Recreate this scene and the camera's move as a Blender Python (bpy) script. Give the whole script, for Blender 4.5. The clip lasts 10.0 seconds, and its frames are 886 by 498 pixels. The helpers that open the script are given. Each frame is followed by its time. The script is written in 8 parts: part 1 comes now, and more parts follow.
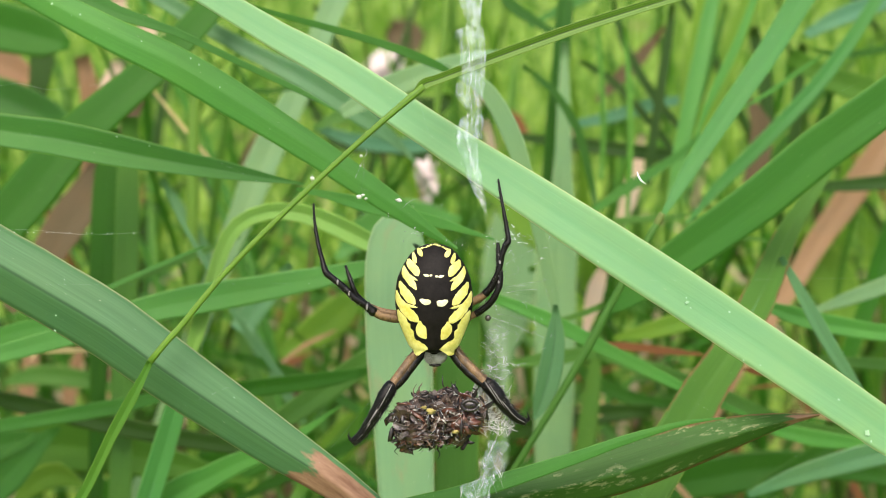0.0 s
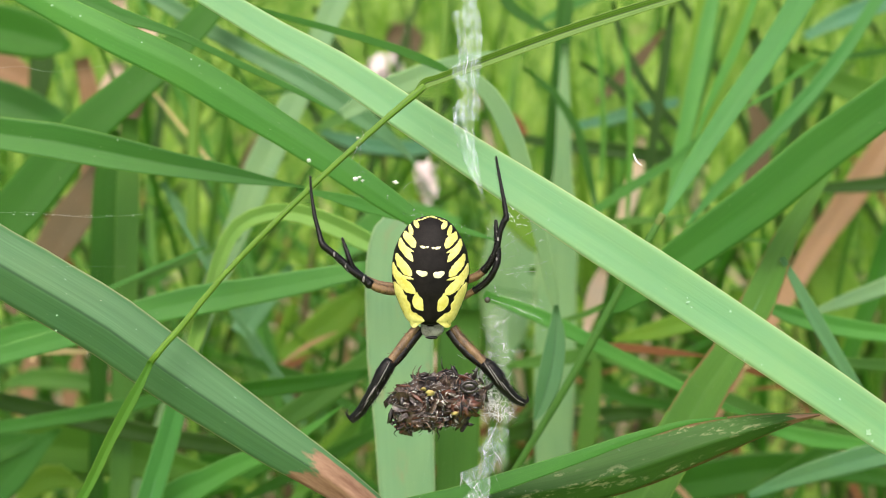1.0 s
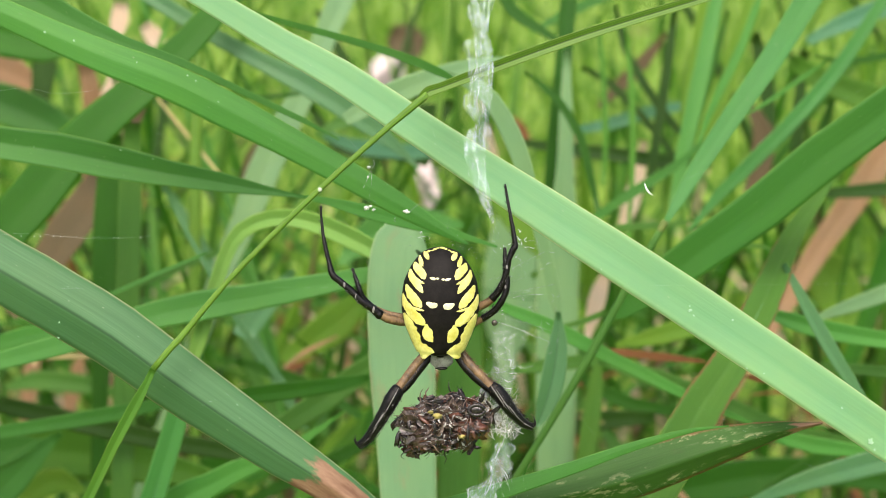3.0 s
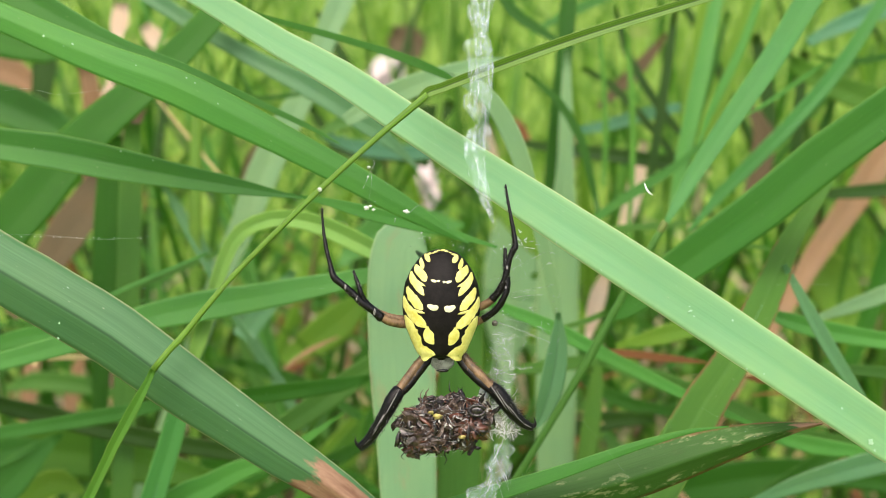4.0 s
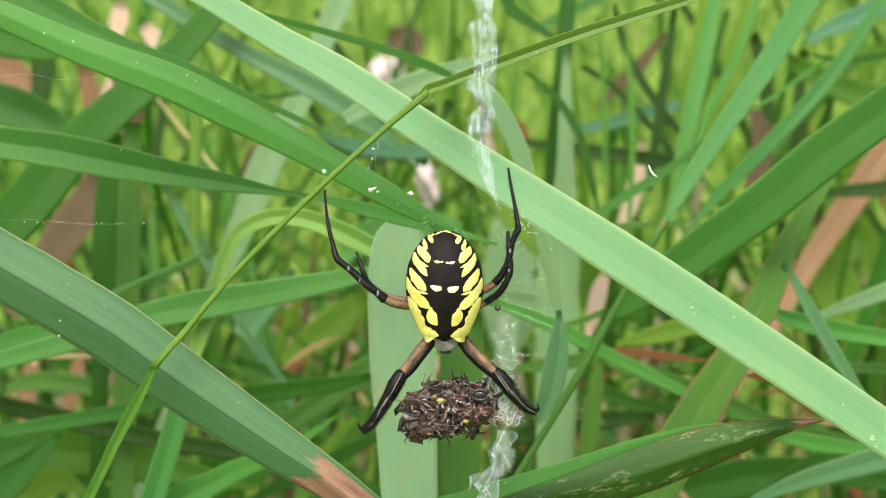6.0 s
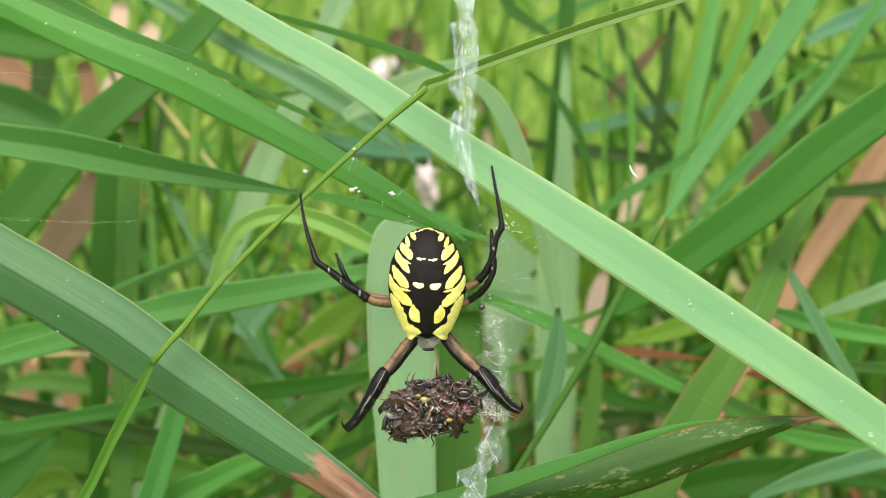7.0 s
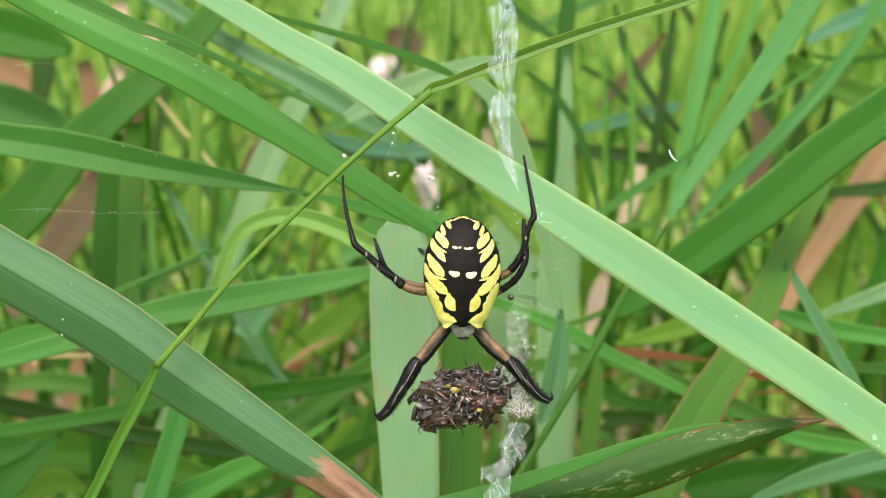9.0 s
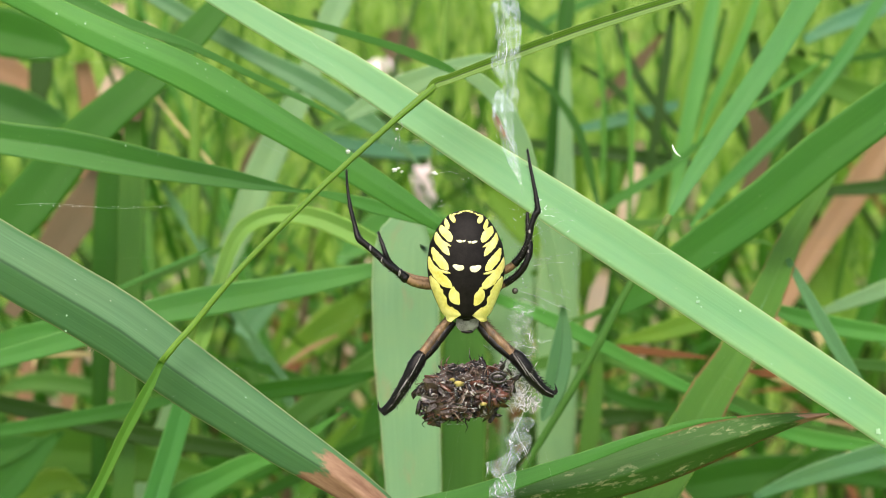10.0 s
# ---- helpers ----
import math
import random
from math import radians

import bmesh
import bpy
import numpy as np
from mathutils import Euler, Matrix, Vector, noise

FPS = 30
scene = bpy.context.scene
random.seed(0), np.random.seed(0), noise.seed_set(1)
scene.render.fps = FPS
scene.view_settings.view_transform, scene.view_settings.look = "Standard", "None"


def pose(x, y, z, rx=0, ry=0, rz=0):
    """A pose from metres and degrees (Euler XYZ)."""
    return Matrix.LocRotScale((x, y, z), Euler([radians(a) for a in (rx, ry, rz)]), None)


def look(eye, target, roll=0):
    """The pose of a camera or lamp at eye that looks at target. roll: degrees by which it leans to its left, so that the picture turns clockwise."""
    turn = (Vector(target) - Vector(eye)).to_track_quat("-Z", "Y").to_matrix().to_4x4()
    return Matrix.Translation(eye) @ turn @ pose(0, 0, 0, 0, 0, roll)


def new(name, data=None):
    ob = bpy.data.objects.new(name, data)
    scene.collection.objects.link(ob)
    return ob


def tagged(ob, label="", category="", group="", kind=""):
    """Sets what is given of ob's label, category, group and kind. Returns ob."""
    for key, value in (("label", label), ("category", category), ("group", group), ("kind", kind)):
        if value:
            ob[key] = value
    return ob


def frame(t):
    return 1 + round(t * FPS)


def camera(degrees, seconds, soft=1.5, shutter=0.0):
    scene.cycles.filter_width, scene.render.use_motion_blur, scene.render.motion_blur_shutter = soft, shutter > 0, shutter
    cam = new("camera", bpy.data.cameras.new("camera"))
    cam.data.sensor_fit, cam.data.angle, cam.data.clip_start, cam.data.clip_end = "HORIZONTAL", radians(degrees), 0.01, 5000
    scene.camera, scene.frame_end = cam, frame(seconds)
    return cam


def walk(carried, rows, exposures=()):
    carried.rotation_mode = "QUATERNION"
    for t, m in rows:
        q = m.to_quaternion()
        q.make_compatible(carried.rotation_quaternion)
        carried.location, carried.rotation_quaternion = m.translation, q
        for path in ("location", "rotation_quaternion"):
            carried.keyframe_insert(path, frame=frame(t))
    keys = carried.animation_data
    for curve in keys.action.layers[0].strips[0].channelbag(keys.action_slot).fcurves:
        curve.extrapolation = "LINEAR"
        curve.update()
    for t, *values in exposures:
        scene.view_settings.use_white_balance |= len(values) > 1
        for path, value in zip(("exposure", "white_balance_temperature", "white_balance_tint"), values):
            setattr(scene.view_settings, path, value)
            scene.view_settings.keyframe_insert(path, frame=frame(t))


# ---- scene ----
# ------------------------------------------------------------------ camera
cam = camera(40, 10.0, soft=0.9)
cam.data.dof.use_dof = True
cam.data.dof.focus_distance = 0.204
cam.data.dof.aperture_fstop = 21.5
walk(cam, [
    (0.0, look((0.00033, -0.19051, 0.51085), (0.00055, -0.00048, 0.44845), -0.035)),
    (0.5, look((0.00048, -0.19049, 0.51091), (0.00058, -0.00044, 0.44859), -0.012)),
    (1.0, look((0.00001, -0.19073, 0.51015), (0.00037, -0.00051, 0.44837), -0.065)),
    (1.5, look((0.00034, -0.19011, 0.51209), (0.00031, -0.00008, 0.44970), 0.087)),
    (2.0, look((0.00019, -0.19077, 0.51005), (0.00020, -0.00039, 0.44873), -0.022)),
    (2.5, look((-0.00017, -0.19031, 0.51146), (-0.00003, -0.00009, 0.44966), 0.043)),
    (4.0, look((-0.00011, -0.19035, 0.51135), (-0.00003, -0.00006, 0.44977), 0.031)),
    (4.5, look((0.00000, -0.19020, 0.51180), (0.00000, 0.00002, 0.45000), 0.000)),
    (5.0, look((-0.00053, -0.19052, 0.51081), (-0.00024, -0.00015, 0.44948), -0.049)),
    (5.5, look((-0.00056, -0.19042, 0.51111), (-0.00027, -0.00013, 0.44952), -0.044)),
    (7.0, look((-0.00029, -0.19095, 0.50951), (0.00004, -0.00045, 0.44856), 0.043)),
    (7.5, look((0.00024, -0.19091, 0.50960), (0.00021, -0.00040, 0.44871), 0.030)),
    (8.0, look((-0.00014, -0.19115, 0.50887), (-0.00005, -0.00053, 0.44832), -0.073)),
    (8.5, look((-0.00057, -0.19094, 0.50952), (-0.00025, -0.00044, 0.44860), 0.034)),
    (9.0, look((-0.00147, -0.19063, 0.51047), (-0.00074, -0.00027, 0.44911), 0.039)),
    (9.5, look((-0.00221, -0.19067, 0.51036), (-0.00131, -0.00027, 0.44912), 0.055)),
    (10.0, look((-0.00322, -0.19109, 0.50907), (-0.00154, -0.00054, 0.44827), -0.002)),
])

# ------------------------------------------------------------------ light: bright overcast sky
world = bpy.data.worlds.new("sky")
scene.world = world
world.use_nodes = True
wn, wl = world.node_tree.nodes, world.node_tree.links
sky = wn.new("ShaderNodeTexSky")
sky.sky_type = 'NISHITA'
sky.sun_disc = False
sky.sun_elevation, sky.sun_rotation = radians(58), radians(200)
sky.air_density, sky.dust_density, sky.ozone_density = 1.0, 7.0, 1.0
wl.new(sky.outputs[0], wn["Background"].inputs[0])
wn["Background"].inputs[1].default_value = 0.15
sun = new("sun", bpy.data.lights.new("sun", 'SUN'))
sun.data.energy, sun.data.angle, sun.data.color = 1.5, radians(25), (1.0, 0.93, 0.84)
sun.matrix_world = look((0.3, -0.75, 1.6), (0, 0, 0))
scene.view_settings.exposure = 0.71


# ------------------------------------------------------------------ materials
class Nodes:
    """Short forms for building one node material."""

    def __init__(self, name):
        self.m = bpy.data.materials.new(name)
        self.m.use_nodes = True
        self.t = self.m.node_tree
        self.p = self.t.nodes["Principled BSDF"]
        self.out = self.t.nodes["Material Output"]

    def n(self, kind, **values):
        node = self.t.nodes.new("ShaderNode" + kind)
        for key, value in values.items():
            node.inputs[key].default_value = value
        return node

    def link(self, a, b):
        self.t.links.new(a, b)

    def noise(self, vector, scale, detail=3.0, rough=0.6):
        node = self.n("TexNoise", Scale=scale, Detail=detail, Roughness=rough)
        self.link(vector, node.inputs["Vector"])
        return node.outputs[0]

    def stretch(self, vector, sx, sy, sz=1.0):
        node = self.n("Mapping", Scale=(sx, sy, sz))
        self.link(vector, node.inputs[0])
        return node.outputs[0]

    def ramp(self, fac, lo, hi, a=(0, 0, 0), b=(1, 1, 1)):
        node = self.n("ValToRGB")
        e = node.color_ramp.elements
        e[0].position, e[0].color = lo, (*a, 1)
        e[1].position, e[1].color = hi, (*b, 1)
        self.link(fac, node.inputs[0])
        return node.outputs[0]

    def mix(self, fac, a, b, blend='MIX'):
        node = self.t.nodes.new("ShaderNodeMix")
        node.data_type, node.blend_type = 'RGBA', blend
        for value, socket in ((fac, node.inputs[0]), (a, node.inputs[6]), (b, node.inputs[7])):
            if isinstance(value, (int, float)):
                socket.default_value = value
            elif isinstance(value, tuple):
                socket.default_value = (*value, 1)
            else:
                self.link(value, socket)
        return node.outputs[2]

    def math(self, op, a, b=0.0):
        node = self.t.nodes.new("ShaderNodeMath")
        node.operation = op
        for value, socket in ((a, node.inputs[0]), (b, node.inputs[1])):
            if isinstance(value, (int, float)):
                socket.default_value = value
            else:
                self.link(value, socket)
        return node.outputs[0]

    def bump(self, height, strength, distance):
        node = self.n("Bump", Strength=strength, Distance=distance)
        self.link(height, node.inputs["Height"])
        self.link(node.outputs[0], self.p.inputs["Normal"])
        return node.outputs[0]

    def colour(self, socket, rough=0.5, metal=0.0, coat=0.0):
        if isinstance(socket, tuple):
            self.p.inputs["Base Color"].default_value = (*socket, 1)
        else:
            self.link(socket, self.p.inputs["Base Color"])
        self.p.inputs["Roughness"].default_value = rough
        self.p.inputs["Metallic"].default_value = metal
        self.p.inputs["Coat Weight"].default_value = coat
        return self.m


def tint(c, k):
    return tuple(min(1.0, v * k) for v in c)


def leaf(name, base, vein=1.25, rough=0.5, passing=0.3, brown_edge=None, brown_tip=False, spots=0.0, dark_line=0.0, gloss=0.22, stripes=0.0, stain=None, rim=None, midline=0.0):
    """A grass leaf: lengthwise veins, blotches, a sheen and some light passing through."""
    k = Nodes(name)
    uv = k.n("UVMap").outputs[0]
    ob = k.n("TexCoord").outputs["Object"]
    info = k.n("ObjectInfo").outputs["Random"]
    sep = k.n("SeparateXYZ")
    k.link(uv, sep.inputs[0])
    across = sep.outputs[0]
    veins = k.noise(k.stretch(uv, 46, 0.35), 1.0, 4.0, 0.65)
    fine = k.noise(k.stretch(uv, 130, 1.2), 1.0, 2.0)
    patch = k.noise(ob, 85.0, 3.0)
    c = k.mix(k.ramp(veins, 0.30, 0.72), tint(base, 0.86), tint(base, vein))
    c = k.mix(k.ramp(fine, 0.4, 0.6, (0.0, 0.0, 0.0), (0.16, 0.16, 0.16)), c, tint(base, 0.72))
    c = k.mix(k.ramp(patch, 0.3, 0.75), c, k.mix(0.5, c, (base[0] * 1.35, base[1] * 1.08, base[2] * 0.8)))
    c = k.mix(k.ramp(k.noise(k.stretch(uv, 0.9, 0.22), 1.0, 2.0), 0.35, 0.7, (0, 0, 0), (0.5, 0.5, 0.5)), c, (base[0] * 0.72, base[1] * 0.80, base[2] * 0.74))
    c = k.mix(k.math('MULTIPLY', info, 0.22), c, (base[0] * 0.6, base[1] * 0.75, base[2] * 0.6))
    if stripes:
        band = k.noise(k.stretch(uv, 9, 0.05), 1.0, 1.0)
        c = k.mix(k.ramp(band, 0.42, 0.6, (0, 0, 0), (stripes, stripes, stripes)), c, (base[0] * 2.0, base[1] * 1.7, base[2] * 1.8))
    edge = k.math('ABSOLUTE', k.math('SUBTRACT', across, 0.5))
    if dark_line:
        c = k.mix(k.ramp(edge, dark_line * 0.35, dark_line, (0.7, 0.7, 0.7), (0, 0, 0)), c, tint(base, 0.4))
    if midline:      # faint darker middle, yellower towards both margins
        c = k.mix(k.ramp(edge, midline * 0.2, midline, (0.3, 0.3, 0.3), (0, 0, 0)), c, (base[0] * 0.66, base[1] * 0.8, base[2] * 0.72))
        c = k.mix(k.ramp(edge, 0.33, 0.49, (0, 0, 0), (0.4, 0.4, 0.4)), c, (base[0] * 1.5, base[1] * 1.12, base[2] * 0.9))
    # thin pale margin, strengthened to paint the bright highlight along the edge
    c = k.mix(k.ramp(k.math('ADD', edge, k.math('MULTIPLY', k.math('SUBTRACT', fine, 0.5), 0.02)), 0.472, 0.494, (0, 0, 0), (0.75, 0.75, 0.75)), c,
              rim or (base[0] * 1.7 + 0.05, base[1] * 1.3 + 0.03, base[2] * 1.4))
    # small pale flecks and dust
    fleck = k.noise(k.stretch(uv, 30, 9), 1.0, 1.0)
    if stain:
        c = k.mix(k.ramp(k.noise(k.stretch(uv, 2.2, 0.42), 1.0, 5.0, 0.65), 0.55, 0.70, (0, 0, 0), (0.6, 0.6, 0.6)), c, stain)
    c = k.mix(k.ramp(fleck, 0.765, 0.80, (0, 0, 0), (0.5, 0.5, 0.5)), c, (0.55, 0.62, 0.45))
    if spots:
        wear = k.noise(k.stretch(uv, 9, 3.2), 1.0, 5.0, 0.75)
        where = k.ramp(k.noise(k.stretch(uv, 2.2, 0.55), 1.0, 2.0), 0.48, 0.60)
        c = k.mix(k.math('MULTIPLY', where, k.ramp(wear, 0.53, 0.58, (0, 0, 0), (spots, spots, spots))), c, k.mix(fine, (0.22, 0.26, 0.11), (0.45, 0.46, 0.26)))
        wear2 = k.noise(k.stretch(uv, 5, 1.1), 1.0, 4.0, 0.7)
        c = k.mix(k.ramp(wear2, 0.56, 0.72, (0, 0, 0), (0.7, 0.7, 0.7)), c, (0.05, 0.10, 0.02))
    if brown_edge:
        ragged = k.math('ADD', edge, k.math('MULTIPLY', k.math('SUBTRACT', k.noise(uv, 1.6, 5.0), 0.5), 0.22))
        lo, hi = brown_edge
        reach = k.math('MULTIPLY', k.math('GREATER_THAN', sep.outputs[1], lo), k.math('LESS_THAN', sep.outputs[1], hi))
        c = k.mix(k.math('MULTIPLY', k.ramp(ragged, 0.43, 0.49), reach), c, k.mix(fine, (0.12, 0.06, 0.025), (0.24, 0.135, 0.055)))
    if brown_tip:
        where = k.math('ADD', sep.outputs[1], k.math('MULTIPLY', k.math('SUBTRACT', k.noise(k.stretch(uv, 2.6, 1.3), 1.0, 4.0), 0.5), 1.3))
        dead = k.mix(k.ramp(k.noise(k.stretch(uv, 4, 0.9), 1.0, 5.0, 0.7), 0.34, 0.66), (0.18, 0.09, 0.052), (0.46, 0.29, 0.185))
        dead = k.mix(k.ramp(veins, 0.3, 0.7, (0, 0, 0), (0.4, 0.4, 0.4)), dead, (0.30, 0.17, 0.10))
        where = k.math('ADD', where, k.math('MULTIPLY', k.math('LESS_THAN', k.math('ADD', across, k.math('MULTIPLY', patch, 0.12)), 0.17), 4.0))
        c = k.mix(k.ramp(k.math('MULTIPLY', where, 0.1), brown_tip - 0.012, brown_tip, (1, 1, 1), (0, 0, 0)), c, dead)
    nrm = k.bump(k.math('ADD', veins, k.math('MULTIPLY', fine, 0.4)), 0.16, 0.0003)
    k.colour(c, rough)
    k.p.inputs["Specular IOR Level"].default_value = gloss
    tr = k.n("BsdfTranslucent")
    k.link(k.mix(1.0, c, (1.0, 1.0, 0.45), 'MULTIPLY'), tr.inputs[0])
    k.link(nrm, tr.inputs["Normal"])
    both = k.n("MixShader", Fac=passing)
    k.link(k.p.outputs[0], both.inputs[1])
    k.link(tr.outputs[0], both.inputs[2])
    k.link(both.outputs[0], k.out.inputs[0])
    return k.m


LEAF = {
    "pale": leaf("pale_leaf", (0.212, 0.455, 0.225), 1.13, gloss=0.4, rim=(0.50, 0.54, 0.27), midline=0.10),
    "pale2": leaf("pale_upright_leaf", (0.20, 0.37, 0.18), 1.08),
    "grey": leaf("grey_green_leaf", (0.095, 0.24, 0.10), 1.3, 0.42, dark_line=0.02, gloss=0.35),
    "greytip": leaf("grey_green_leaf_brown_tip", (0.075, 0.195, 0.078), 1.3, 0.48, brown_tip=0.268, dark_line=0.030, gloss=0.25, stripes=0.10, rim=(0.36, 0.40, 0.20)),
    "mid": leaf("green_leaf", (0.078, 0.272, 0.046), 1.35, gloss=0.3),
    "mid2": leaf("soft_green_leaf", (0.075, 0.20, 0.035), 1.25),
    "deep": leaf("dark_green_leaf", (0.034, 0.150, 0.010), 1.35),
    # near-black green: the shade deep in the tangle is put into the colour
    "shade": leaf("shade_painted_leaf", (0.021, 0.064, 0.006), 1.4, passing=0.15),
    "olive": leaf("olive_leaf", (0.075, 0.19, 0.028), 1.3, brown_edge=(3.2, 9.0)),
    "worn": leaf("worn_leaf", (0.044, 0.125, 0.020), 1.4, spots=0.9, brown_edge=(0.0, 4.2), brown_tip=0.065),
    "lime": leaf("yellow_green_leaf", (0.155, 0.32, 0.035), 1.2, passing=0.4),
    "fresh": leaf("fresh_green_leaf", (0.095, 0.30, 0.062), 1.2, gloss=0.35),
    # lighter yellow-green: sunlight on the arching blade is put into the colour
    "sunny": leaf("sun_painted_yellow_green_leaf", (0.25, 0.48, 0.11), 1.15, passing=0.4),
    "leafy": leaf("clear_green_leaf", (0.060, 0.230, 0.048), 1.3, gloss=0.3),
    "blush": leaf("dry_pinkish_leaf", (0.35, 0.225, 0.135), 1.25, 0.7, 0.2),
    "russet": leaf("russet_leaf", (0.24, 0.15, 0.085), 1.3, 0.7, 0.2),
    "stalk": leaf("dark_stalk", (0.06, 0.19, 0.02), 1.4, 0.5, 0.1),
    "sheath": leaf("folded_sheath", (0.066, 0.150, 0.013), 1.5, 0.45, 0.1, dark_line=0.10, gloss=0.3, stripes=0.45),
    # darker than the plain leaf: part of the tangle's shade is painted in
    "dusky": leaf("half_shaded_leaf", (0.028, 0.116, 0.009), 1.3),
    "stained": leaf("stained_pale_leaf", (0.235, 0.43, 0.23), 1.08, stain=(0.36, 0.27, 0.16)),
    "lush": leaf("lush_green_leaf", (0.053, 0.198, 0.028), 1.3, gloss=0.3),
    "grass": leaf("plain_green_leaf", (0.075, 0.205, 0.022), 1.25),
    "teal": leaf("bluish_leaf", (0.09, 0.25, 0.14), 1.2),
    "dry": leaf("withered_leaf", (0.108, 0.084, 0.046), 1.35, 0.7, 0.2),
    "tan": leaf("dry_pale_leaf", (0.55, 0.44, 0.35), 1.2, 0.75, 0.2),
    "straw": leaf("straw_leaf", (0.50, 0.42, 0.22), 1.2, 0.65, 0.2),
    "rust": leaf("rusty_leaf", (0.17, 0.075, 0.03), 1.4, 0.7, 0.15),
    "node": leaf("stem_joint", (0.12, 0.17, 0.045), 1.6, 0.5, 0.1),
    "stem": leaf("stem_green", (0.084, 0.182, 0.020), 1.6, 0.45, 0.1, gloss=0.3, stripes=0.5),
}


def plain(name, a, b, scale, rough, bump=0.2, dist=0.0002, metal=0.0, coat=0.0, stretch=(1, 1, 1)):
    """A rough material of two tones at two scales."""
    k = Nodes(name)
    ob = k.stretch(k.n("TexCoord").outputs["Object"], *stretch)
    one, two = k.noise(ob, scale, 4.0), k.noise(ob, scale * 5.3, 3.0)
    f = k.math('ADD', k.math('MULTIPLY', one, 0.65), k.math('MULTIPLY', two, 0.35))
    k.bump(f, bump, dist)
    return k.colour(k.mix(k.ramp(f, 0.36, 0.64), a, b), rough, metal, coat)


BLACK = plain("abdomen_black", (0.003, 0.0025, 0.002), (0.011, 0.009, 0.008), 900, 0.55, 0.5, 0.00015)
YELLOW = plain("abdomen_yellow", (0.56, 0.50, 0.08), (0.82, 0.77, 0.28), 420, 0.45, 0.3, 0.0001)
CREAM = plain("abdomen_cream", (0.70, 0.66, 0.34), (0.9, 0.87, 0.58), 500, 0.5)
LEGBLACK = plain("leg_black", (0.0015, 0.0015, 0.0015), (0.006, 0.005, 0.0045), 900, 0.34, 0.6)
for m in (BLACK, LEGBLACK):
    m.node_tree.nodes["Principled BSDF"].inputs["Specular IOR Level"].default_value = 0.25 if m is LEGBLACK else 0.13
FEMUR = plain("leg_brown", (0.045, 0.026, 0.011), (0.24, 0.146, 0.064), 520, 0.5, 0.8, 0.0003, stretch=(1, 1, 0.6))
BAND = plain("leg_grey_hair_gloss", (0.10, 0.095, 0.09), (0.36, 0.345, 0.33), 1500, 0.6, 0.4)
SILVER = plain("silver_hair", (0.17, 0.17, 0.15), (0.48, 0.47, 0.44), 700, 0.6, 0.8, 0.0003)
HUSK = plain("prey_husk", (0.008, 0.005, 0.004), (0.085, 0.052, 0.036), 700, 0.25, 0.8, 0.0004)
HUSKRED = plain("prey_red_brown", (0.02, 0.008, 0.004), (0.13, 0.05, 0.03), 800, 0.22, 0.5, 0.0003)
HUSKGREY = plain("prey_grey", (0.012, 0.009, 0.009), (0.21, 0.175, 0.175), 1300, 0.25, 0.5, 0.0003)
HUSKDARK = plain("prey_black", (0.006, 0.005, 0.005), (0.03, 0.024, 0.022), 600, 0.2, 0.5, 0.0003)
HUSKPALE = plain("prey_pale_brown", (0.014, 0.009, 0.007), (0.19, 0.130, 0.095), 1300, 0.22, 0.8, 0.0003)
CHIP = plain("prey_glint_chip", (0.22, 0.20, 0.18), (0.60, 0.57, 0.54), 1400, 0.25, 0.4)
HUSKYEL = plain("prey_yellow", (0.22, 0.18, 0.04), (0.50, 0.42, 0.13), 700, 0.45, 0.4)
BEAD = plain("dark_bead", (0.02, 0.02, 0.015), (0.10, 0.09, 0.07), 900, 0.15, 0.1)


def silk(name, cover, scale, grain=0.10, white=(0.80, 0.86, 0.84)):
    """White silk; thin sheets let part of the view through."""
    k = Nodes(name)
    ob = k.n("TexCoord").outputs["Object"]
    fib = k.noise(k.stretch(ob, 1.0, 1.0, grain), scale, 5.0, 0.75)
    cloud = k.noise(ob, scale * 0.3, 3.0)
    fib = k.math('ADD', k.math('MULTIPLY', fib, 0.6), k.math('MULTIPLY', cloud, 0.4))
    k.bump(fib, 0.25, 0.0002)
    k.colour(white, 0.4)
    k.p.inputs["Sheen Weight"].default_value = 0.3
    if cover < 1:
        clear = k.n("BsdfTransparent")
        both = k.n("MixShader")
        lo, hi = cover * 0.25, min(1.0, cover * 2.0)
        k.link(k.ramp(fib, 0.47, 0.62, (lo, lo, lo), (hi, hi, hi)), both.inputs[0])
        k.link(clear.outputs[0], both.inputs[1])
        k.link(k.p.outputs[0], both.inputs[2])
        k.link(both.outputs[0], k.out.inputs[0])
    return k.m


FLUFF = plain("white_fluff", (0.35, 0.42, 0.32), (0.78, 0.82, 0.74), 1200, 0.7, 0.8)
DUST = plain("dried_fleck", (0.28, 0.49, 0.28), (0.38, 0.58, 0.36), 900, 0.6, 0.5)
SILK = silk("silk_thread", 1.0, 900)
SILKGREY = silk("grey_silk_thread", 1.0, 900, 0.1, (0.62, 0.62, 0.63))
GAUZE = silk("silk_gauze", 0.14, 2000, 0.10, (0.68, 0.80, 0.90))
FOLD = silk("silk_fold", 0.44, 2400, 1.0, (0.84, 0.89, 0.88))
CRUMPLE = silk("silk_crumple", 0.13, 2600, 0.4, (0.70, 0.82, 0.88))
WRAP = silk("silk_wrapping", 0.46, 1300, 0.5, (0.58, 0.58, 0.59))
HAZE = silk("silk_haze", 0.05, 2400, 0.5)


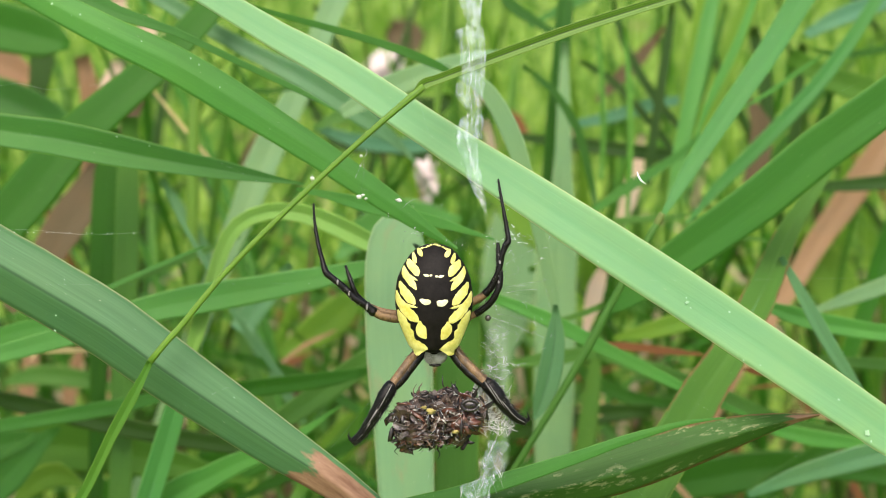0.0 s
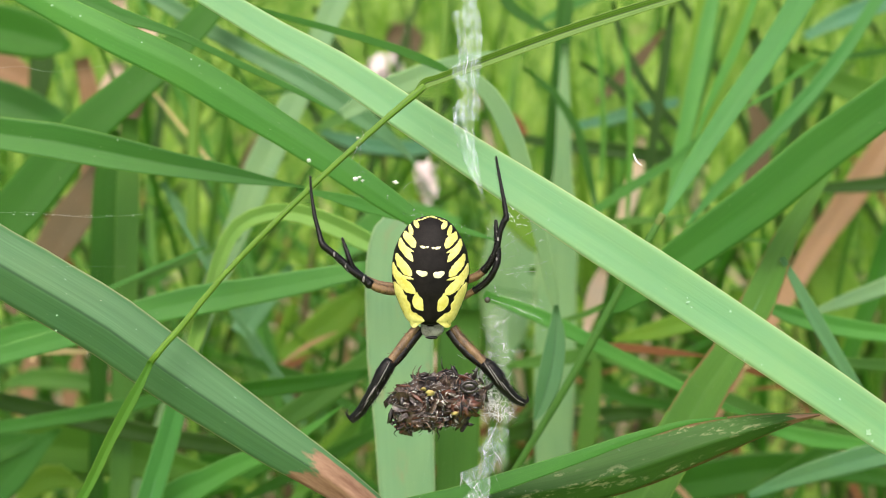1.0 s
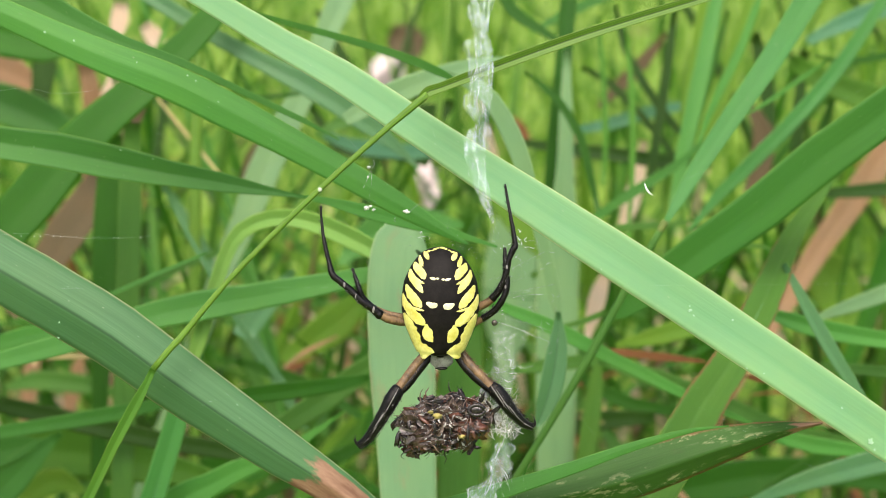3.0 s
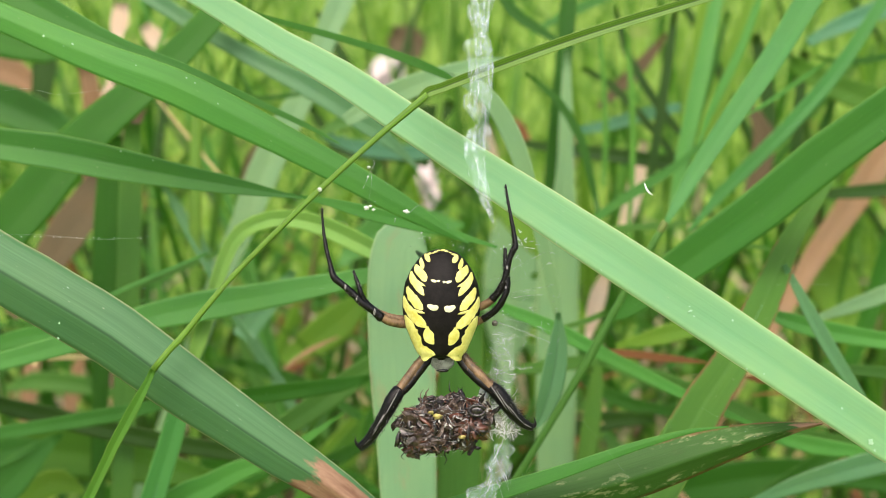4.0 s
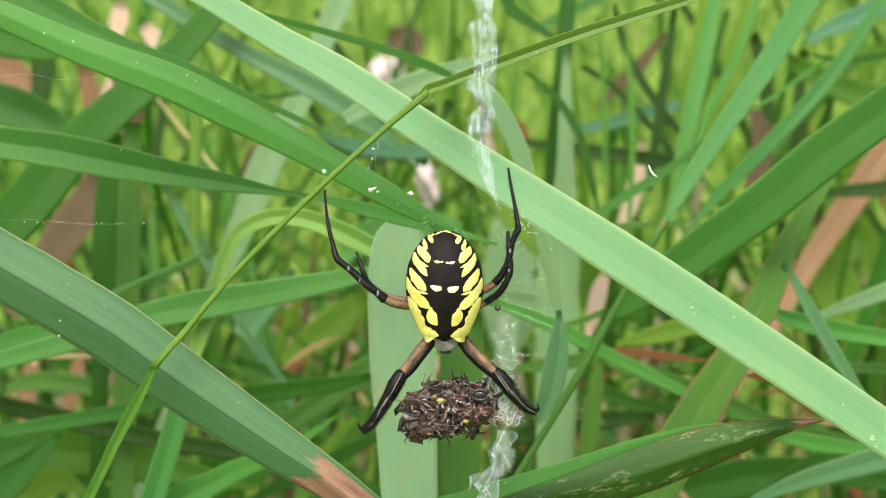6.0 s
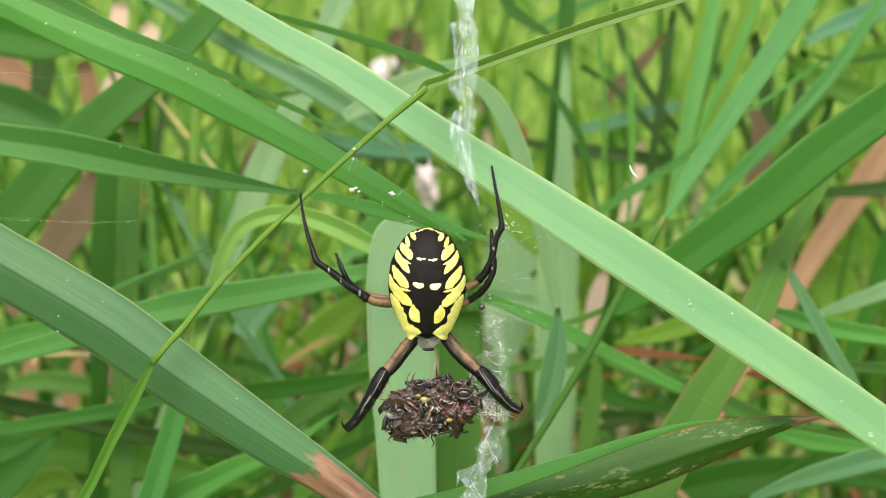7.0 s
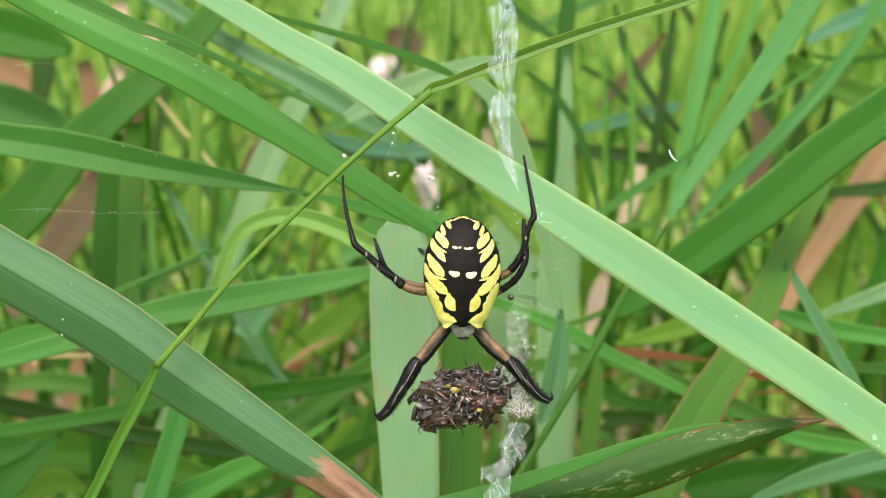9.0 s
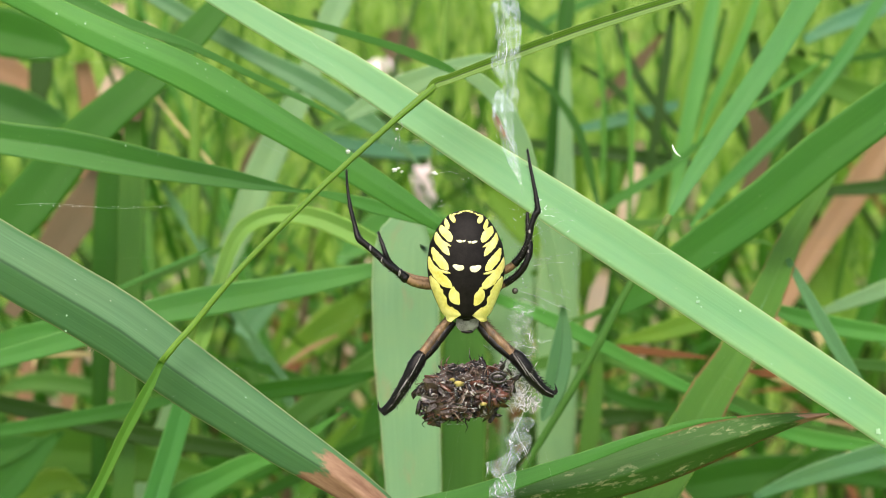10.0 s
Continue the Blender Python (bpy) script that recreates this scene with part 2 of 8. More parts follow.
def lawn():
    k = Nodes("lawn")
    ob = k.n("TexCoord").outputs["Object"]
    a, b = k.noise(ob, 9.0, 4.0), k.noise(ob, 60.0, 4.0)
    c = k.mix(k.ramp(a, 0.35, 0.65), (0.185, 0.32, 0.022), (0.28, 0.43, 0.04))
    c = k.mix(k.ramp(b, 0.4, 0.7), c, (0.08, 0.17, 0.016))
    c = k.mix(k.ramp(k.noise(ob, 4.0, 3.0), 0.62, 0.72), c, (0.22, 0.15, 0.07))
    k.bump(b, 0.8, 0.02)
    return k.colour(c, 0.8)


LAWN = lawn()

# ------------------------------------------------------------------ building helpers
FACE = Vector((0.0, -0.9511, 0.3090))   # the way back to the camera; leaves are turned to fit its view


def mesh(name, verts, faces, uvs=None, smooth=True):
    me = bpy.data.meshes.new(name)
    me.from_pydata([tuple(v) for v in verts], [], faces)
    if uvs is not None:
        lay = me.uv_layers.new(name="UVMap")
        idx = np.zeros(len(me.loops), dtype=np.int32)
        me.loops.foreach_get("vertex_index", idx)
        lay.data.foreach_set("uv", np.asarray(uvs, dtype=np.float32)[idx].ravel())
    if smooth:
        me.polygons.foreach_set("use_smooth", [True] * len(me.polygons))
    me.update()
    return me


def thing(name, me, material, label, category, group="", kind=""):
    ob = new(name, me)
    if me is not None:
        me.materials.append(material)
    return tagged(ob, label, category, group, kind)


def part(name, me, material, parent, label=""):
    ob = new(name, me)
    if not me.materials:
        me.materials.append(material)
    ob.parent = parent
    if label:
        ob["label"] = label
    return ob


def smooth_path(points, step):
    """Catmull-Rom through rows of numbers, sampled about every step metres (first three columns are the place)."""
    p = np.asarray(points, dtype=float)
    p = np.vstack([2 * p[0] - p[1], p, 2 * p[-1] - p[-2]])
    p[[0, -1], 3:] = p[[1, -2], 3:]
    rows = []
    for i in range(1, len(p) - 2):
        n = max(2, int(np.linalg.norm(p[i + 1, :3] - p[i, :3]) / step))
        for t in np.linspace(0, 1, n, endpoint=False):
            rows.append(0.5 * (2 * p[i] + (p[i + 1] - p[i - 1]) * t + (2 * p[i - 1] - 5 * p[i] + 4 * p[i + 1] - p[i + 2]) * t * t
                               + (3 * p[i] - p[i - 1] - 3 * p[i + 1] + p[i + 2]) * t ** 3))
    rows.append(p[-2])
    return np.array(rows)


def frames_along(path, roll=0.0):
    """At each row of a path: tangent, the way across, the normal that faces the camera."""
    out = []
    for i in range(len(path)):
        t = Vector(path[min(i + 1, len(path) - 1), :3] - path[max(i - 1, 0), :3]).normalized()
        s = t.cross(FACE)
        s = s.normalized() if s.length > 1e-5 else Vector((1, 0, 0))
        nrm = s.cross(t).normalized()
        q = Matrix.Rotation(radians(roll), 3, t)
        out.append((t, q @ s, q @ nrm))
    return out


ACROSS = (-1.0, -0.8, -0.45, -0.12, 0.0, 0.12, 0.45, 0.8, 1.0)


def blade_mesh(points, fold=0.1, roll=0.0, thick=0.00035, seed=0, step=0.006, from_end=False):
    """A grass leaf with a keel, two faces and a gently waving margin. Rows: x, y, z, width."""
    path = smooth_path(points, step)
    verts, uvs, faces = [], [], []
    n, along = len(ACROSS), 0.0
    for i, (row, (t, s, nrm)) in enumerate(zip(path, frames_along(path, roll))):
        if i:
            along += float(np.linalg.norm(row[:3] - path[i - 1, :3]))
        c, w = Vector(row[:3]), max(row[3], 0.0003) / 2
        for side in (1, -1):
            for a in ACROSS:
                wave = 0.05 * math.sin(along * 130 + seed * 1.7 + (2.0 if a > 0 else 0)) * abs(a)
                ww = w * (1 + 0.025 * noise.noise((along * 160, seed * 3.1, a)))
                up = ww * (fold * abs(a) * 2 + wave) - fold * ww * 0.9
                body = min(thick, w * 0.4) * (1.05 - abs(a)) * (1.0 if side > 0 else 1.2)
                verts.append(c + s * (a * ww) + nrm * (up + side * body / 2))
                uvs.append((0.5 + a / 2, along * 100))
        if i:
            o, q = (i - 1) * 2 * n, i * 2 * n
            for j in range(n - 1):
                faces.append((o + j, o + j + 1, q + j + 1, q + j))
                faces.append((o + n + j + 1, o + n + j, q + n + j, q + n + j + 1))
            faces += [(o + n, o, q, q + n), (o + n - 1, o + 2 * n - 1, q + 2 * n - 1, q + n - 1)]
    if from_end:
        uvs = [(u, along * 100 - v) for u, v in uvs]
    m = len(path) - 1
    faces += [tuple(range(n)) + tuple(range(2 * n - 1, n - 1, -1)),
              tuple(m * 2 * n + j for j in range(n - 1, -1, -1)) + tuple(m * 2 * n + n + j for j in range(n))]
    return mesh("blade", verts, faces, uvs)


def tube_mesh(points, sides=8, step=0.004, squash=1.0, rough=0.0, seed=0):
    """A round stalk or thread. Rows: x, y, z, diameter."""
    path = smooth_path(points, step)
    verts, uvs, faces, along = [], [], [], 0.0
    for i, (row, (t, s, nrm)) in enumerate(zip(path, frames_along(path))):
        if i:
            along += float(np.linalg.norm(row[:3] - path[i - 1, :3]))
        c = Vector(row[:3])
        for j in range(sides):
            a = 2 * math.pi * j / sides
            r = row[3] / 2 * (1 + rough * noise.noise((along * 900, j * 0.7, seed)))
            verts.append(c + s * (math.cos(a) * r) + nrm * (math.sin(a) * r * squash))
            uvs.append((j / sides, along * 100))
        if i:
            o, q = (i - 1) * sides, i * sides
            faces += [(o + j, o + (j + 1) % sides, q + (j + 1) % sides, q + j) for j in range(sides)]
    last = (len(path) - 1) * sides
    faces += [tuple(range(sides - 1, -1, -1)), tuple(range(last, last + sides))]
    return mesh("tube", verts, faces, uvs)


def joined(name, meshes):
    """Several meshes as one."""
    verts, faces, uvs, o = [], [], [], 0
    for me in meshes:
        verts += [tuple(v.co) for v in me.vertices]
        faces += [tuple(o + i for i in p.vertices) for p in me.polygons]
        o += len(me.vertices)
        bpy.data.meshes.remove(me)
    return mesh(name, verts, faces)


def rooted(points, end):
    """Carries a leaf or stalk on from one end, bending down into the soil."""
    if end < 0:
        return points
    pts = list(points) if end == 1 else list(points)[::-1]
    p, q = Vector(pts[-1][:3]), Vector(pts[-2][:3])
    w = pts[-1][3]
    d = (p - q).normalized()
    a = p + d * 0.03 + Vector((0, 0, -0.006))
    d2 = (d + Vector((0, 0, -1.2))).normalized()
    c = a + d2 * 0.05
    pts += [(*a, w), (*c, w * 0.9), (c.x + d2.x * 0.06, c.y + d2.y * 0.06, c.z * 0.5, w * 0.7), (c.x + d2.x * 0.08, c.y + d2.y * 0.08, -0.01, w * 0.5)]
    return pts if end == 1 else pts[::-1]


PLANT, SWAY = {}, {}


def plant(key, x, y, label):
    """A grass plant standing in the soil at (x, y); its leaves and stalks become its parts."""
    PLANT[key] = tagged(new("grass_plant"), label, "grass plant", "grass plants round the web")
    PLANT[key].location = (x, y, 0.0)


def on_plant(name, me, material, key, label=""):
    base = PLANT[key]
    me.transform(Matrix.Translation(-base.location))
    return part(name, me, material, base, label)


def grass_blade(key, kind, points, label, base=-1, fold=0.1, roll=0.0, rib=0, sway=""):
    seed = len(bpy.data.objects)
    pts = rooted(points, base)
    ob = on_plant("blade", blade_mesh(pts, fold, roll, seed=seed, from_end=base == 0), LEAF[kind], key, label)
    if rib:
        path = smooth_path(pts, 0.006)
        line = []
        for row, (t, s, nrm) in list(zip(path, frames_along(path, roll)))[::3]:
            c = Vector(row[:3]) - nrm * (fold * row[3] / 2 * 0.9 + 0.0001) - PLANT[key].location
            line.append((*c, min(0.0006, row[3] * 0.09)))
        part("midrib", tube_mesh(line, 6, 0.012), LEAF["pale" if kind == "pale" else "mid" if kind == "mid" else "grey"], ob, "raised midrib")
    if sway:
        SWAY.setdefault(sway, []).append(ob)
    return ob


def grass_stem(key, points, label, nodes, base=-1, kind="stem"):
    ob = on_plant("stem", tube_mesh(rooted(points, base), 12, 0.004, 0.8, 0.06), LEAF[kind], key, label)
    for i in nodes:
        a, b = Vector(points[i][:3]), Vector(points[max(i - 1, 0)][:3])
        d = (b - a).normalized()
        a = a - PLANT[key].location
        w = points[i][3]
        rows = [(*(a + d * s), w * k) for s, k in ((-0.0015, 0.9), (-0.0005, 1.05), (0.0004, 1.08), (0.0013, 0.9))]
        part("node", tube_mesh(rows, 10, 0.0004, 0.9, 0.1), LEAF["node"], ob, "swollen joint of the stem")
    return ob


# ------------------------------------------------------------------ ground
def ground():
    n, half = 60, 150.0
    ax = [math.copysign(abs(u) ** 4, u) * half for u in np.linspace(-1, 1, n)]
    verts = [(x, y, 0.012 * noise.noise((x * 3, y * 3, 0)) + min(0.4, 0.0015 * (x * x + y * y)) * noise.noise((x * 0.05, y * 0.05, 2)) * 0.5) for y in ax for x in ax]
    faces = [(j * n + i, j * n + i + 1, (j + 1) * n + i + 1, (j + 1) * n + i) for j in range(n - 1) for i in range(n - 1)]
    thing("ground", mesh("ground", verts, faces), LAWN, "bright green grassy ground with bare brown patches", "ground", kind="structure")


ground()


# ------------------------------------------------------------------ far tangle of grass
def tuft(name, count, xs, ys, tall, wide, lean, materials, label, seed):
    """Many curved leaves growing out of the soil, as one mesh."""
    rng = random.Random(seed)
    verts, faces, uvs, slots = [], [], [], []
    for b in range(count):
        y = rng.uniform(*ys)
        x = rng.uniform(*xs) * (0.35 + abs(y))
        h, w = rng.uniform(*tall), rng.uniform(*wide)
        a, l = rng.uniform(0, 2 * math.pi), rng.uniform(0.05, lean)
        turn = rng.uniform(-0.9, 0.9)
        side = Vector((math.cos(turn), math.sin(turn), 0.0))
        o, slot = len(verts), rng.randrange(len(materials))
        n = 9
        for i in range(n):
            t = i / (n - 1)
            c = Vector((x + math.cos(a) * l * h * t ** 2, y + math.sin(a) * l * h * t ** 2 * 0.6, h * (t - 0.42 * l * t ** 3)))
            ww = w * (0.55 + 0.9 * t) * (1 - t ** 3) + 0.0004
            keel = Vector((side.y, -side.x, 0)) * ww * 0.16
            verts += [c - side * ww / 2 - keel, c + keel, c + side * ww / 2 - keel]
            uvs += [(0, t * h * 100), (0.5, t * h * 100), (1, t * h * 100)]
            if i:
                p, q = o + (i - 1) * 3, o + i * 3
                faces += [(p, p + 1, q + 1, q), (p + 1, p + 2, q + 2, q + 1)]
                slots += [slot, slot]
    me = mesh(name, verts, faces, uvs)
    ob = thing(name, me, LEAF[materials[0]], label, "grass", kind="stuff")
    for m in materials[1:]:
        me.materials.append(LEAF[m])
    me.polygons.foreach_set("material_index", slots)
    return ob


# the shade and dusky leaves carry the tangle's darkness in their colour
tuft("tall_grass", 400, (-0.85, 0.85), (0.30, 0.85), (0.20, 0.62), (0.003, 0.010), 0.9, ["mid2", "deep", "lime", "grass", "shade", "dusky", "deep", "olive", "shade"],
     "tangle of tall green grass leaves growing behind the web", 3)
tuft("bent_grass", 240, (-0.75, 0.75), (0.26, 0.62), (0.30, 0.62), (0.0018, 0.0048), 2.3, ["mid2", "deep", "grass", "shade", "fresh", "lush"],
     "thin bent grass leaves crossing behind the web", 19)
tuft("dry_grass", 150, (-0.7, 0.7), (0.34, 0.8), (0.15, 0.42), (0.004, 0.010), 1.1, ["dry", "tan", "straw", "rust"],
     "withered tan leaves among the tall grass", 7)
tuft("meadow_grass", 3000, (-0.6, 0.6), (0.8, 4.5), (0.06, 0.22), (0.004, 0.010), 0.9, ["lime", "lime", "grass", "deep"],
     "bright short meadow grass beyond the tall leaves", 11)
tuft("lawn_grass", 3500, (-1.6, 1.6), (-2.5, 2.5), (0.05, 0.16), (0.004, 0.010), 0.9, ["lime", "grass", "deep"],
     "short green grass all round", 13)

# ------------------------------------------------------------------ leaves and stalks near the web
plant("a0", -0.096, 0.060, "grass plant with broad green leaves beside the web")
plant("a1", -0.021, 0.033, "grass plant with broad green leaves beside the web")
plant("a2", -0.009, 0.045, "grass plant with broad green leaves beside the web")
plant("a4", 0.094, 0.037, "grass plant with broad green leaves beside the web")
plant("b0", -0.120, 0.124, "grass plant with narrow green leaves crossing one another")
plant("b1", -0.051, 0.119, "grass plant with narrow green leaves crossing one another")
plant("b2", 0.009, 0.104, "grass plant with narrow green leaves crossing one another")
plant("b3", 0.054, 0.134, "grass plant with narrow green leaves crossing one another")
plant("b4", 0.117, 0.117, "grass plant with narrow green leaves crossing one another")
plant("c0", -0.134, 0.261, "grass plant with dark green and withered tan leaves")
plant("c1", -0.062, 0.242, "grass plant with dark green and withered tan leaves")
plant("c2", -0.001, 0.299, "grass plant with dark green and withered tan leaves")
plant("c3", 0.070, 0.242, "grass plant with dark green and withered tan leaves")
plant("c4", 0.150, 0.268, "grass plant with dark green and withered tan leaves")
BROAD = grass_blade("a4", "pale", [(-0.0602, 0.0380, 0.4957, 0.00371), (-0.0430, 0.0341, 0.4865, 0.00452), (-0.0291, 0.0308, 0.4787, 0.00512), (-0.0188, 0.0286, 0.4734, 0.00592), (-0.0014, 0.0241, 0.4626, 0.00651), (0.0226, 0.0180, 0.4481, 0.00809), (0.0419, 0.0132, 0.4364, 0.00845), (0.0602, 0.0084, 0.4250, 0.00821), (0.0782, 0.0036, 0.4135, 0.00758), (0.0910, 0.0002, 0.4051, 0.00695)],
            "broad pale green grass blade crossing behind the web", base=1, fold=0.05)
FOLDED = grass_blade("a0", "greytip", [(-0.1036, 0.0167, 0.4560, 0.00974), (-0.0907, 0.0145, 0.4494, 0.01073), (-0.0779, 0.0122, 0.4420, 0.01163), (-0.0681, 0.0104, 0.4366, 0.01182), (-0.0580, 0.0085, 0.4308, 0.01172), (-0.0482, 0.0063, 0.4239, 0.01113), (-0.0382, 0.0041, 0.4174, 0.00983), (-0.0282, 0.0020, 0.4110, 0.00844), (-0.0184, 0.0001, 0.4049, 0.00666), (-0.0083, -0.0023, 0.3976, 0.00437), (-0.0025, -0.0038, 0.3928, 0.00070)],
            "broad grey-green folded grass blade with a brown tip", base=0, fold=-0.24)
UPPER = grass_blade("a0", "mid", [(-0.1042, 0.0424, 0.4898, 0.00423), (-0.0927, 0.0419, 0.4862, 0.00488), (-0.0834, 0.0413, 0.4823, 0.00532), (-0.0730, 0.0405, 0.4778, 0.00576), (-0.0625, 0.0398, 0.4737, 0.00642), (-0.0521, 0.0393, 0.4699, 0.00698), (-0.0414, 0.0383, 0.4649, 0.00700), (-0.0308, 0.0372, 0.4596, 0.00604), (-0.0199, 0.0361, 0.4539, 0.00541), (-0.0091, 0.0348, 0.4479, 0.00456), (-0.0002, 0.0338, 0.4428, 0.00218), (0.0049, 0.0336, 0.4401, 0.00044)],
            "long green grass blade tapering behind the web", base=0, fold=-0.06, rib=1, sway="upper")
grass_blade("a0", "lush", [(-0.1042, 0.0550, 0.4962, 0.00652), (-0.0935, 0.0541, 0.4907, 0.00688), (-0.0850, 0.0535, 0.4860, 0.00668), (-0.0743, 0.0525, 0.4801, 0.00492), (-0.0632, 0.0518, 0.4750, 0.00292), (-0.0522, 0.0515, 0.4714, 0.00158), (-0.0400, 0.0506, 0.4656, 0.00136), (-0.0278, 0.0496, 0.4599, 0.00113), (-0.0209, 0.0493, 0.4561, 0.00023)],
            "dark green grass blade lying along a lighter one", base=0, fold=0.1, sway="upper_dark")
LEVEL = grass_blade("b0", "lush", [(-0.1141, 0.0458, 0.4617, 0.00668), (-0.1003, 0.0468, 0.4594, 0.00695), (-0.0884, 0.0473, 0.4566, 0.00677), (-0.0777, 0.0481, 0.4548, 0.00737), (-0.0667, 0.0486, 0.4523, 0.00695), (-0.0555, 0.0492, 0.4498, 0.00539), (-0.0442, 0.0498, 0.4476, 0.00392), (-0.0351, 0.0502, 0.4458, 0.00185), (-0.0277, 0.0508, 0.4444, 0.00035)],
            "green grass blade tapering to a long point", base=0, fold=0.22, roll=-8, rib=1, sway="level")
grass_blade("b2", "mid", [(-0.0295, 0.0508, 0.4446, 0.00070), (-0.0225, 0.0504, 0.4433, 0.00186), (-0.0156, 0.0498, 0.4415, 0.00290), (-0.0051, 0.0490, 0.4391, 0.00279), (0.0019, 0.0485, 0.4374, 0.00186), (0.0111, 0.0476, 0.4347, 0.00046)],
            "narrow green grass blade behind the spider")
grass_blade("b2", "deep", [(-0.0451, 0.0733, 0.4812, 0.00012), (-0.0379, 0.0723, 0.4783, 0.00109), (-0.0255, 0.0713, 0.4751, 0.00145), (-0.0133, 0.0702, 0.4717, 0.00169), (-0.0059, 0.0693, 0.4692, 0.00205), (0.0001, 0.0686, 0.4667, 0.00157), (0.0040, 0.0679, 0.4646, 0.00024)],
            "narrow dark green grass blade with a fine tip", fold=0.1)
grass_blade("b3", "leafy", [(0.1028, 0.1201, 0.4961, 0.00641), (0.0948, 0.1126, 0.4865, 0.00645), (0.0878, 0.1062, 0.4784, 0.00624), (0.0780, 0.0964, 0.4664, 0.00572), (0.0676, 0.0870, 0.4548, 0.00496), (0.0577, 0.0774, 0.4438, 0.00397), (0.0527, 0.0722, 0.4376, 0.00253), (0.0489, 0.0680, 0.4328, 0.00100)],
            "upright pale green grass blade rising from a node", fold=0.12, roll=15)
grass_blade("b4", "lush", [(0.1179, 0.0623, 0.4799, 0.00696), (0.1071, 0.0640, 0.4704, 0.00874), (0.0945, 0.0656, 0.4592, 0.00964), (0.0818, 0.0672, 0.4483, 0.01031), (0.0706, 0.0682, 0.4372, 0.01023), (0.0590, 0.0693, 0.4276, 0.00963), (0.0495, 0.0701, 0.4193, 0.00795), (0.0409, 0.0708, 0.4119, 0.00440), (0.0378, 0.0711, 0.4099, 0.00104)],
            "broad dark green grass blade bending down", base=0, fold=0.07, rib=1)
grass_blade("b3", "olive", [(0.0992, 0.1021, 0.4407, 0.00070), (0.0916, 0.0937, 0.4341, 0.00300), (0.0844, 0.0857, 0.4279, 0.00442), (0.0796, 0.0793, 0.4230, 0.00566), (0.0758, 0.0732, 0.4182, 0.00675), (0.0708, 0.0658, 0.4127, 0.00764), (0.0625, 0.0547, 0.4051, 0.00815), (0.0563, 0.0472, 0.4005, 0.00894), (0.0502, 0.0387, 0.3954, 0.00942), (0.0415, 0.0268, 0.3889, 0.00953), (0.0334, 0.0151, 0.3833, 0.00873)],
            "folded olive green grass blade with a brown margin", base=1, fold=0.22, roll=20, rib=1)
grass_blade("a1", "worn", [(-0.0181, -0.0051, 0.3955, 0.00492), (-0.0064, -0.0020, 0.3990, 0.00576), (0.0016, -0.0003, 0.4002, 0.00619), (0.0117, 0.0017, 0.4015, 0.00744), (0.0219, 0.0036, 0.4024, 0.00830), (0.0322, 0.0057, 0.4041, 0.00917), (0.0427, 0.0081, 0.4066, 0.00862), (0.0533, 0.0105, 0.4090, 0.00641), (0.0619, 0.0123, 0.4106, 0.00333), (0.0702, 0.0138, 0.4114, 0.00042)],
            "damaged dark green grass blade with chewed spots and brown edges", base=0, fold=-0.3, roll=4)
# added lighter blade: paints the lit upper half of the folded damaged leaf
grass_blade("a1", "lush", [(-0.0216, -0.0078, 0.4000, 0.00290), (-0.0082, -0.0058, 0.4029, 0.00330), (0.0016, -0.0042, 0.4045, 0.00312), (0.0113, -0.0024, 0.4068, 0.00294), (0.0232, -0.0004, 0.4100, 0.00226), (0.0312, 0.0014, 0.4122, 0.00178), (0.0382, 0.0030, 0.4137, 0.00129), (0.0444, 0.0043, 0.4147, 0.00080), (0.0507, 0.0054, 0.4149, 0.00020)],
            "lighter green blade standing in for the damaged leaf's lit half", base=0, fold=0.05, roll=-6)
grass_blade("b2", "stained", [(-0.0045, 0.0675, 0.4311, 0.01003), (-0.0078, 0.0671, 0.4299, 0.01253), (-0.0090, 0.0662, 0.4273, 0.01404), (-0.0093, 0.0635, 0.4190, 0.01492), (-0.0090, 0.0585, 0.4035, 0.01467), (-0.0083, 0.0546, 0.3915, 0.01341), (-0.0075, 0.0488, 0.3736, 0.01228), (-0.0070, 0.0449, 0.3617, 0.01178)],
            "broad pale grass blade standing upright behind the spider", base=1, fold=0.03)
grass_blade("b2", "mid2", [(0.0048, 0.0807, 0.4070, 0.00942), (0.0043, 0.0773, 0.3967, 0.01050), (0.0040, 0.0723, 0.3813, 0.01050), (0.0038, 0.0673, 0.3657, 0.00996), (0.0038, 0.0624, 0.3506, 0.00996)],
            "green grass blade standing behind the prey bundle", base=1)
grass_blade("b0", "fresh", [(-0.1182, 0.0578, 0.4013, 0.00251), (-0.1061, 0.0593, 0.4024, 0.00340), (-0.0940, 0.0612, 0.4048, 0.00430), (-0.0767, 0.0641, 0.4090, 0.00508), (-0.0680, 0.0659, 0.4118, 0.00586), (-0.0555, 0.0678, 0.4140, 0.00691), (-0.0429, 0.0695, 0.4156, 0.00629), (-0.0290, 0.0714, 0.4177, 0.00516), (-0.0173, 0.0730, 0.4197, 0.00349), (-0.0031, 0.0753, 0.4226, 0.00039)],
            "green grass blade lying across the stems", fold=0.08, rib=1)
grass_blade("b0", "leafy", [(-0.0712, 0.0545, 0.3556, 0.00574), (-0.0673, 0.0588, 0.3686, 0.00561), (-0.0635, 0.0626, 0.3804, 0.00548), (-0.0607, 0.0656, 0.3897, 0.00496), (-0.0571, 0.0690, 0.4003, 0.00352), (-0.0556, 0.0706, 0.4053, 0.00078)],
            "upright green grass blade", base=0, fold=0.22, rib=1)
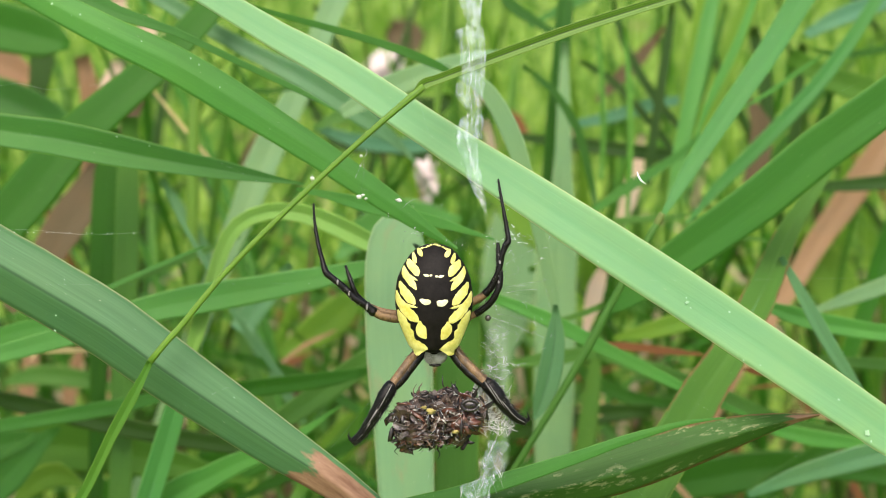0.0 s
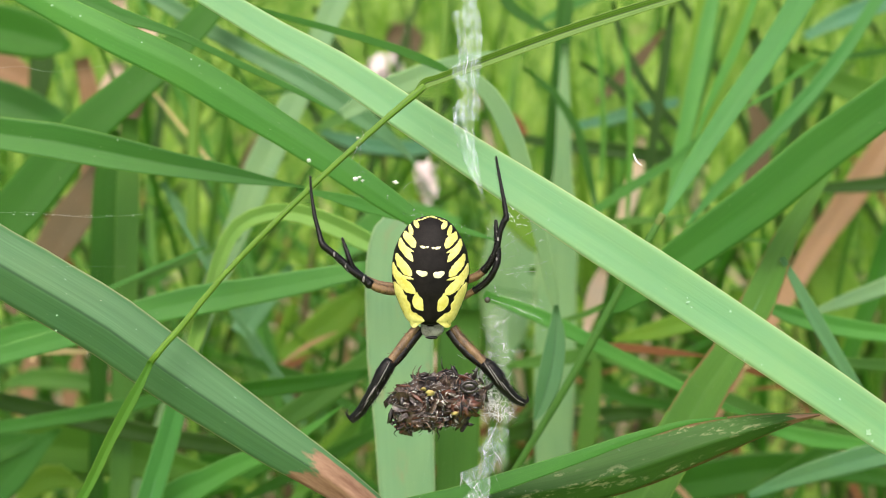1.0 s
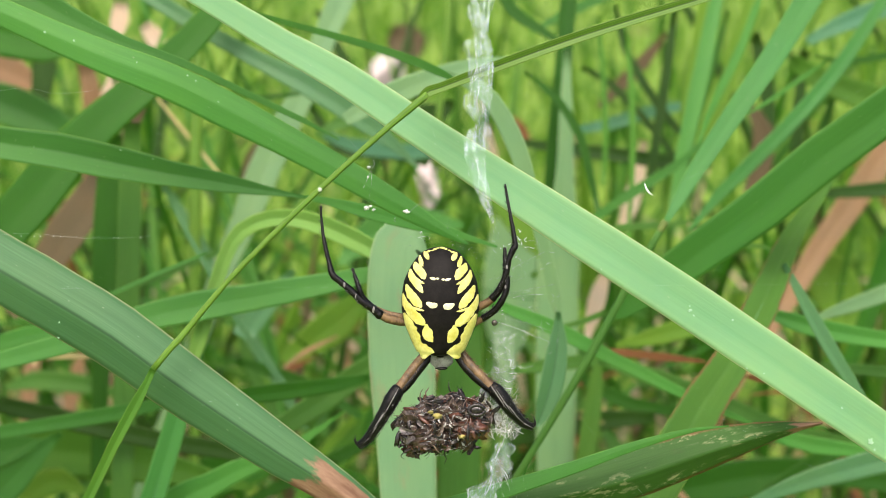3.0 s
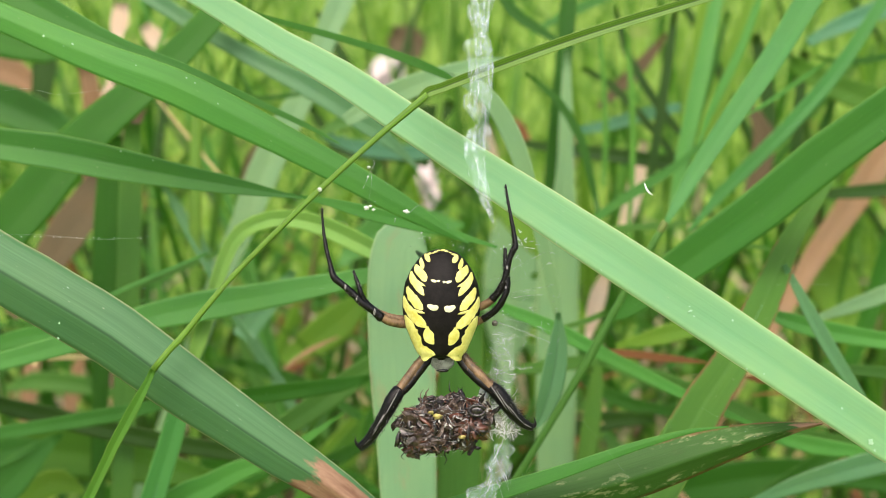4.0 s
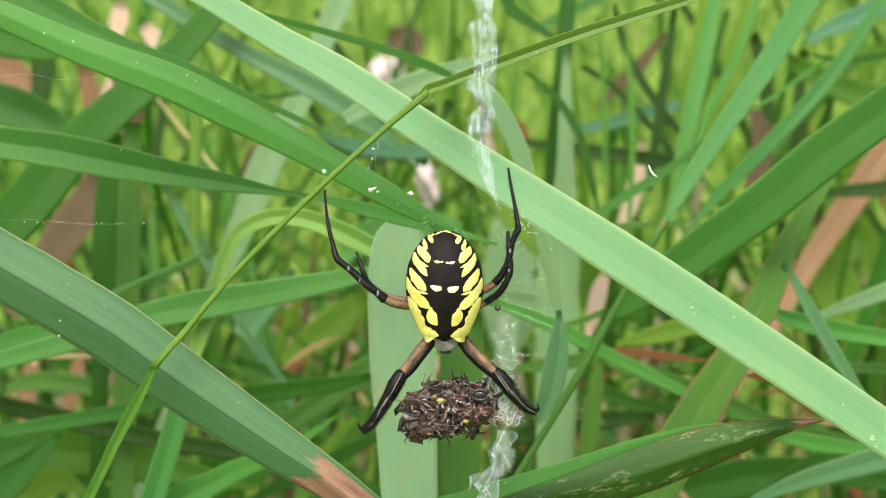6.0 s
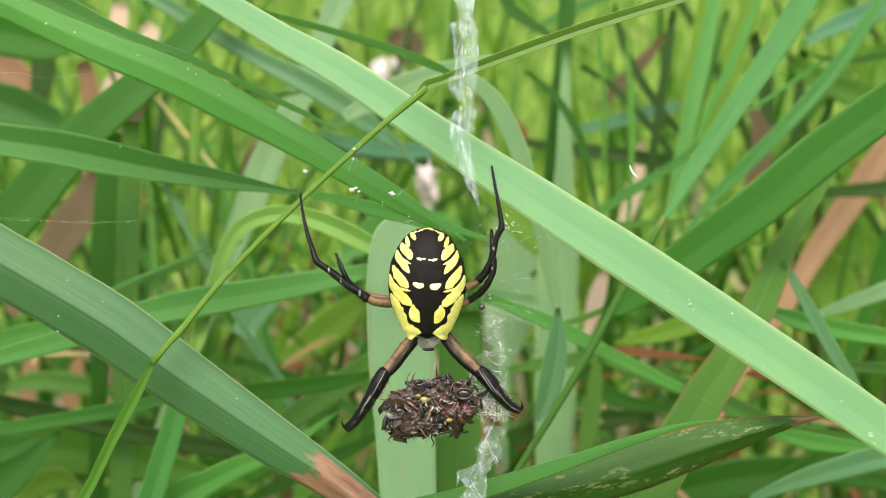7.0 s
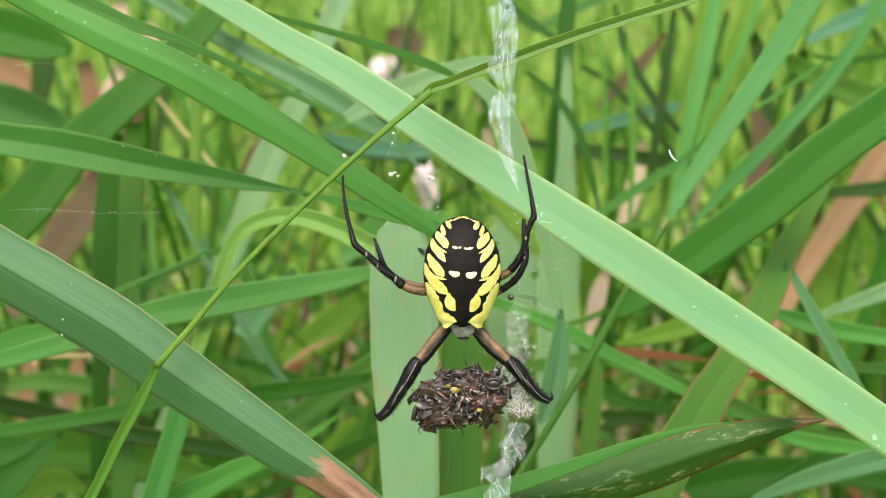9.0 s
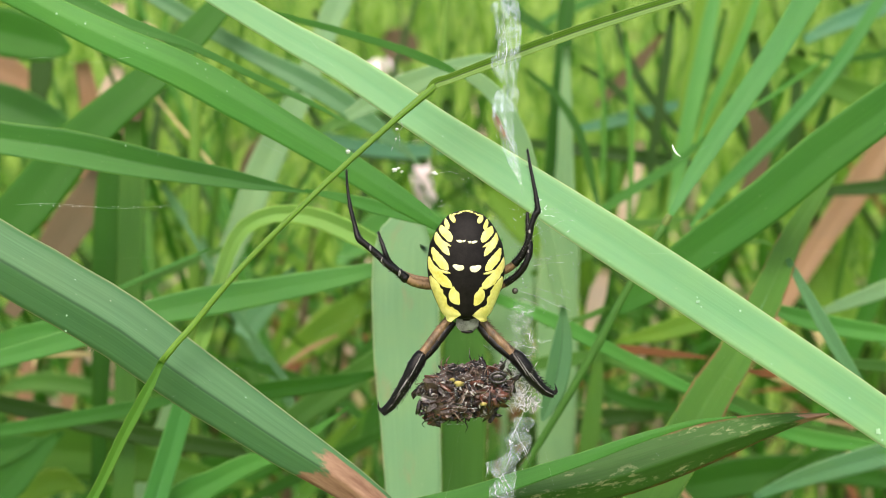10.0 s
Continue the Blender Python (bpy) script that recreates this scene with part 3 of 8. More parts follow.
grass_blade("b1", "sunny", [(-0.0595, 0.0661, 0.3946, 0.00104), (-0.0564, 0.0691, 0.4038, 0.00338), (-0.0530, 0.0725, 0.4143, 0.00325), (-0.0502, 0.0753, 0.4229, 0.00338), (-0.0465, 0.0773, 0.4288, 0.00364), (-0.0395, 0.0782, 0.4317, 0.00390), (-0.0317, 0.0781, 0.4313, 0.00429), (-0.0239, 0.0772, 0.4286, 0.00481), (-0.0161, 0.0759, 0.4248, 0.00429), (-0.0057, 0.0743, 0.4198, 0.00078)],
            "arching yellow-green grass blade", fold=0.22, rib=1)
grass_blade("b0", "deep", [(-0.0511, 0.1362, 0.4809, 0.00594), (-0.0575, 0.1324, 0.4743, 0.00680), (-0.0652, 0.1275, 0.4659, 0.00764), (-0.0749, 0.1218, 0.4565, 0.00903), (-0.0845, 0.1168, 0.4487, 0.01012), (-0.0939, 0.1116, 0.4403, 0.01148), (-0.1017, 0.1060, 0.4307, 0.01253), (-0.1107, 0.0999, 0.4207, 0.01270), (-0.1245, 0.0909, 0.4060, 0.01170)],
            "dark green grass blade slanting down", base=1, fold=0.05)
grass_blade("b0", "dry", [(-0.1046, 0.2348, 0.4285, 0.00200), (-0.1116, 0.2286, 0.4156, 0.00795), (-0.1195, 0.2217, 0.4011, 0.01305), (-0.1287, 0.2155, 0.3884, 0.01497), (-0.1383, 0.2088, 0.3741, 0.01175), (-0.1489, 0.2021, 0.3600, 0.00585)],
            "withered brown grass leaf", fold=0.15, roll=15)
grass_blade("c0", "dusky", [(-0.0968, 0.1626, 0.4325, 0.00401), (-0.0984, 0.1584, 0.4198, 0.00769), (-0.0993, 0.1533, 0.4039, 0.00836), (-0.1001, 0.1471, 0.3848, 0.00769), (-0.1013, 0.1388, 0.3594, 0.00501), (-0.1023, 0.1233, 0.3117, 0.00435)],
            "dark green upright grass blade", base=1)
grass_blade("b0", "mid2", [(-0.0878, 0.1489, 0.4389, 0.00480), (-0.0884, 0.1439, 0.4236, 0.00641), (-0.0887, 0.1390, 0.4084, 0.00673), (-0.0894, 0.1320, 0.3871, 0.00673), (-0.0903, 0.1221, 0.3566, 0.00641), (-0.0913, 0.1103, 0.3200, 0.00641)],
            "green upright grass blade", base=1)
grass_blade("c0", "pale2", [(-0.0281, 0.2400, 0.4768, 0.00897), (-0.0357, 0.2337, 0.4621, 0.00894), (-0.0414, 0.2282, 0.4494, 0.00813), (-0.0480, 0.2212, 0.4331, 0.00849), (-0.0546, 0.2161, 0.4215, 0.01000), (-0.0611, 0.2103, 0.4081, 0.01112), (-0.0667, 0.2041, 0.3939, 0.00917), (-0.0731, 0.1980, 0.3799, 0.00761), (-0.0821, 0.1882, 0.3572, 0.00681), (-0.0945, 0.1732, 0.3229, 0.00638), (-0.1084, 0.1570, 0.2859, 0.00557)],
            "pale green grass blade", base=1)
grass_blade("b2", "grey", [(-0.0925, 0.1474, 0.4828, 0.00398), (-0.0764, 0.1442, 0.4729, 0.00460), (-0.0634, 0.1417, 0.4653, 0.00429), (-0.0512, 0.1396, 0.4588, 0.00460), (-0.0343, 0.1369, 0.4505, 0.00613), (-0.0221, 0.1344, 0.4428, 0.00552), (-0.0129, 0.1322, 0.4362, 0.00306), (-0.0067, 0.1303, 0.4304, 0.00061)],
            "bluish green grass blade")
grass_blade("b1", "pale2", [(-0.0250, 0.1147, 0.4469, 0.00288), (-0.0150, 0.1164, 0.4523, 0.00633), (-0.0035, 0.1179, 0.4568, 0.00547), (0.0081, 0.1190, 0.4602, 0.00374), (0.0167, 0.1196, 0.4620, 0.00086)],
            "pale grass blade tip lying behind the web")
grass_blade("b3", "pale2", [(0.0008, 0.0785, 0.4650, 0.00125), (0.0058, 0.0788, 0.4632, 0.00302), (0.0109, 0.0785, 0.4591, 0.00391), (0.0153, 0.0775, 0.4516, 0.00444), (0.0182, 0.0764, 0.4441, 0.00408), (0.0207, 0.0750, 0.4352, 0.00333), (0.0233, 0.0734, 0.4250, 0.00296), (0.0257, 0.0717, 0.4146, 0.00285), (0.0268, 0.0707, 0.4087, 0.00104)],
            "pale grass blade arching downward", fold=0.05)
grass_blade("b2", "grey", [(0.0251, 0.0575, 0.4166, 0.00098), (0.0251, 0.0558, 0.4113, 0.00369), (0.0244, 0.0539, 0.4055, 0.00517), (0.0231, 0.0520, 0.3996, 0.00517), (0.0214, 0.0505, 0.3949, 0.00271), (0.0205, 0.0498, 0.3928, 0.00062)],
            "hanging grey-green folded leaf tip with a rusty spot", fold=0.2)
grass_blade("b4", "mid", [(0.0099, 0.0723, 0.4137, 0.00208), (0.0203, 0.0711, 0.4099, 0.00312), (0.0281, 0.0700, 0.4065, 0.00351), (0.0385, 0.0683, 0.4013, 0.00312), (0.0476, 0.0669, 0.3970, 0.00286), (0.0554, 0.0657, 0.3933, 0.00234), (0.0658, 0.0643, 0.3889, 0.00156), (0.0736, 0.0633, 0.3858, 0.00039)],
            "narrow green grass blade under the broad one", fold=0.1)
grass_blade("c3", "leafy", [(0.1364, 0.1781, 0.4802, 0.00267), (0.1239, 0.1699, 0.4622, 0.00399), (0.1134, 0.1638, 0.4491, 0.00446), (0.0996, 0.1573, 0.4354, 0.00444), (0.0877, 0.1521, 0.4248, 0.00425), (0.0793, 0.1485, 0.4174, 0.00326), (0.0708, 0.1442, 0.4084, 0.00097)],
            "greyish green slanting grass blade")
grass_blade("c3", "blush", [(0.1987, 0.3037, 0.4138, 0.01114), (0.1799, 0.2965, 0.3917, 0.01161), (0.1662, 0.2904, 0.3729, 0.01114), (0.1546, 0.2853, 0.3573, 0.00975), (0.1454, 0.2805, 0.3426, 0.00836), (0.1374, 0.2766, 0.3306, 0.00696), (0.1195, 0.2683, 0.3048, 0.00674), (0.0966, 0.2554, 0.2651, 0.00674), (0.0777, 0.2453, 0.2341, 0.00674)],
            "dry tan grass leaf", base=1)
grass_blade("b4", "grey", [(0.0785, 0.0749, 0.4217, 0.00130), (0.0827, 0.0725, 0.4143, 0.00260), (0.0866, 0.0703, 0.4075, 0.00338), (0.0911, 0.0679, 0.4001, 0.00312), (0.0957, 0.0657, 0.3933, 0.00234), (0.1009, 0.0629, 0.3846, 0.00130), (0.1048, 0.0609, 0.3784, 0.00039)],
            "thin grey-green hanging grass tip")
grass_blade("b4", "mid", [(0.0774, 0.0905, 0.4049, 0.00139), (0.0858, 0.0896, 0.4020, 0.00418), (0.0955, 0.0888, 0.3996, 0.00474), (0.1092, 0.0881, 0.3975, 0.00418), (0.1276, 0.0874, 0.3954, 0.00362)],
            "green grass blade lying level", base=1, fold=0.15)
grass_blade("b4", "pale2", [(0.0990, 0.1176, 0.3910, 0.00123), (0.1097, 0.1187, 0.3947, 0.00368), (0.1201, 0.1199, 0.3983, 0.00460), (0.1403, 0.1223, 0.4056, 0.00521)],
            "pale grass blade with a dry edge", base=1)
grass_blade("b4", "mid2", [(0.0858, 0.0951, 0.3867, 0.00086), (0.0973, 0.0953, 0.3871, 0.00230), (0.1128, 0.0949, 0.3860, 0.00317), (0.1318, 0.0944, 0.3844, 0.00345)],
            "thin green grass blade lying level", base=1)
grass_blade("b0", "lush", [(-0.1301, 0.0893, 0.3689, 0.00288), (-0.1119, 0.0877, 0.3725, 0.00342), (-0.0969, 0.0864, 0.3756, 0.00368), (-0.0821, 0.0851, 0.3789, 0.00394), (-0.0690, 0.0841, 0.3823, 0.00251), (-0.0632, 0.0837, 0.3840, 0.00056)],
            "slender green grass blade near the ground side", base=0, fold=0.1)
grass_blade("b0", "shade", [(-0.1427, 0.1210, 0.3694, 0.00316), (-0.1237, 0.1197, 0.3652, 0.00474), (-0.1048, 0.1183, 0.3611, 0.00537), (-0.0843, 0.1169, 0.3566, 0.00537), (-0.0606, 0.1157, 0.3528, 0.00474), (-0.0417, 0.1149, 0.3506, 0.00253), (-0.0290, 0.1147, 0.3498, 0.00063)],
            "dark green grass blade with shade in its colour", base=0)
grass_blade("b0", "mid", [(-0.1231, 0.0866, 0.3927, 0.00362), (-0.1092, 0.0879, 0.3967, 0.00418), (-0.0980, 0.0886, 0.3991, 0.00474), (-0.0869, 0.0883, 0.3980, 0.00418), (-0.0772, 0.0874, 0.3954, 0.00139)],
            "green grass blade emerging beneath a broad one", base=0)
grass_blade("b0", "straw", [(-0.1272, 0.0967, 0.3915, 0.00144), (-0.1128, 0.0965, 0.3908, 0.00201), (-0.0999, 0.0961, 0.3899, 0.00216), (-0.0901, 0.0961, 0.3896, 0.00086)],
            "straw-coloured dry grass edge", base=0)
grass_blade("b1", "mid", [(-0.0652, 0.0665, 0.3634, 0.00808), (-0.0557, 0.0681, 0.3683, 0.00592), (-0.0490, 0.0692, 0.3717, 0.00512), (-0.0409, 0.0702, 0.3747, 0.00377), (-0.0329, 0.0715, 0.3788, 0.00215), (-0.0234, 0.0736, 0.3852, 0.00040)],
            "green grass blade rising from below", base=0)
grass_blade("b1", "deep", [(-0.0524, 0.0929, 0.3799, 0.00432), (-0.0409, 0.0933, 0.3812, 0.00461), (-0.0265, 0.0939, 0.3830, 0.00374), (-0.0178, 0.0945, 0.3849, 0.00144)],
            "dark green grass blade")
grass_blade("b1", "mid2", [(-0.0542, 0.1067, 0.3575, 0.00306), (-0.0404, 0.1093, 0.3655, 0.00613), (-0.0282, 0.1119, 0.3735, 0.00674), (-0.0175, 0.1142, 0.3808, 0.00552), (-0.0067, 0.1161, 0.3867, 0.00153)],
            "green grass blade slanting up behind")
grass_blade("c1", "grey", [(-0.0592, 0.1440, 0.3753, 0.00669), (-0.0550, 0.1461, 0.3816, 0.00735), (-0.0491, 0.1481, 0.3880, 0.00568), (-0.0441, 0.1502, 0.3944, 0.00167)],
            "soft grey-green grass blade")
grass_blade("c1", "grey", [(-0.0963, 0.2159, 0.4026, 0.00234), (-0.0866, 0.2114, 0.3887, 0.00390), (-0.0778, 0.2063, 0.3729, 0.00429), (-0.0671, 0.2003, 0.3544, 0.00468), (-0.0564, 0.1949, 0.3377, 0.00429), (-0.0476, 0.1900, 0.3229, 0.00273)],
            "thin grey-green slanting grass blade")
grass_blade("c1", "straw", [(-0.0954, 0.2061, 0.4369, 0.00074), (-0.0826, 0.2012, 0.4219, 0.00111), (-0.0734, 0.1977, 0.4113, 0.00093), (-0.0713, 0.1971, 0.4092, 0.00056)],
            "thin straw-coloured stalk")
grass_blade("c0", "mid2", [(-0.1048, 0.1664, 0.3794, 0.00106), (-0.0924, 0.1680, 0.3845, 0.00229), (-0.0774, 0.1699, 0.3904, 0.00247), (-0.0625, 0.1718, 0.3962, 0.00106)],
            "thin green grass blade slanting up")
grass_blade("c0", "lush", [(-0.1646, 0.2259, 0.4332, 0.01170), (-0.1490, 0.2244, 0.4286, 0.01443), (-0.1353, 0.2225, 0.4226, 0.01248), (-0.1236, 0.2200, 0.4152, 0.00585), (-0.1178, 0.2184, 0.4100, 0.00097)],
            "broad green leaf")
grass_blade("c0", "deep", [(-0.1567, 0.2130, 0.4581, 0.01486), (-0.1419, 0.2120, 0.4551, 0.01634), (-0.1289, 0.2110, 0.4520, 0.01300), (-0.1218, 0.2103, 0.4498, 0.00297)],
            "broad green leaf")
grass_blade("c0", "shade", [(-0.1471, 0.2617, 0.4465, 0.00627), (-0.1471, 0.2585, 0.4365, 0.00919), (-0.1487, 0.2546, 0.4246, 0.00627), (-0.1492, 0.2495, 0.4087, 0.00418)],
            "dark leaf with shade in its colour")
grass_blade("c0", "russet", [(-0.1717, 0.2685, 0.4349, 0.00854), (-0.1632, 0.2678, 0.4328, 0.01281), (-0.1546, 0.2665, 0.4288, 0.00641)],
            "withered reddish leaf")
grass_blade("c0", "russet", [(-0.1413, 0.2891, 0.4336, 0.00579), (-0.1379, 0.2843, 0.4188, 0.00802), (-0.1379, 0.2802, 0.4061, 0.00758), (-0.1395, 0.2740, 0.3870, 0.00446)],
            "withered tan leaf")
grass_blade("c0", "tan", [(-0.1242, 0.2785, 0.4332, 0.00436), (-0.1274, 0.2758, 0.4249, 0.00742), (-0.1318, 0.2717, 0.4124, 0.00567)],
            "dry pale leaf")
grass_blade("c0", "tan", [(-0.1242, 0.2862, 0.4571, 0.00524), (-0.1248, 0.2839, 0.4498, 0.00742), (-0.1263, 0.2818, 0.4436, 0.00349)],
            "dry pale leaf")
grass_blade("c1", "tan", [(-0.1154, 0.2835, 0.4488, 0.00436), (-0.1111, 0.2818, 0.4436, 0.00742), (-0.1067, 0.2798, 0.4373, 0.00305)],
            "dry pale leaf")
grass_blade("c2", "dusky", [(0.0423, 0.2190, 0.4767, 0.00483), (0.0407, 0.2132, 0.4590, 0.00557), (0.0392, 0.2069, 0.4396, 0.00594), (0.0373, 0.2012, 0.4219, 0.00631), (0.0360, 0.1960, 0.4060, 0.00557), (0.0345, 0.1880, 0.3813, 0.00446), (0.0327, 0.1754, 0.3425, 0.00371), (0.0308, 0.1582, 0.2895, 0.00334)],
            "dark green upright grass blade", base=1)
grass_blade("c3", "pale2", [(0.0398, 0.2004, 0.4517, 0.00217), (0.0395, 0.1942, 0.4328, 0.00435), (0.0391, 0.1875, 0.4121, 0.00616), (0.0377, 0.1813, 0.3932, 0.01195), (0.0368, 0.1763, 0.3777, 0.01340), (0.0364, 0.1690, 0.3553, 0.01304), (0.0362, 0.1629, 0.3363, 0.01267), (0.0359, 0.1496, 0.2952, 0.01087)],
            "pale green upright grass blade", base=1)
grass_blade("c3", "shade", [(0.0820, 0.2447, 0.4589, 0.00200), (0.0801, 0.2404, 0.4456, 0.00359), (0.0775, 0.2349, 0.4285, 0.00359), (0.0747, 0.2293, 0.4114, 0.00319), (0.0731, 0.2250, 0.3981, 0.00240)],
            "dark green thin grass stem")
grass_blade("c3", "lime", [(0.1021, 0.2804, 0.4714, 0.00726), (0.0991, 0.2738, 0.4511, 0.00769), (0.0957, 0.2672, 0.4308, 0.00769), (0.0920, 0.2606, 0.4105, 0.00726), (0.0878, 0.2540, 0.3902, 0.00598), (0.0846, 0.2500, 0.3780, 0.00299)],
            "yellow-green upright grass blade")
grass_blade("c3", "lime", [(0.1261, 0.3008, 0.4697, 0.00669), (0.1206, 0.2946, 0.4506, 0.00713), (0.1150, 0.2891, 0.4336, 0.00669), (0.1083, 0.2829, 0.4146, 0.00535), (0.1016, 0.2774, 0.3976, 0.00401), (0.0972, 0.2733, 0.3849, 0.00178)],
            "yellow-green upright grass blade")
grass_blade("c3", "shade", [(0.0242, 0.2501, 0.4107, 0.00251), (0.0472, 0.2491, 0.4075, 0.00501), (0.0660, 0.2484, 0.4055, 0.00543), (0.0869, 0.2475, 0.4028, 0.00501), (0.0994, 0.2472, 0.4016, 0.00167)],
            "dark level grass blade with shade in its colour")
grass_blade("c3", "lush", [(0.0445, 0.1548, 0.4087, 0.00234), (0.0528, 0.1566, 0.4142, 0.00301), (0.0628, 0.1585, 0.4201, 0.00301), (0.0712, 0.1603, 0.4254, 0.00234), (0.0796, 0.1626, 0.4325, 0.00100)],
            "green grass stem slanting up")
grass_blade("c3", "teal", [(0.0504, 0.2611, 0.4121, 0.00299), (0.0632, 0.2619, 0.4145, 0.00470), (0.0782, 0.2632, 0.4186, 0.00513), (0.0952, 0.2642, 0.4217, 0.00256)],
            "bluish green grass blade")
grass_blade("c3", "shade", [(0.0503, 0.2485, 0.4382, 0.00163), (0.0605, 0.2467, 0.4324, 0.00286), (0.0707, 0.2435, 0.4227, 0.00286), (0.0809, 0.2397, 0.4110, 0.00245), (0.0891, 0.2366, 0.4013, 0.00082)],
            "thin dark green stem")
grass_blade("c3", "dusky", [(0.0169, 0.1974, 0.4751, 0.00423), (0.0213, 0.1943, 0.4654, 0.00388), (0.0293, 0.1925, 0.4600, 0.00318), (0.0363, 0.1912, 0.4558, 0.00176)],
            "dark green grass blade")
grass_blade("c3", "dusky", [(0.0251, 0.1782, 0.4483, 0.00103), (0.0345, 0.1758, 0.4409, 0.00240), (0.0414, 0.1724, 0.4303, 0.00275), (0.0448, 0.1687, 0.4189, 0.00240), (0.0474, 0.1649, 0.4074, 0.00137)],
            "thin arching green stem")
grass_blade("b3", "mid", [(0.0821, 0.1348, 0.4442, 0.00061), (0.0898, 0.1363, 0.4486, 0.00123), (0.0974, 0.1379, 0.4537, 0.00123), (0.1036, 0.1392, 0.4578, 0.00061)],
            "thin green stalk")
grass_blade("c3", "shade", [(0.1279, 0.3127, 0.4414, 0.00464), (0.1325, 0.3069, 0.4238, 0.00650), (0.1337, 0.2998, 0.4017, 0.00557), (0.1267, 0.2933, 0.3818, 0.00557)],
            "dark stem with shade in its colour")
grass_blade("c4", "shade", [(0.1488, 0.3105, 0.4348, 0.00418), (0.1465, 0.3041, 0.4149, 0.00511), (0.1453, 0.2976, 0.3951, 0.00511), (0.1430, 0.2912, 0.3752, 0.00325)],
            "dark stem with shade in its colour")
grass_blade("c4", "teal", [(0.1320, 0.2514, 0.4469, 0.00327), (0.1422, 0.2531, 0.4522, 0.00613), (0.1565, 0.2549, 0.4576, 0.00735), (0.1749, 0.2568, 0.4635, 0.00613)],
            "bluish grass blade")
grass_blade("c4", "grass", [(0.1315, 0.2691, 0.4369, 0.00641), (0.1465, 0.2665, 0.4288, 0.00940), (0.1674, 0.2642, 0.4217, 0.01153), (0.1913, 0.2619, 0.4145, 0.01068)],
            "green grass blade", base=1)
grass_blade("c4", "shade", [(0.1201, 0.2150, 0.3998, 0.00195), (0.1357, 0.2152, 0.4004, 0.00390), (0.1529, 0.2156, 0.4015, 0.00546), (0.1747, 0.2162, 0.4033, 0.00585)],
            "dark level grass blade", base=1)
grass_blade("c4", "deep", [(0.1708, 0.2334, 0.3916, 0.01226), (0.1616, 0.2277, 0.3741, 0.00899), (0.1554, 0.2220, 0.3566, 0.00695), (0.1473, 0.2157, 0.3372, 0.00613), (0.1360, 0.2081, 0.3139, 0.00531)],
            "dark green grass blade")
grass_blade("c3", "tan", [(0.0909, 0.3480, 0.3882, 0.00357), (0.0883, 0.3432, 0.3737, 0.00664), (0.0845, 0.3385, 0.3591, 0.00715), (0.0807, 0.3354, 0.3494, 0.00357)],
            "straw-coloured dry leaf")
grass_blade("c3", "tan", [(0.0567, 0.2069, 0.3748, 0.00273), (0.0538, 0.2045, 0.3674, 0.00585), (0.0519, 0.2021, 0.3600, 0.00507), (0.0499, 0.1997, 0.3525, 0.00195)],
            "dry pinkish leaf")
grass_blade("b3", "mid2", [(0.0683, 0.1260, 0.4170, 0.00061), (0.0607, 0.1256, 0.4158, 0.00153), (0.0499, 0.1254, 0.4152, 0.00214), (0.0392, 0.1249, 0.4136, 0.00123)],
            "thin green grass blade")
grass_blade("b3", "mid2", [(0.0871, 0.1138, 0.4119, 0.00030), (0.0841, 0.1143, 0.4133, 0.00104), (0.0781, 0.1143, 0.4133, 0.00119), (0.0722, 0.1138, 0.4119, 0.00104), (0.0648, 0.1128, 0.4088, 0.00059)],
            "thin curling grass tip")
grass_blade("b2", "mid2", [(0.0419, 0.0997, 0.4008, 0.00144), (0.0368, 0.0990, 0.3986, 0.00158), (0.0311, 0.0985, 0.3970, 0.00130), (0.0253, 0.0981, 0.3959, 0.00043)],
            "thin green grass blade")
grass_blade("b3", "rust", [(0.0426, 0.1151, 0.3835, 0.00061), (0.0484, 0.1149, 0.3829, 0.00214), (0.0561, 0.1147, 0.3821, 0.00230), (0.0637, 0.1144, 0.3813, 0.00184), (0.0714, 0.1141, 0.3805, 0.00061)],
            "rusty brown grass blade")
grass_blade("c3", "lime", [(0.0511, 0.1434, 0.3734, 0.00134), (0.0612, 0.1440, 0.3753, 0.00501), (0.0729, 0.1450, 0.3785, 0.00635), (0.0862, 0.1461, 0.3816, 0.00501)],
            "yellow-green grass blade")
grass_blade("b4", "mid2", [(0.0423, 0.1142, 0.3808, 0.00214), (0.0530, 0.1133, 0.3779, 0.00460), (0.0653, 0.1119, 0.3735, 0.00521), (0.0775, 0.1105, 0.3692, 0.00460), (0.0944, 0.1083, 0.3626, 0.00398), (0.1158, 0.1071, 0.3590, 0.00306), (0.1373, 0.1062, 0.3561, 0.00214)],
            "green grass blade under the broad one", base=1)
grass_blade("b4", "mid", [(0.0802, 0.0810, 0.3755, 0.00279), (0.0914, 0.0801, 0.3729, 0.00418), (0.1025, 0.0797, 0.3715, 0.00306), (0.1136, 0.0792, 0.3700, 0.00139)],
            "green grass blade beside a brown tip")
grass_blade("b4", "grey", [(0.0760, 0.0758, 0.3596, 0.00167), (0.0858, 0.0770, 0.3633, 0.00418), (0.0969, 0.0780, 0.3665, 0.00557), (0.1092, 0.0790, 0.3696, 0.00613), (0.1262, 0.0801, 0.3729, 0.00557)],
            "grey-green grass blade", base=1)
grass_blade("c1", "rust", [(-0.0776, 0.3140, 0.2838, 0.00204), (-0.0649, 0.3172, 0.2935, 0.00511), (-0.0495, 0.3204, 0.3032, 0.00511), (-0.0368, 0.3227, 0.3105, 0.00204)],
            "rusty dry leaf")
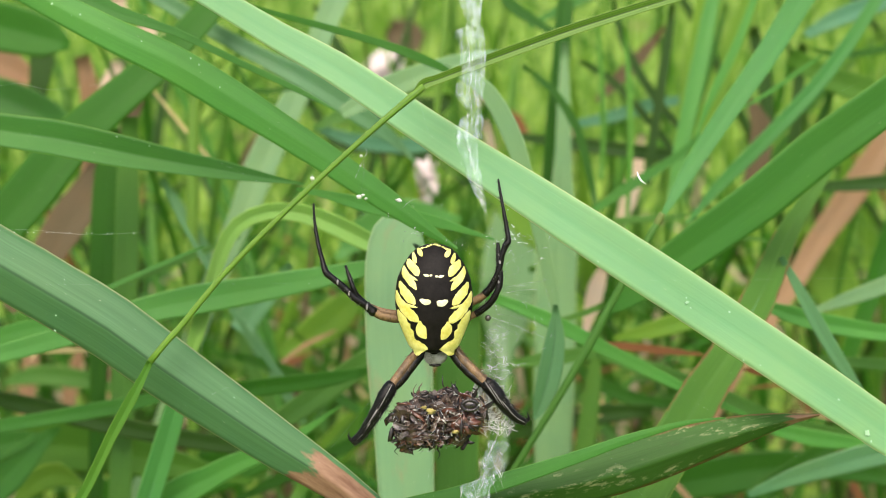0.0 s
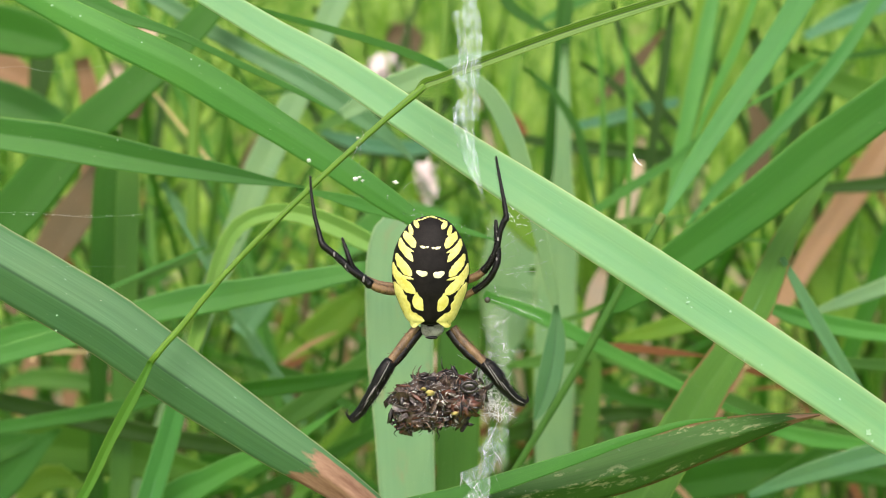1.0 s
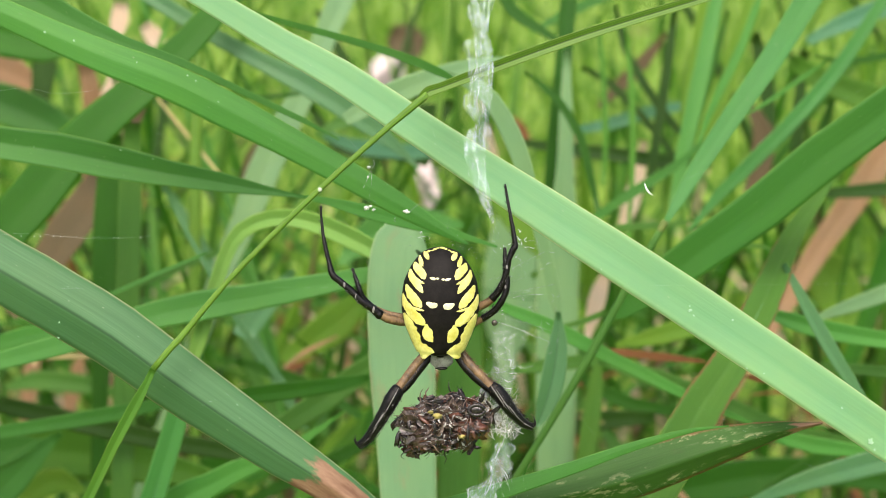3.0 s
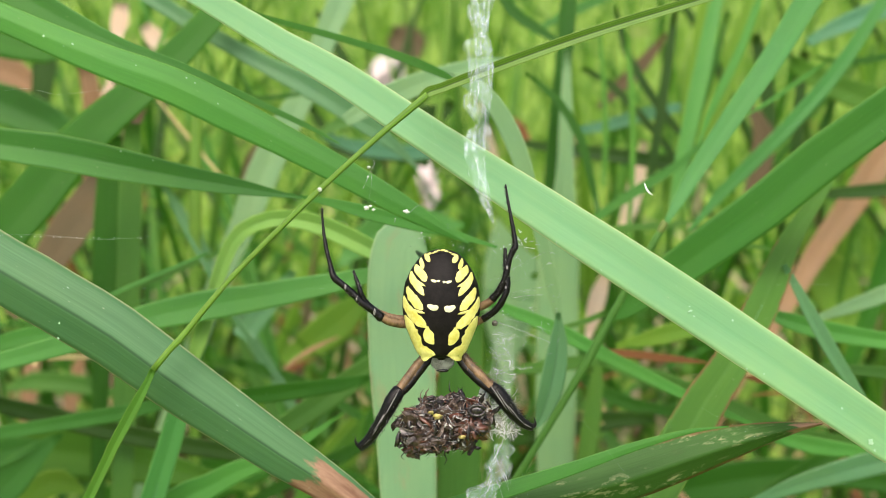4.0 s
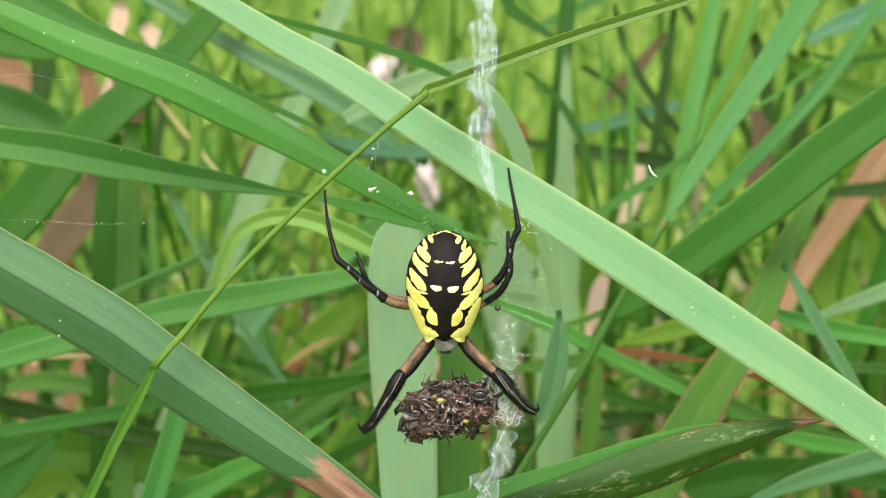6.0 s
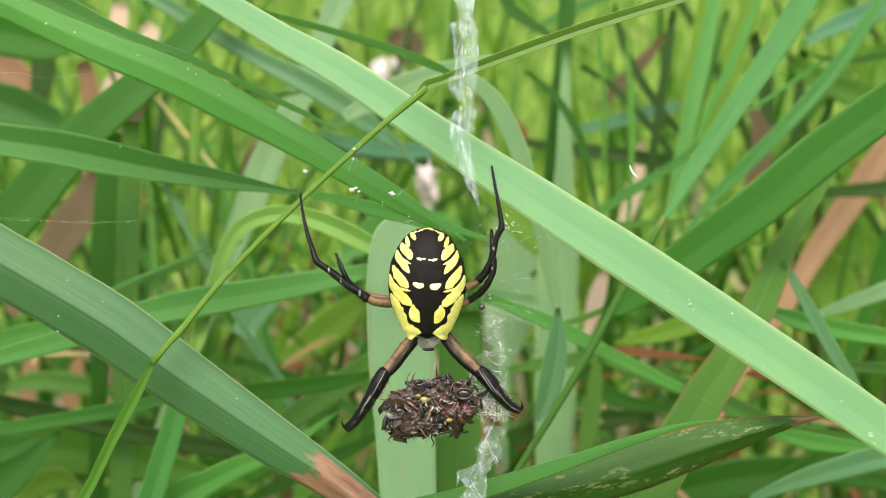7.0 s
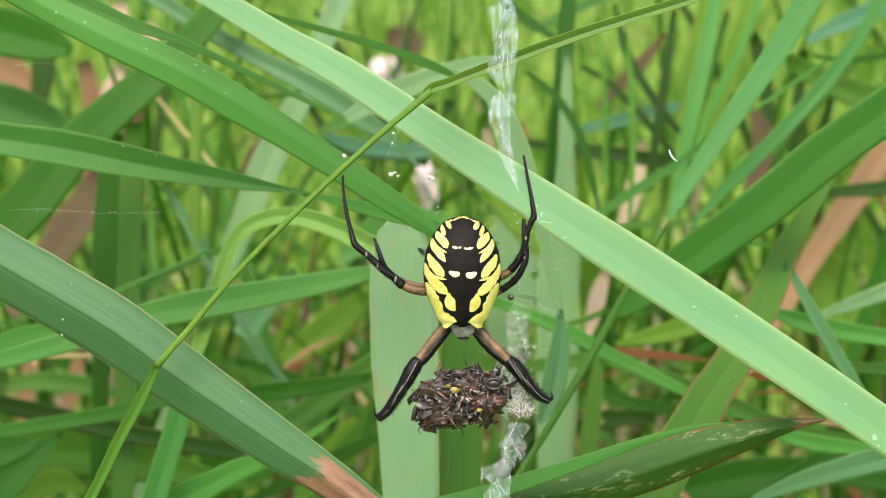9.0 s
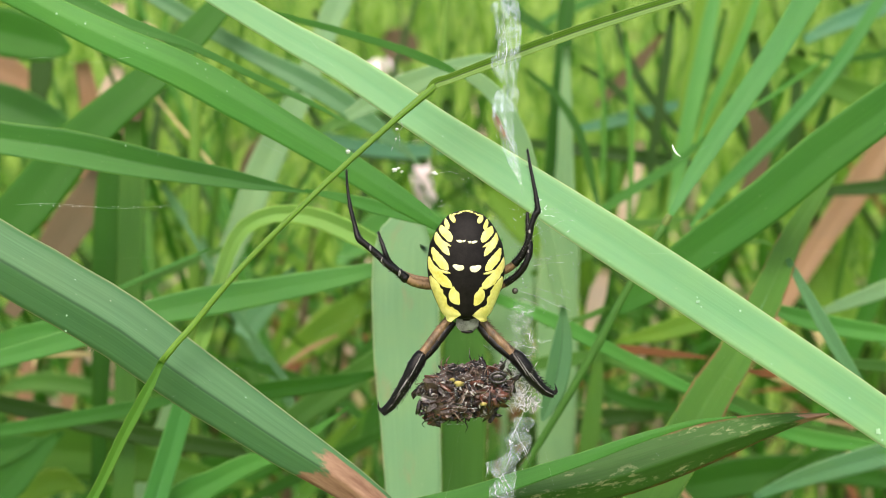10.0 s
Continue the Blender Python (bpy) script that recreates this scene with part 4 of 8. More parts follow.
grass_blade("c2", "russet", [(-0.0675, 0.5146, 0.2539, 0.00348), (-0.0641, 0.5092, 0.2373, 0.00836), (-0.0599, 0.5039, 0.2208, 0.00627), (-0.0571, 0.4996, 0.2075, 0.00209)],
            "dry brown leaf")
grass_blade("b2", "mid2", [(0.0183, 0.1225, 0.3739, 0.00158), (0.0278, 0.1230, 0.3754, 0.00379), (0.0404, 0.1235, 0.3769, 0.00379), (0.0499, 0.1239, 0.3781, 0.00126)],
            "green grass blade")
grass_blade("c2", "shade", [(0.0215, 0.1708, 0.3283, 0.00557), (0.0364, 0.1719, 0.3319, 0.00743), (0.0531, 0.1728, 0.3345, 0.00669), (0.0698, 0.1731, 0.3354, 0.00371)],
            "dark grass blade with shade in its colour")
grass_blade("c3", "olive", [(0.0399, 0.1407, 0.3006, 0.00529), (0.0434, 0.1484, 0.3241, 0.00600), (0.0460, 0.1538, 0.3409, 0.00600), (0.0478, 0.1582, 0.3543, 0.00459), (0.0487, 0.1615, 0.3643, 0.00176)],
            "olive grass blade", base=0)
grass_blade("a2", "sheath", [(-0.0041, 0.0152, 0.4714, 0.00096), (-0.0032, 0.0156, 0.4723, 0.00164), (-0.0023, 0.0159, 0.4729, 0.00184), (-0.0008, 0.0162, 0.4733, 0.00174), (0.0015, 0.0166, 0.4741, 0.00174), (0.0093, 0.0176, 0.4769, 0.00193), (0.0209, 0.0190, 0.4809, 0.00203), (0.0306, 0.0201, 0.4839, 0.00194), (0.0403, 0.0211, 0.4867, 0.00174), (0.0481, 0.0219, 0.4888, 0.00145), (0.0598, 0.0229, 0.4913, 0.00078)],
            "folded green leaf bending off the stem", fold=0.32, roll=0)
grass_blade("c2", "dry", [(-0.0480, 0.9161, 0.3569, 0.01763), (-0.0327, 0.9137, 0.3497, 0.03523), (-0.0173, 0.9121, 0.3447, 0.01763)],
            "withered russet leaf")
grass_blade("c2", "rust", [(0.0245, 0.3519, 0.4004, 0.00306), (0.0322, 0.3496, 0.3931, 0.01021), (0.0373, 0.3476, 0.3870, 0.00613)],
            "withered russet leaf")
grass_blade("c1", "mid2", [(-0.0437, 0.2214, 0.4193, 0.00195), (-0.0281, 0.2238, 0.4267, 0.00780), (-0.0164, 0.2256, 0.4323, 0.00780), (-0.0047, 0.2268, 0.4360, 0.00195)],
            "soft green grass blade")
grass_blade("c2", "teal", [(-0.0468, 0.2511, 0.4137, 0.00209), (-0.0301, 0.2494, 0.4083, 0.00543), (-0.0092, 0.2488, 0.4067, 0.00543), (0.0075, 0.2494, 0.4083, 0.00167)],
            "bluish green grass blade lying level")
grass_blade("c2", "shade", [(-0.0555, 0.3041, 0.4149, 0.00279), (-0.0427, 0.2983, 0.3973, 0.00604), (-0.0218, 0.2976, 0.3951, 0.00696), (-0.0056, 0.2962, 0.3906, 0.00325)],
            "dark grass blade with shade in its colour")
grass_blade("c2", "grass", [(0.0290, 0.1874, 0.3795, 0.00186), (0.0401, 0.1886, 0.3831, 0.00446), (0.0513, 0.1903, 0.3884, 0.00446), (0.0605, 0.1926, 0.3954, 0.00149)],
            "green grass blade")
grass_blade("c1", "fresh", [(-0.0393, 0.2454, 0.3638, 0.00214), (-0.0308, 0.2480, 0.3719, 0.01068), (-0.0179, 0.2500, 0.3780, 0.01495), (-0.0051, 0.2503, 0.3790, 0.01068), (0.0077, 0.2500, 0.3780, 0.00171)],
            "soft green grass blade lying level")
grass_blade("c1", "lime", [(-0.0659, 0.2711, 0.3134, 0.00464), (-0.0520, 0.2739, 0.3222, 0.01393), (-0.0404, 0.2768, 0.3310, 0.01393), (-0.0311, 0.2797, 0.3399, 0.00464)],
            "soft yellow-green grass blade")
grass_blade("c3", "lime", [(0.0176, 0.2933, 0.3818, 0.00371), (0.0269, 0.2912, 0.3752, 0.01393), (0.0409, 0.2869, 0.3619, 0.01625), (0.0525, 0.2826, 0.3487, 0.00464)],
            "soft yellow-green grass blade")
grass_blade("c3", "stalk", [(0.0602, 0.2121, 0.4555, 0.00111), (0.0617, 0.2075, 0.4414, 0.00186), (0.0624, 0.2023, 0.4255, 0.00204), (0.0620, 0.1966, 0.4078, 0.00186), (0.0609, 0.1914, 0.3919, 0.00111)],
            "thin upright green stem")
grass_blade("c3", "stalk", [(0.0547, 0.2441, 0.4570, 0.00100), (0.0567, 0.2373, 0.4361, 0.00180), (0.0575, 0.2312, 0.4171, 0.00200), (0.0567, 0.2256, 0.4000, 0.00160)],
            "thin upright green stem")
grass_blade("c3", "dusky", [(0.1034, 0.2549, 0.4576, 0.00123), (0.0983, 0.2492, 0.4401, 0.00245), (0.0927, 0.2435, 0.4227, 0.00286), (0.0880, 0.2378, 0.4052, 0.00204)],
            "thin dark grass blade")
grass_blade("c1", "dusky", [(-0.0676, 0.2087, 0.4449, 0.00111), (-0.0646, 0.2069, 0.4396, 0.00149), (-0.0620, 0.2055, 0.4352, 0.00149), (-0.0490, 0.2059, 0.4364, 0.00149), (-0.0416, 0.2064, 0.4378, 0.00074)],
            "thin bent dark stalk")
grass_blade("c0", "stalk", [(-0.0944, 0.2346, 0.4601, 0.00117), (-0.0973, 0.2310, 0.4490, 0.00195), (-0.1061, 0.2262, 0.4341, 0.00234), (-0.1139, 0.2202, 0.4156, 0.00234), (-0.1178, 0.2159, 0.4026, 0.00156)],
            "thin slanting green stem")
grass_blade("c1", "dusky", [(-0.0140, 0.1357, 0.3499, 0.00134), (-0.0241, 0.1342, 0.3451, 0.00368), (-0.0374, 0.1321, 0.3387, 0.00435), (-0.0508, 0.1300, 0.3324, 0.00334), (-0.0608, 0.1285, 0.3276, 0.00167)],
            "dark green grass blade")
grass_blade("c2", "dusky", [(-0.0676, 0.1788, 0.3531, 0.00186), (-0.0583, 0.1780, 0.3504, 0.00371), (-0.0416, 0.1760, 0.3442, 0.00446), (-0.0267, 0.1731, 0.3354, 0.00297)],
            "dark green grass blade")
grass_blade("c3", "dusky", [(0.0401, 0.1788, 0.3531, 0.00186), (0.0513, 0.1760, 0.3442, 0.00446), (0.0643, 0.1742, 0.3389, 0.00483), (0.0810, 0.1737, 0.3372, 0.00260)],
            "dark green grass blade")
grass_blade("c3", "straw", [(0.0438, 0.1731, 0.3354, 0.00149), (0.0485, 0.1737, 0.3372, 0.00297), (0.0540, 0.1739, 0.3379, 0.00149)],
            "dry straw-coloured leaf scrap")
grass_blade("c4", "straw", [(0.1121, 0.1342, 0.3451, 0.00100), (0.1180, 0.1337, 0.3435, 0.00234), (0.1238, 0.1332, 0.3422, 0.00100)],
            "dry straw-coloured leaf scrap")
grass_blade("b4", "rust", [(0.0747, 0.0854, 0.3890, 0.00070), (0.0781, 0.0852, 0.3885, 0.00195), (0.0819, 0.0849, 0.3877, 0.00070)],
            "rusty leaf scrap")
grass_blade("c1", "grass", [(-0.1484, 0.1427, 0.3388, 0.00687), (-0.1347, 0.1427, 0.3388, 0.01374), (-0.1175, 0.1427, 0.3388, 0.01649), (-0.1003, 0.1420, 0.3369, 0.01374), (-0.0797, 0.1407, 0.3329, 0.00859), (-0.0574, 0.1391, 0.3280, 0.00172)],
            "broad dark green grass blade")
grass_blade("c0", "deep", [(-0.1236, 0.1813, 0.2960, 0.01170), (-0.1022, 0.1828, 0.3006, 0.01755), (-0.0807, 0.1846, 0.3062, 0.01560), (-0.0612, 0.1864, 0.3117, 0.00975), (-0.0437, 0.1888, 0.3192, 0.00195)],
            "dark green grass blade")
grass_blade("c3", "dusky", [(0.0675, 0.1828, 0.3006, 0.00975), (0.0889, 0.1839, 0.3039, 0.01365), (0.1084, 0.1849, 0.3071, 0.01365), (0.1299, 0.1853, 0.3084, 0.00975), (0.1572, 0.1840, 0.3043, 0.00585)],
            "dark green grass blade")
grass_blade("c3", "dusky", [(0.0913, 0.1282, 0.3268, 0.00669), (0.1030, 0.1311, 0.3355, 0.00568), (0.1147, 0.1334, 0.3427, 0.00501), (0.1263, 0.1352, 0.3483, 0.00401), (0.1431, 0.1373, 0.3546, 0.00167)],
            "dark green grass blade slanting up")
grass_blade("c0", "russet", [(-0.2006, 0.3668, 0.2843, 0.00167), (-0.2017, 0.3633, 0.2737, 0.00724), (-0.2033, 0.3599, 0.2631, 0.00836), (-0.2045, 0.3564, 0.2525, 0.00724), (-0.2061, 0.3513, 0.2366, 0.00223)],
            "dry brown leaf")
grass_blade("c0", "russet", [(-0.1766, 0.3659, 0.2816, 0.00167), (-0.1794, 0.3625, 0.2710, 0.00613), (-0.1822, 0.3590, 0.2604, 0.00836), (-0.1838, 0.3556, 0.2498, 0.00613), (-0.1855, 0.3513, 0.2366, 0.00223)],
            "dry brown leaf")
grass_blade("c4", "lime", [(0.1535, 0.3052, 0.3536, 0.00483), (0.1632, 0.3015, 0.3422, 0.01931), (0.1704, 0.2970, 0.3284, 0.01931), (0.1728, 0.2925, 0.3146, 0.00483)],
            "soft yellow-green grass blade")
grass_blade("c0", "mid2", [(-0.1797, 0.2675, 0.3023, 0.00232), (-0.1681, 0.2686, 0.3056, 0.00789), (-0.1472, 0.2681, 0.3041, 0.00789), (-0.1332, 0.2668, 0.3001, 0.00232)],
            "soft yellow-green grass blade")
grass_blade("c2", "dusky", [(-0.0267, 0.1696, 0.3248, 0.00186), (-0.0230, 0.1731, 0.3354, 0.00483), (-0.0175, 0.1760, 0.3442, 0.00371)],
            "dark green grass blade")
grass_blade("c1", "lime", [(-0.0521, 0.2197, 0.2846, 0.00214), (-0.0436, 0.2223, 0.2927, 0.01068), (-0.0329, 0.2256, 0.3028, 0.01281), (-0.0265, 0.2289, 0.3130, 0.00427)],
            "soft yellow-green grass blade")
grass_blade("c3", "shade", [(0.0639, 0.2656, 0.4584, 0.00125), (0.0671, 0.2611, 0.4445, 0.00292), (0.0744, 0.2566, 0.4306, 0.00334), (0.0848, 0.2521, 0.4167, 0.00292), (0.0953, 0.2488, 0.4067, 0.00084)],
            "dark slanting grass blade")
grass_blade("c3", "dry", [(0.0919, 0.3127, 0.4414, 0.00186), (0.0826, 0.3091, 0.4304, 0.00557), (0.0734, 0.3062, 0.4215, 0.00557), (0.0641, 0.3034, 0.4127, 0.00232)],
            "withered brown leaf")
grass_blade("c3", "dry", [(0.1194, 0.2843, 0.4188, 0.00223), (0.1261, 0.2809, 0.4082, 0.00802), (0.1250, 0.2760, 0.3934, 0.00891), (0.1194, 0.2726, 0.3828, 0.00312)],
            "withered brown leaf")
grass_blade("c4", "dusky", [(0.1279, 0.2298, 0.4453, 0.00117), (0.1396, 0.2292, 0.4434, 0.00234), (0.1529, 0.2298, 0.4453, 0.00273), (0.1708, 0.2310, 0.4490, 0.00234)],
            "thin dark grass blade")
grass_blade("c4", "dusky", [(0.1519, 0.2758, 0.4249, 0.00218), (0.1475, 0.2717, 0.4124, 0.00393), (0.1431, 0.2670, 0.3979, 0.00436), (0.1399, 0.2623, 0.3834, 0.00218)],
            "dark grass blade")
grass_blade("c2", "lush", [(0.0333, 0.2724, 0.4470, 0.00171), (0.0440, 0.2744, 0.4531, 0.00342), (0.0589, 0.2764, 0.4592, 0.00384), (0.0782, 0.2790, 0.4674, 0.00256)],
            "green grass blade")
grass_blade("c2", "shade", [(-0.0499, 0.2953, 0.4527, 0.00178), (-0.0410, 0.2905, 0.4379, 0.00401), (-0.0321, 0.2850, 0.4209, 0.00401), (-0.0276, 0.2802, 0.4061, 0.00178)],
            "dark slanting grass blade")
grass_blade("c1", "dry", [(-0.0706, 0.3005, 0.4039, 0.00186), (-0.0764, 0.2976, 0.3951, 0.00604), (-0.0799, 0.2955, 0.3884, 0.00511), (-0.0833, 0.2933, 0.3818, 0.00139)],
            "withered brown leaf")
grass_blade("c2", "shade", [(0.0034, 0.2645, 0.4227, 0.00299), (-0.0009, 0.2632, 0.4186, 0.00726), (-0.0137, 0.2625, 0.4166, 0.00854), (-0.0265, 0.2622, 0.4156, 0.00214)],
            "dark grass blade with shade in its colour")
grass_blade("c3", "fresh", [(0.0940, 0.2190, 0.4767, 0.00371), (0.0895, 0.2150, 0.4643, 0.00446), (0.0862, 0.2098, 0.4484, 0.00557), (0.0825, 0.2046, 0.4325, 0.00557), (0.0784, 0.1989, 0.4149, 0.00483), (0.0754, 0.1937, 0.3990, 0.00260)],
            "soft green grass blade")
grass_blade("c3", "mid", [(0.0949, 0.1760, 0.4738, 0.00134), (0.0923, 0.1739, 0.4675, 0.00217), (0.0879, 0.1703, 0.4564, 0.00267), (0.0829, 0.1672, 0.4468, 0.00267), (0.0787, 0.1644, 0.4381, 0.00201), (0.0754, 0.1615, 0.4293, 0.00067)],
            "slender green grass blade")
grass_blade("c0", "russet", [(-0.1197, 0.1997, 0.3525, 0.00097), (-0.1193, 0.1949, 0.3377, 0.00156), (-0.1191, 0.1912, 0.3266, 0.00136), (-0.1193, 0.1876, 0.3154, 0.00058)],
            "thin dry stalk")
grass_blade("b0", "lush", [(-0.1262, 0.1017, 0.3422, 0.00919), (-0.1170, 0.1043, 0.3502, 0.01011), (-0.1094, 0.1067, 0.3575, 0.00613), (-0.1033, 0.1081, 0.3619, 0.00123)],
            "dark green leaf in the undergrowth")
grass_blade("b0", "lush", [(-0.1262, 0.1057, 0.3546, 0.00766), (-0.1186, 0.1067, 0.3575, 0.00797), (-0.1125, 0.1071, 0.3590, 0.00460), (-0.1086, 0.1076, 0.3604, 0.00077)],
            "green leaf in the undergrowth")
grass_blade("c1", "mid2", [(-0.0760, 0.2301, 0.3491, 0.00209), (-0.0719, 0.2249, 0.3332, 0.00460), (-0.0656, 0.2211, 0.3213, 0.00543), (-0.0593, 0.2172, 0.3094, 0.00292)],
            "soft green grass blade")
grass_blade("c1", "dusky", [(-0.0458, 0.2081, 0.3139, 0.00163), (-0.0355, 0.2126, 0.3275, 0.00409), (-0.0264, 0.2170, 0.3411, 0.00490), (-0.0172, 0.2208, 0.3527, 0.00204)],
            "dark grass blade")
grass_blade("c0", "lime", [(-0.1267, 0.1300, 0.3258, 0.00269), (-0.1200, 0.1321, 0.3323, 0.00739), (-0.1133, 0.1328, 0.3342, 0.00706), (-0.1065, 0.1317, 0.3311, 0.00168)],
            "yellow-green leaf in the undergrowth")
grass_blade("c1", "grass", [(-0.0503, 0.1728, 0.3020, 0.00266), (-0.0426, 0.1757, 0.3111, 0.00647), (-0.0331, 0.1786, 0.3201, 0.00761), (-0.0255, 0.1816, 0.3292, 0.00571), (-0.0198, 0.1845, 0.3382, 0.00152)],
            "green leaf in the undergrowth")
grass_blade("c3", "straw", [(0.0930, 0.1781, 0.3509, 0.00056), (0.1051, 0.1772, 0.3481, 0.00130), (0.1190, 0.1758, 0.3439, 0.00056)],
            "thin dry stalk")
grass_blade("c4", "rust", [(0.1014, 0.1754, 0.3425, 0.00056), (0.1162, 0.1757, 0.3435, 0.00149), (0.1348, 0.1751, 0.3418, 0.00056)],
            "thin rusty stalk")
grass_blade("c4", "blush", [(0.1172, 0.1730, 0.3350, 0.00056), (0.1292, 0.1723, 0.3329, 0.00149), (0.1452, 0.1712, 0.3297, 0.00093)],
            "thin dry stalk")
grass_blade("c2", "straw", [(0.0392, 0.1739, 0.3379, 0.00056), (0.0485, 0.1730, 0.3350, 0.00167), (0.0572, 0.1717, 0.3312, 0.00056)],
            "dry leaf scrap")
grass_blade("c3", "blush", [(0.0643, 0.1689, 0.3227, 0.00056), (0.0791, 0.1650, 0.3107, 0.00186), (0.0847, 0.1627, 0.3036, 0.00149)],
            "dry stalk")
grass_blade("c1", "blush", [(-0.0527, 0.1779, 0.3504, 0.00056), (-0.0444, 0.1798, 0.3562, 0.00167), (-0.0342, 0.1813, 0.3608, 0.00056)],
            "thin dry stalk")
grass_blade("c0", "straw", [(-0.1344, 0.1783, 0.3516, 0.00074), (-0.1300, 0.1811, 0.3601, 0.00167), (-0.1278, 0.1834, 0.3672, 0.00056)],
            "dry pale leaf")
grass_blade("c2", "pale2", [(0.0393, 0.3707, 0.3610, 0.00539), (0.0353, 0.3648, 0.3431, 0.02154), (0.0326, 0.3565, 0.3175, 0.02693), (0.0312, 0.3499, 0.2970, 0.02154), (0.0307, 0.3440, 0.2791, 0.00646), (0.0302, 0.3349, 0.2509, 0.00269), (0.0302, 0.3232, 0.2150, 0.00215)],
            "soft green grass blade far behind the web", base=1)
grass_blade("a0", "grass", [(-0.0665, -0.0111, 0.3965, 0.00179), (-0.0597, -0.0070, 0.4083, 0.00180), (-0.0558, -0.0043, 0.4161, 0.00191), (-0.0521, -0.0020, 0.4227, 0.00191), (-0.0503, -0.0008, 0.4260, 0.00125), (-0.0492, 0.0000, 0.4282, 0.00115)],
            "slender flat green leaf below the joint of the stem", base=0, fold=0.3)
grass_stem("a0", [(-0.0492, 0.0000, 0.4282, 0.00115), (-0.0466, 0.0011, 0.4312, 0.00106), (-0.0454, 0.0016, 0.4324, 0.00115), (-0.0437, 0.0024, 0.4342, 0.00106), (-0.0370, 0.0051, 0.4419, 0.00096), (-0.0274, 0.0084, 0.4512, 0.00096), (-0.0177, 0.0114, 0.4600, 0.00096), (-0.0092, 0.0139, 0.4672, 0.00106), (-0.0044, 0.0152, 0.4710, 0.00126), (-0.0027, 0.0157, 0.4724, 0.00116)],
           "slender kinked green grass stem crossing before the blades", [0])
grass_stem("b2", [(0.0092, 0.0406, 0.3743, 0.00122), (0.0141, 0.0429, 0.3814, 0.00134), (0.0202, 0.0459, 0.3905, 0.00158), (0.0263, 0.0490, 0.4000, 0.00170), (0.0324, 0.0522, 0.4099, 0.00195), (0.0366, 0.0547, 0.4175, 0.00170), (0.0433, 0.0583, 0.4286, 0.00158), (0.0472, 0.0604, 0.4351, 0.00158)],
           "green grass stem with a pale node", [7], base=0, kind='mid2')
grass_stem("c1", [(-0.0815, 0.1576, 0.2877, 0.00371), (-0.0815, 0.1719, 0.3319, 0.00371), (-0.0815, 0.1869, 0.3778, 0.00409), (-0.0813, 0.1983, 0.4131, 0.00409), (-0.0806, 0.2069, 0.4396, 0.00371), (-0.0802, 0.2121, 0.4555, 0.00297)],
           "upright green stem", [], base=0)
grass_stem("c2", [(0.0033, 0.2701, 0.4723, 0.00292), (0.0017, 0.2624, 0.4485, 0.00292), (-0.0008, 0.2553, 0.4266, 0.00251), (-0.0029, 0.2469, 0.4008, 0.00251)],
           "thin stem", [])
grass_blade("b0", "fresh", [(-0.0534, 0.0710, 0.4257, 0.00051), (-0.0618, 0.0699, 0.4223, 0.00089), (-0.0695, 0.0688, 0.4191, 0.00102), (-0.0758, 0.0680, 0.4164, 0.00115), (-0.0809, 0.0672, 0.4141, 0.00115)],
            "thin straight green leaf crossing behind")
grass_blade("b1", "grey", [(-0.0711, 0.1132, 0.4263, 0.00044), (-0.0664, 0.1107, 0.4185, 0.00117), (-0.0605, 0.1075, 0.4088, 0.00146), (-0.0540, 0.1040, 0.3979, 0.00161), (-0.0466, 0.1008, 0.3879, 0.00175), (-0.0386, 0.0974, 0.3776, 0.00190)],
            "narrow bluish green leaf slanting down behind")


# ------------------------------------------------------------------ specks on the broad leaf, blossoms behind
def speck(key, owner, at, size, seed):
    """A dried white fleck stuck to a leaf."""
    verts, faces = [], []
    for i in range(7):
        a = math.pi * i / 6
        for j in range(16):
            b = 2 * math.pi * j / 16
            k = 0.85 * (1 + 0.95 * noise.noise((math.cos(b) * 1.5 + seed * 4, math.sin(b) * 1.5, 0.4 * a)))
            verts.append((math.sin(a) * math.cos(b) * size[0] * k, math.cos(a) * 0.000008, math.sin(a) * math.sin(b) * size[1] * k))
    for i in range(6):
        faces += [(i * 16 + j, (i + 1) * 16 + j, (i + 1) * 16 + (j + 1) % 16, i * 16 + (j + 1) % 16) for j in range(16)]
    me = mesh("speck", verts, faces)
    me.transform(Matrix.Translation(Vector(at) - PLANT[key].location) @ pose(0, 0, 0, -18, seed * 37 % 60))
    part("white_speck", me, DUST, owner, "dried white fleck on the leaf")


speck("a4", BROAD, (0.0440, 0.0119, 0.4343), (0.00042, 0.00024), 0)
speck("a4", BROAD, (0.0445, 0.0116, 0.4335), (0.00024, 0.00012), 1)
speck("a4", BROAD, (0.0513, 0.0110, 0.4329), (0.00030, 0.00018), 2)
speck("a4", BROAD, (0.0539, 0.0082, 0.4247), (0.00042, 0.00018), 3)
speck("a4", BROAD, (0.0530, 0.0085, 0.4253), (0.00018, 0.00012), 4)
speck("a4", BROAD, (0.0568, 0.0078, 0.4240), (0.00018, 0.00012), 5)
speck("a4", BROAD, (0.0753, 0.0032, 0.4130), (0.00064, 0.00056), 6)
speck("a4", BROAD, (0.0704, 0.0053, 0.4185), (0.00018, 0.00024), 7)
speck("a4", BROAD, (0.0282, 0.0150, 0.4410), (0.00018, 0.00012), 8)
speck("a4", BROAD, (-0.0014, 0.0234, 0.4619), (0.00012, 0.00012), 9)
speck("a4", BROAD, (0.0760, 0.0027, 0.4116), (0.00030, 0.00024), 10)
speck("a4", BROAD, (0.0438, 0.0122, 0.4351), (0.00018, 0.00012), 11)
speck("a4", BROAD, (0.0122, 0.0186, 0.4496), (0.00012, 0.00012), 12)
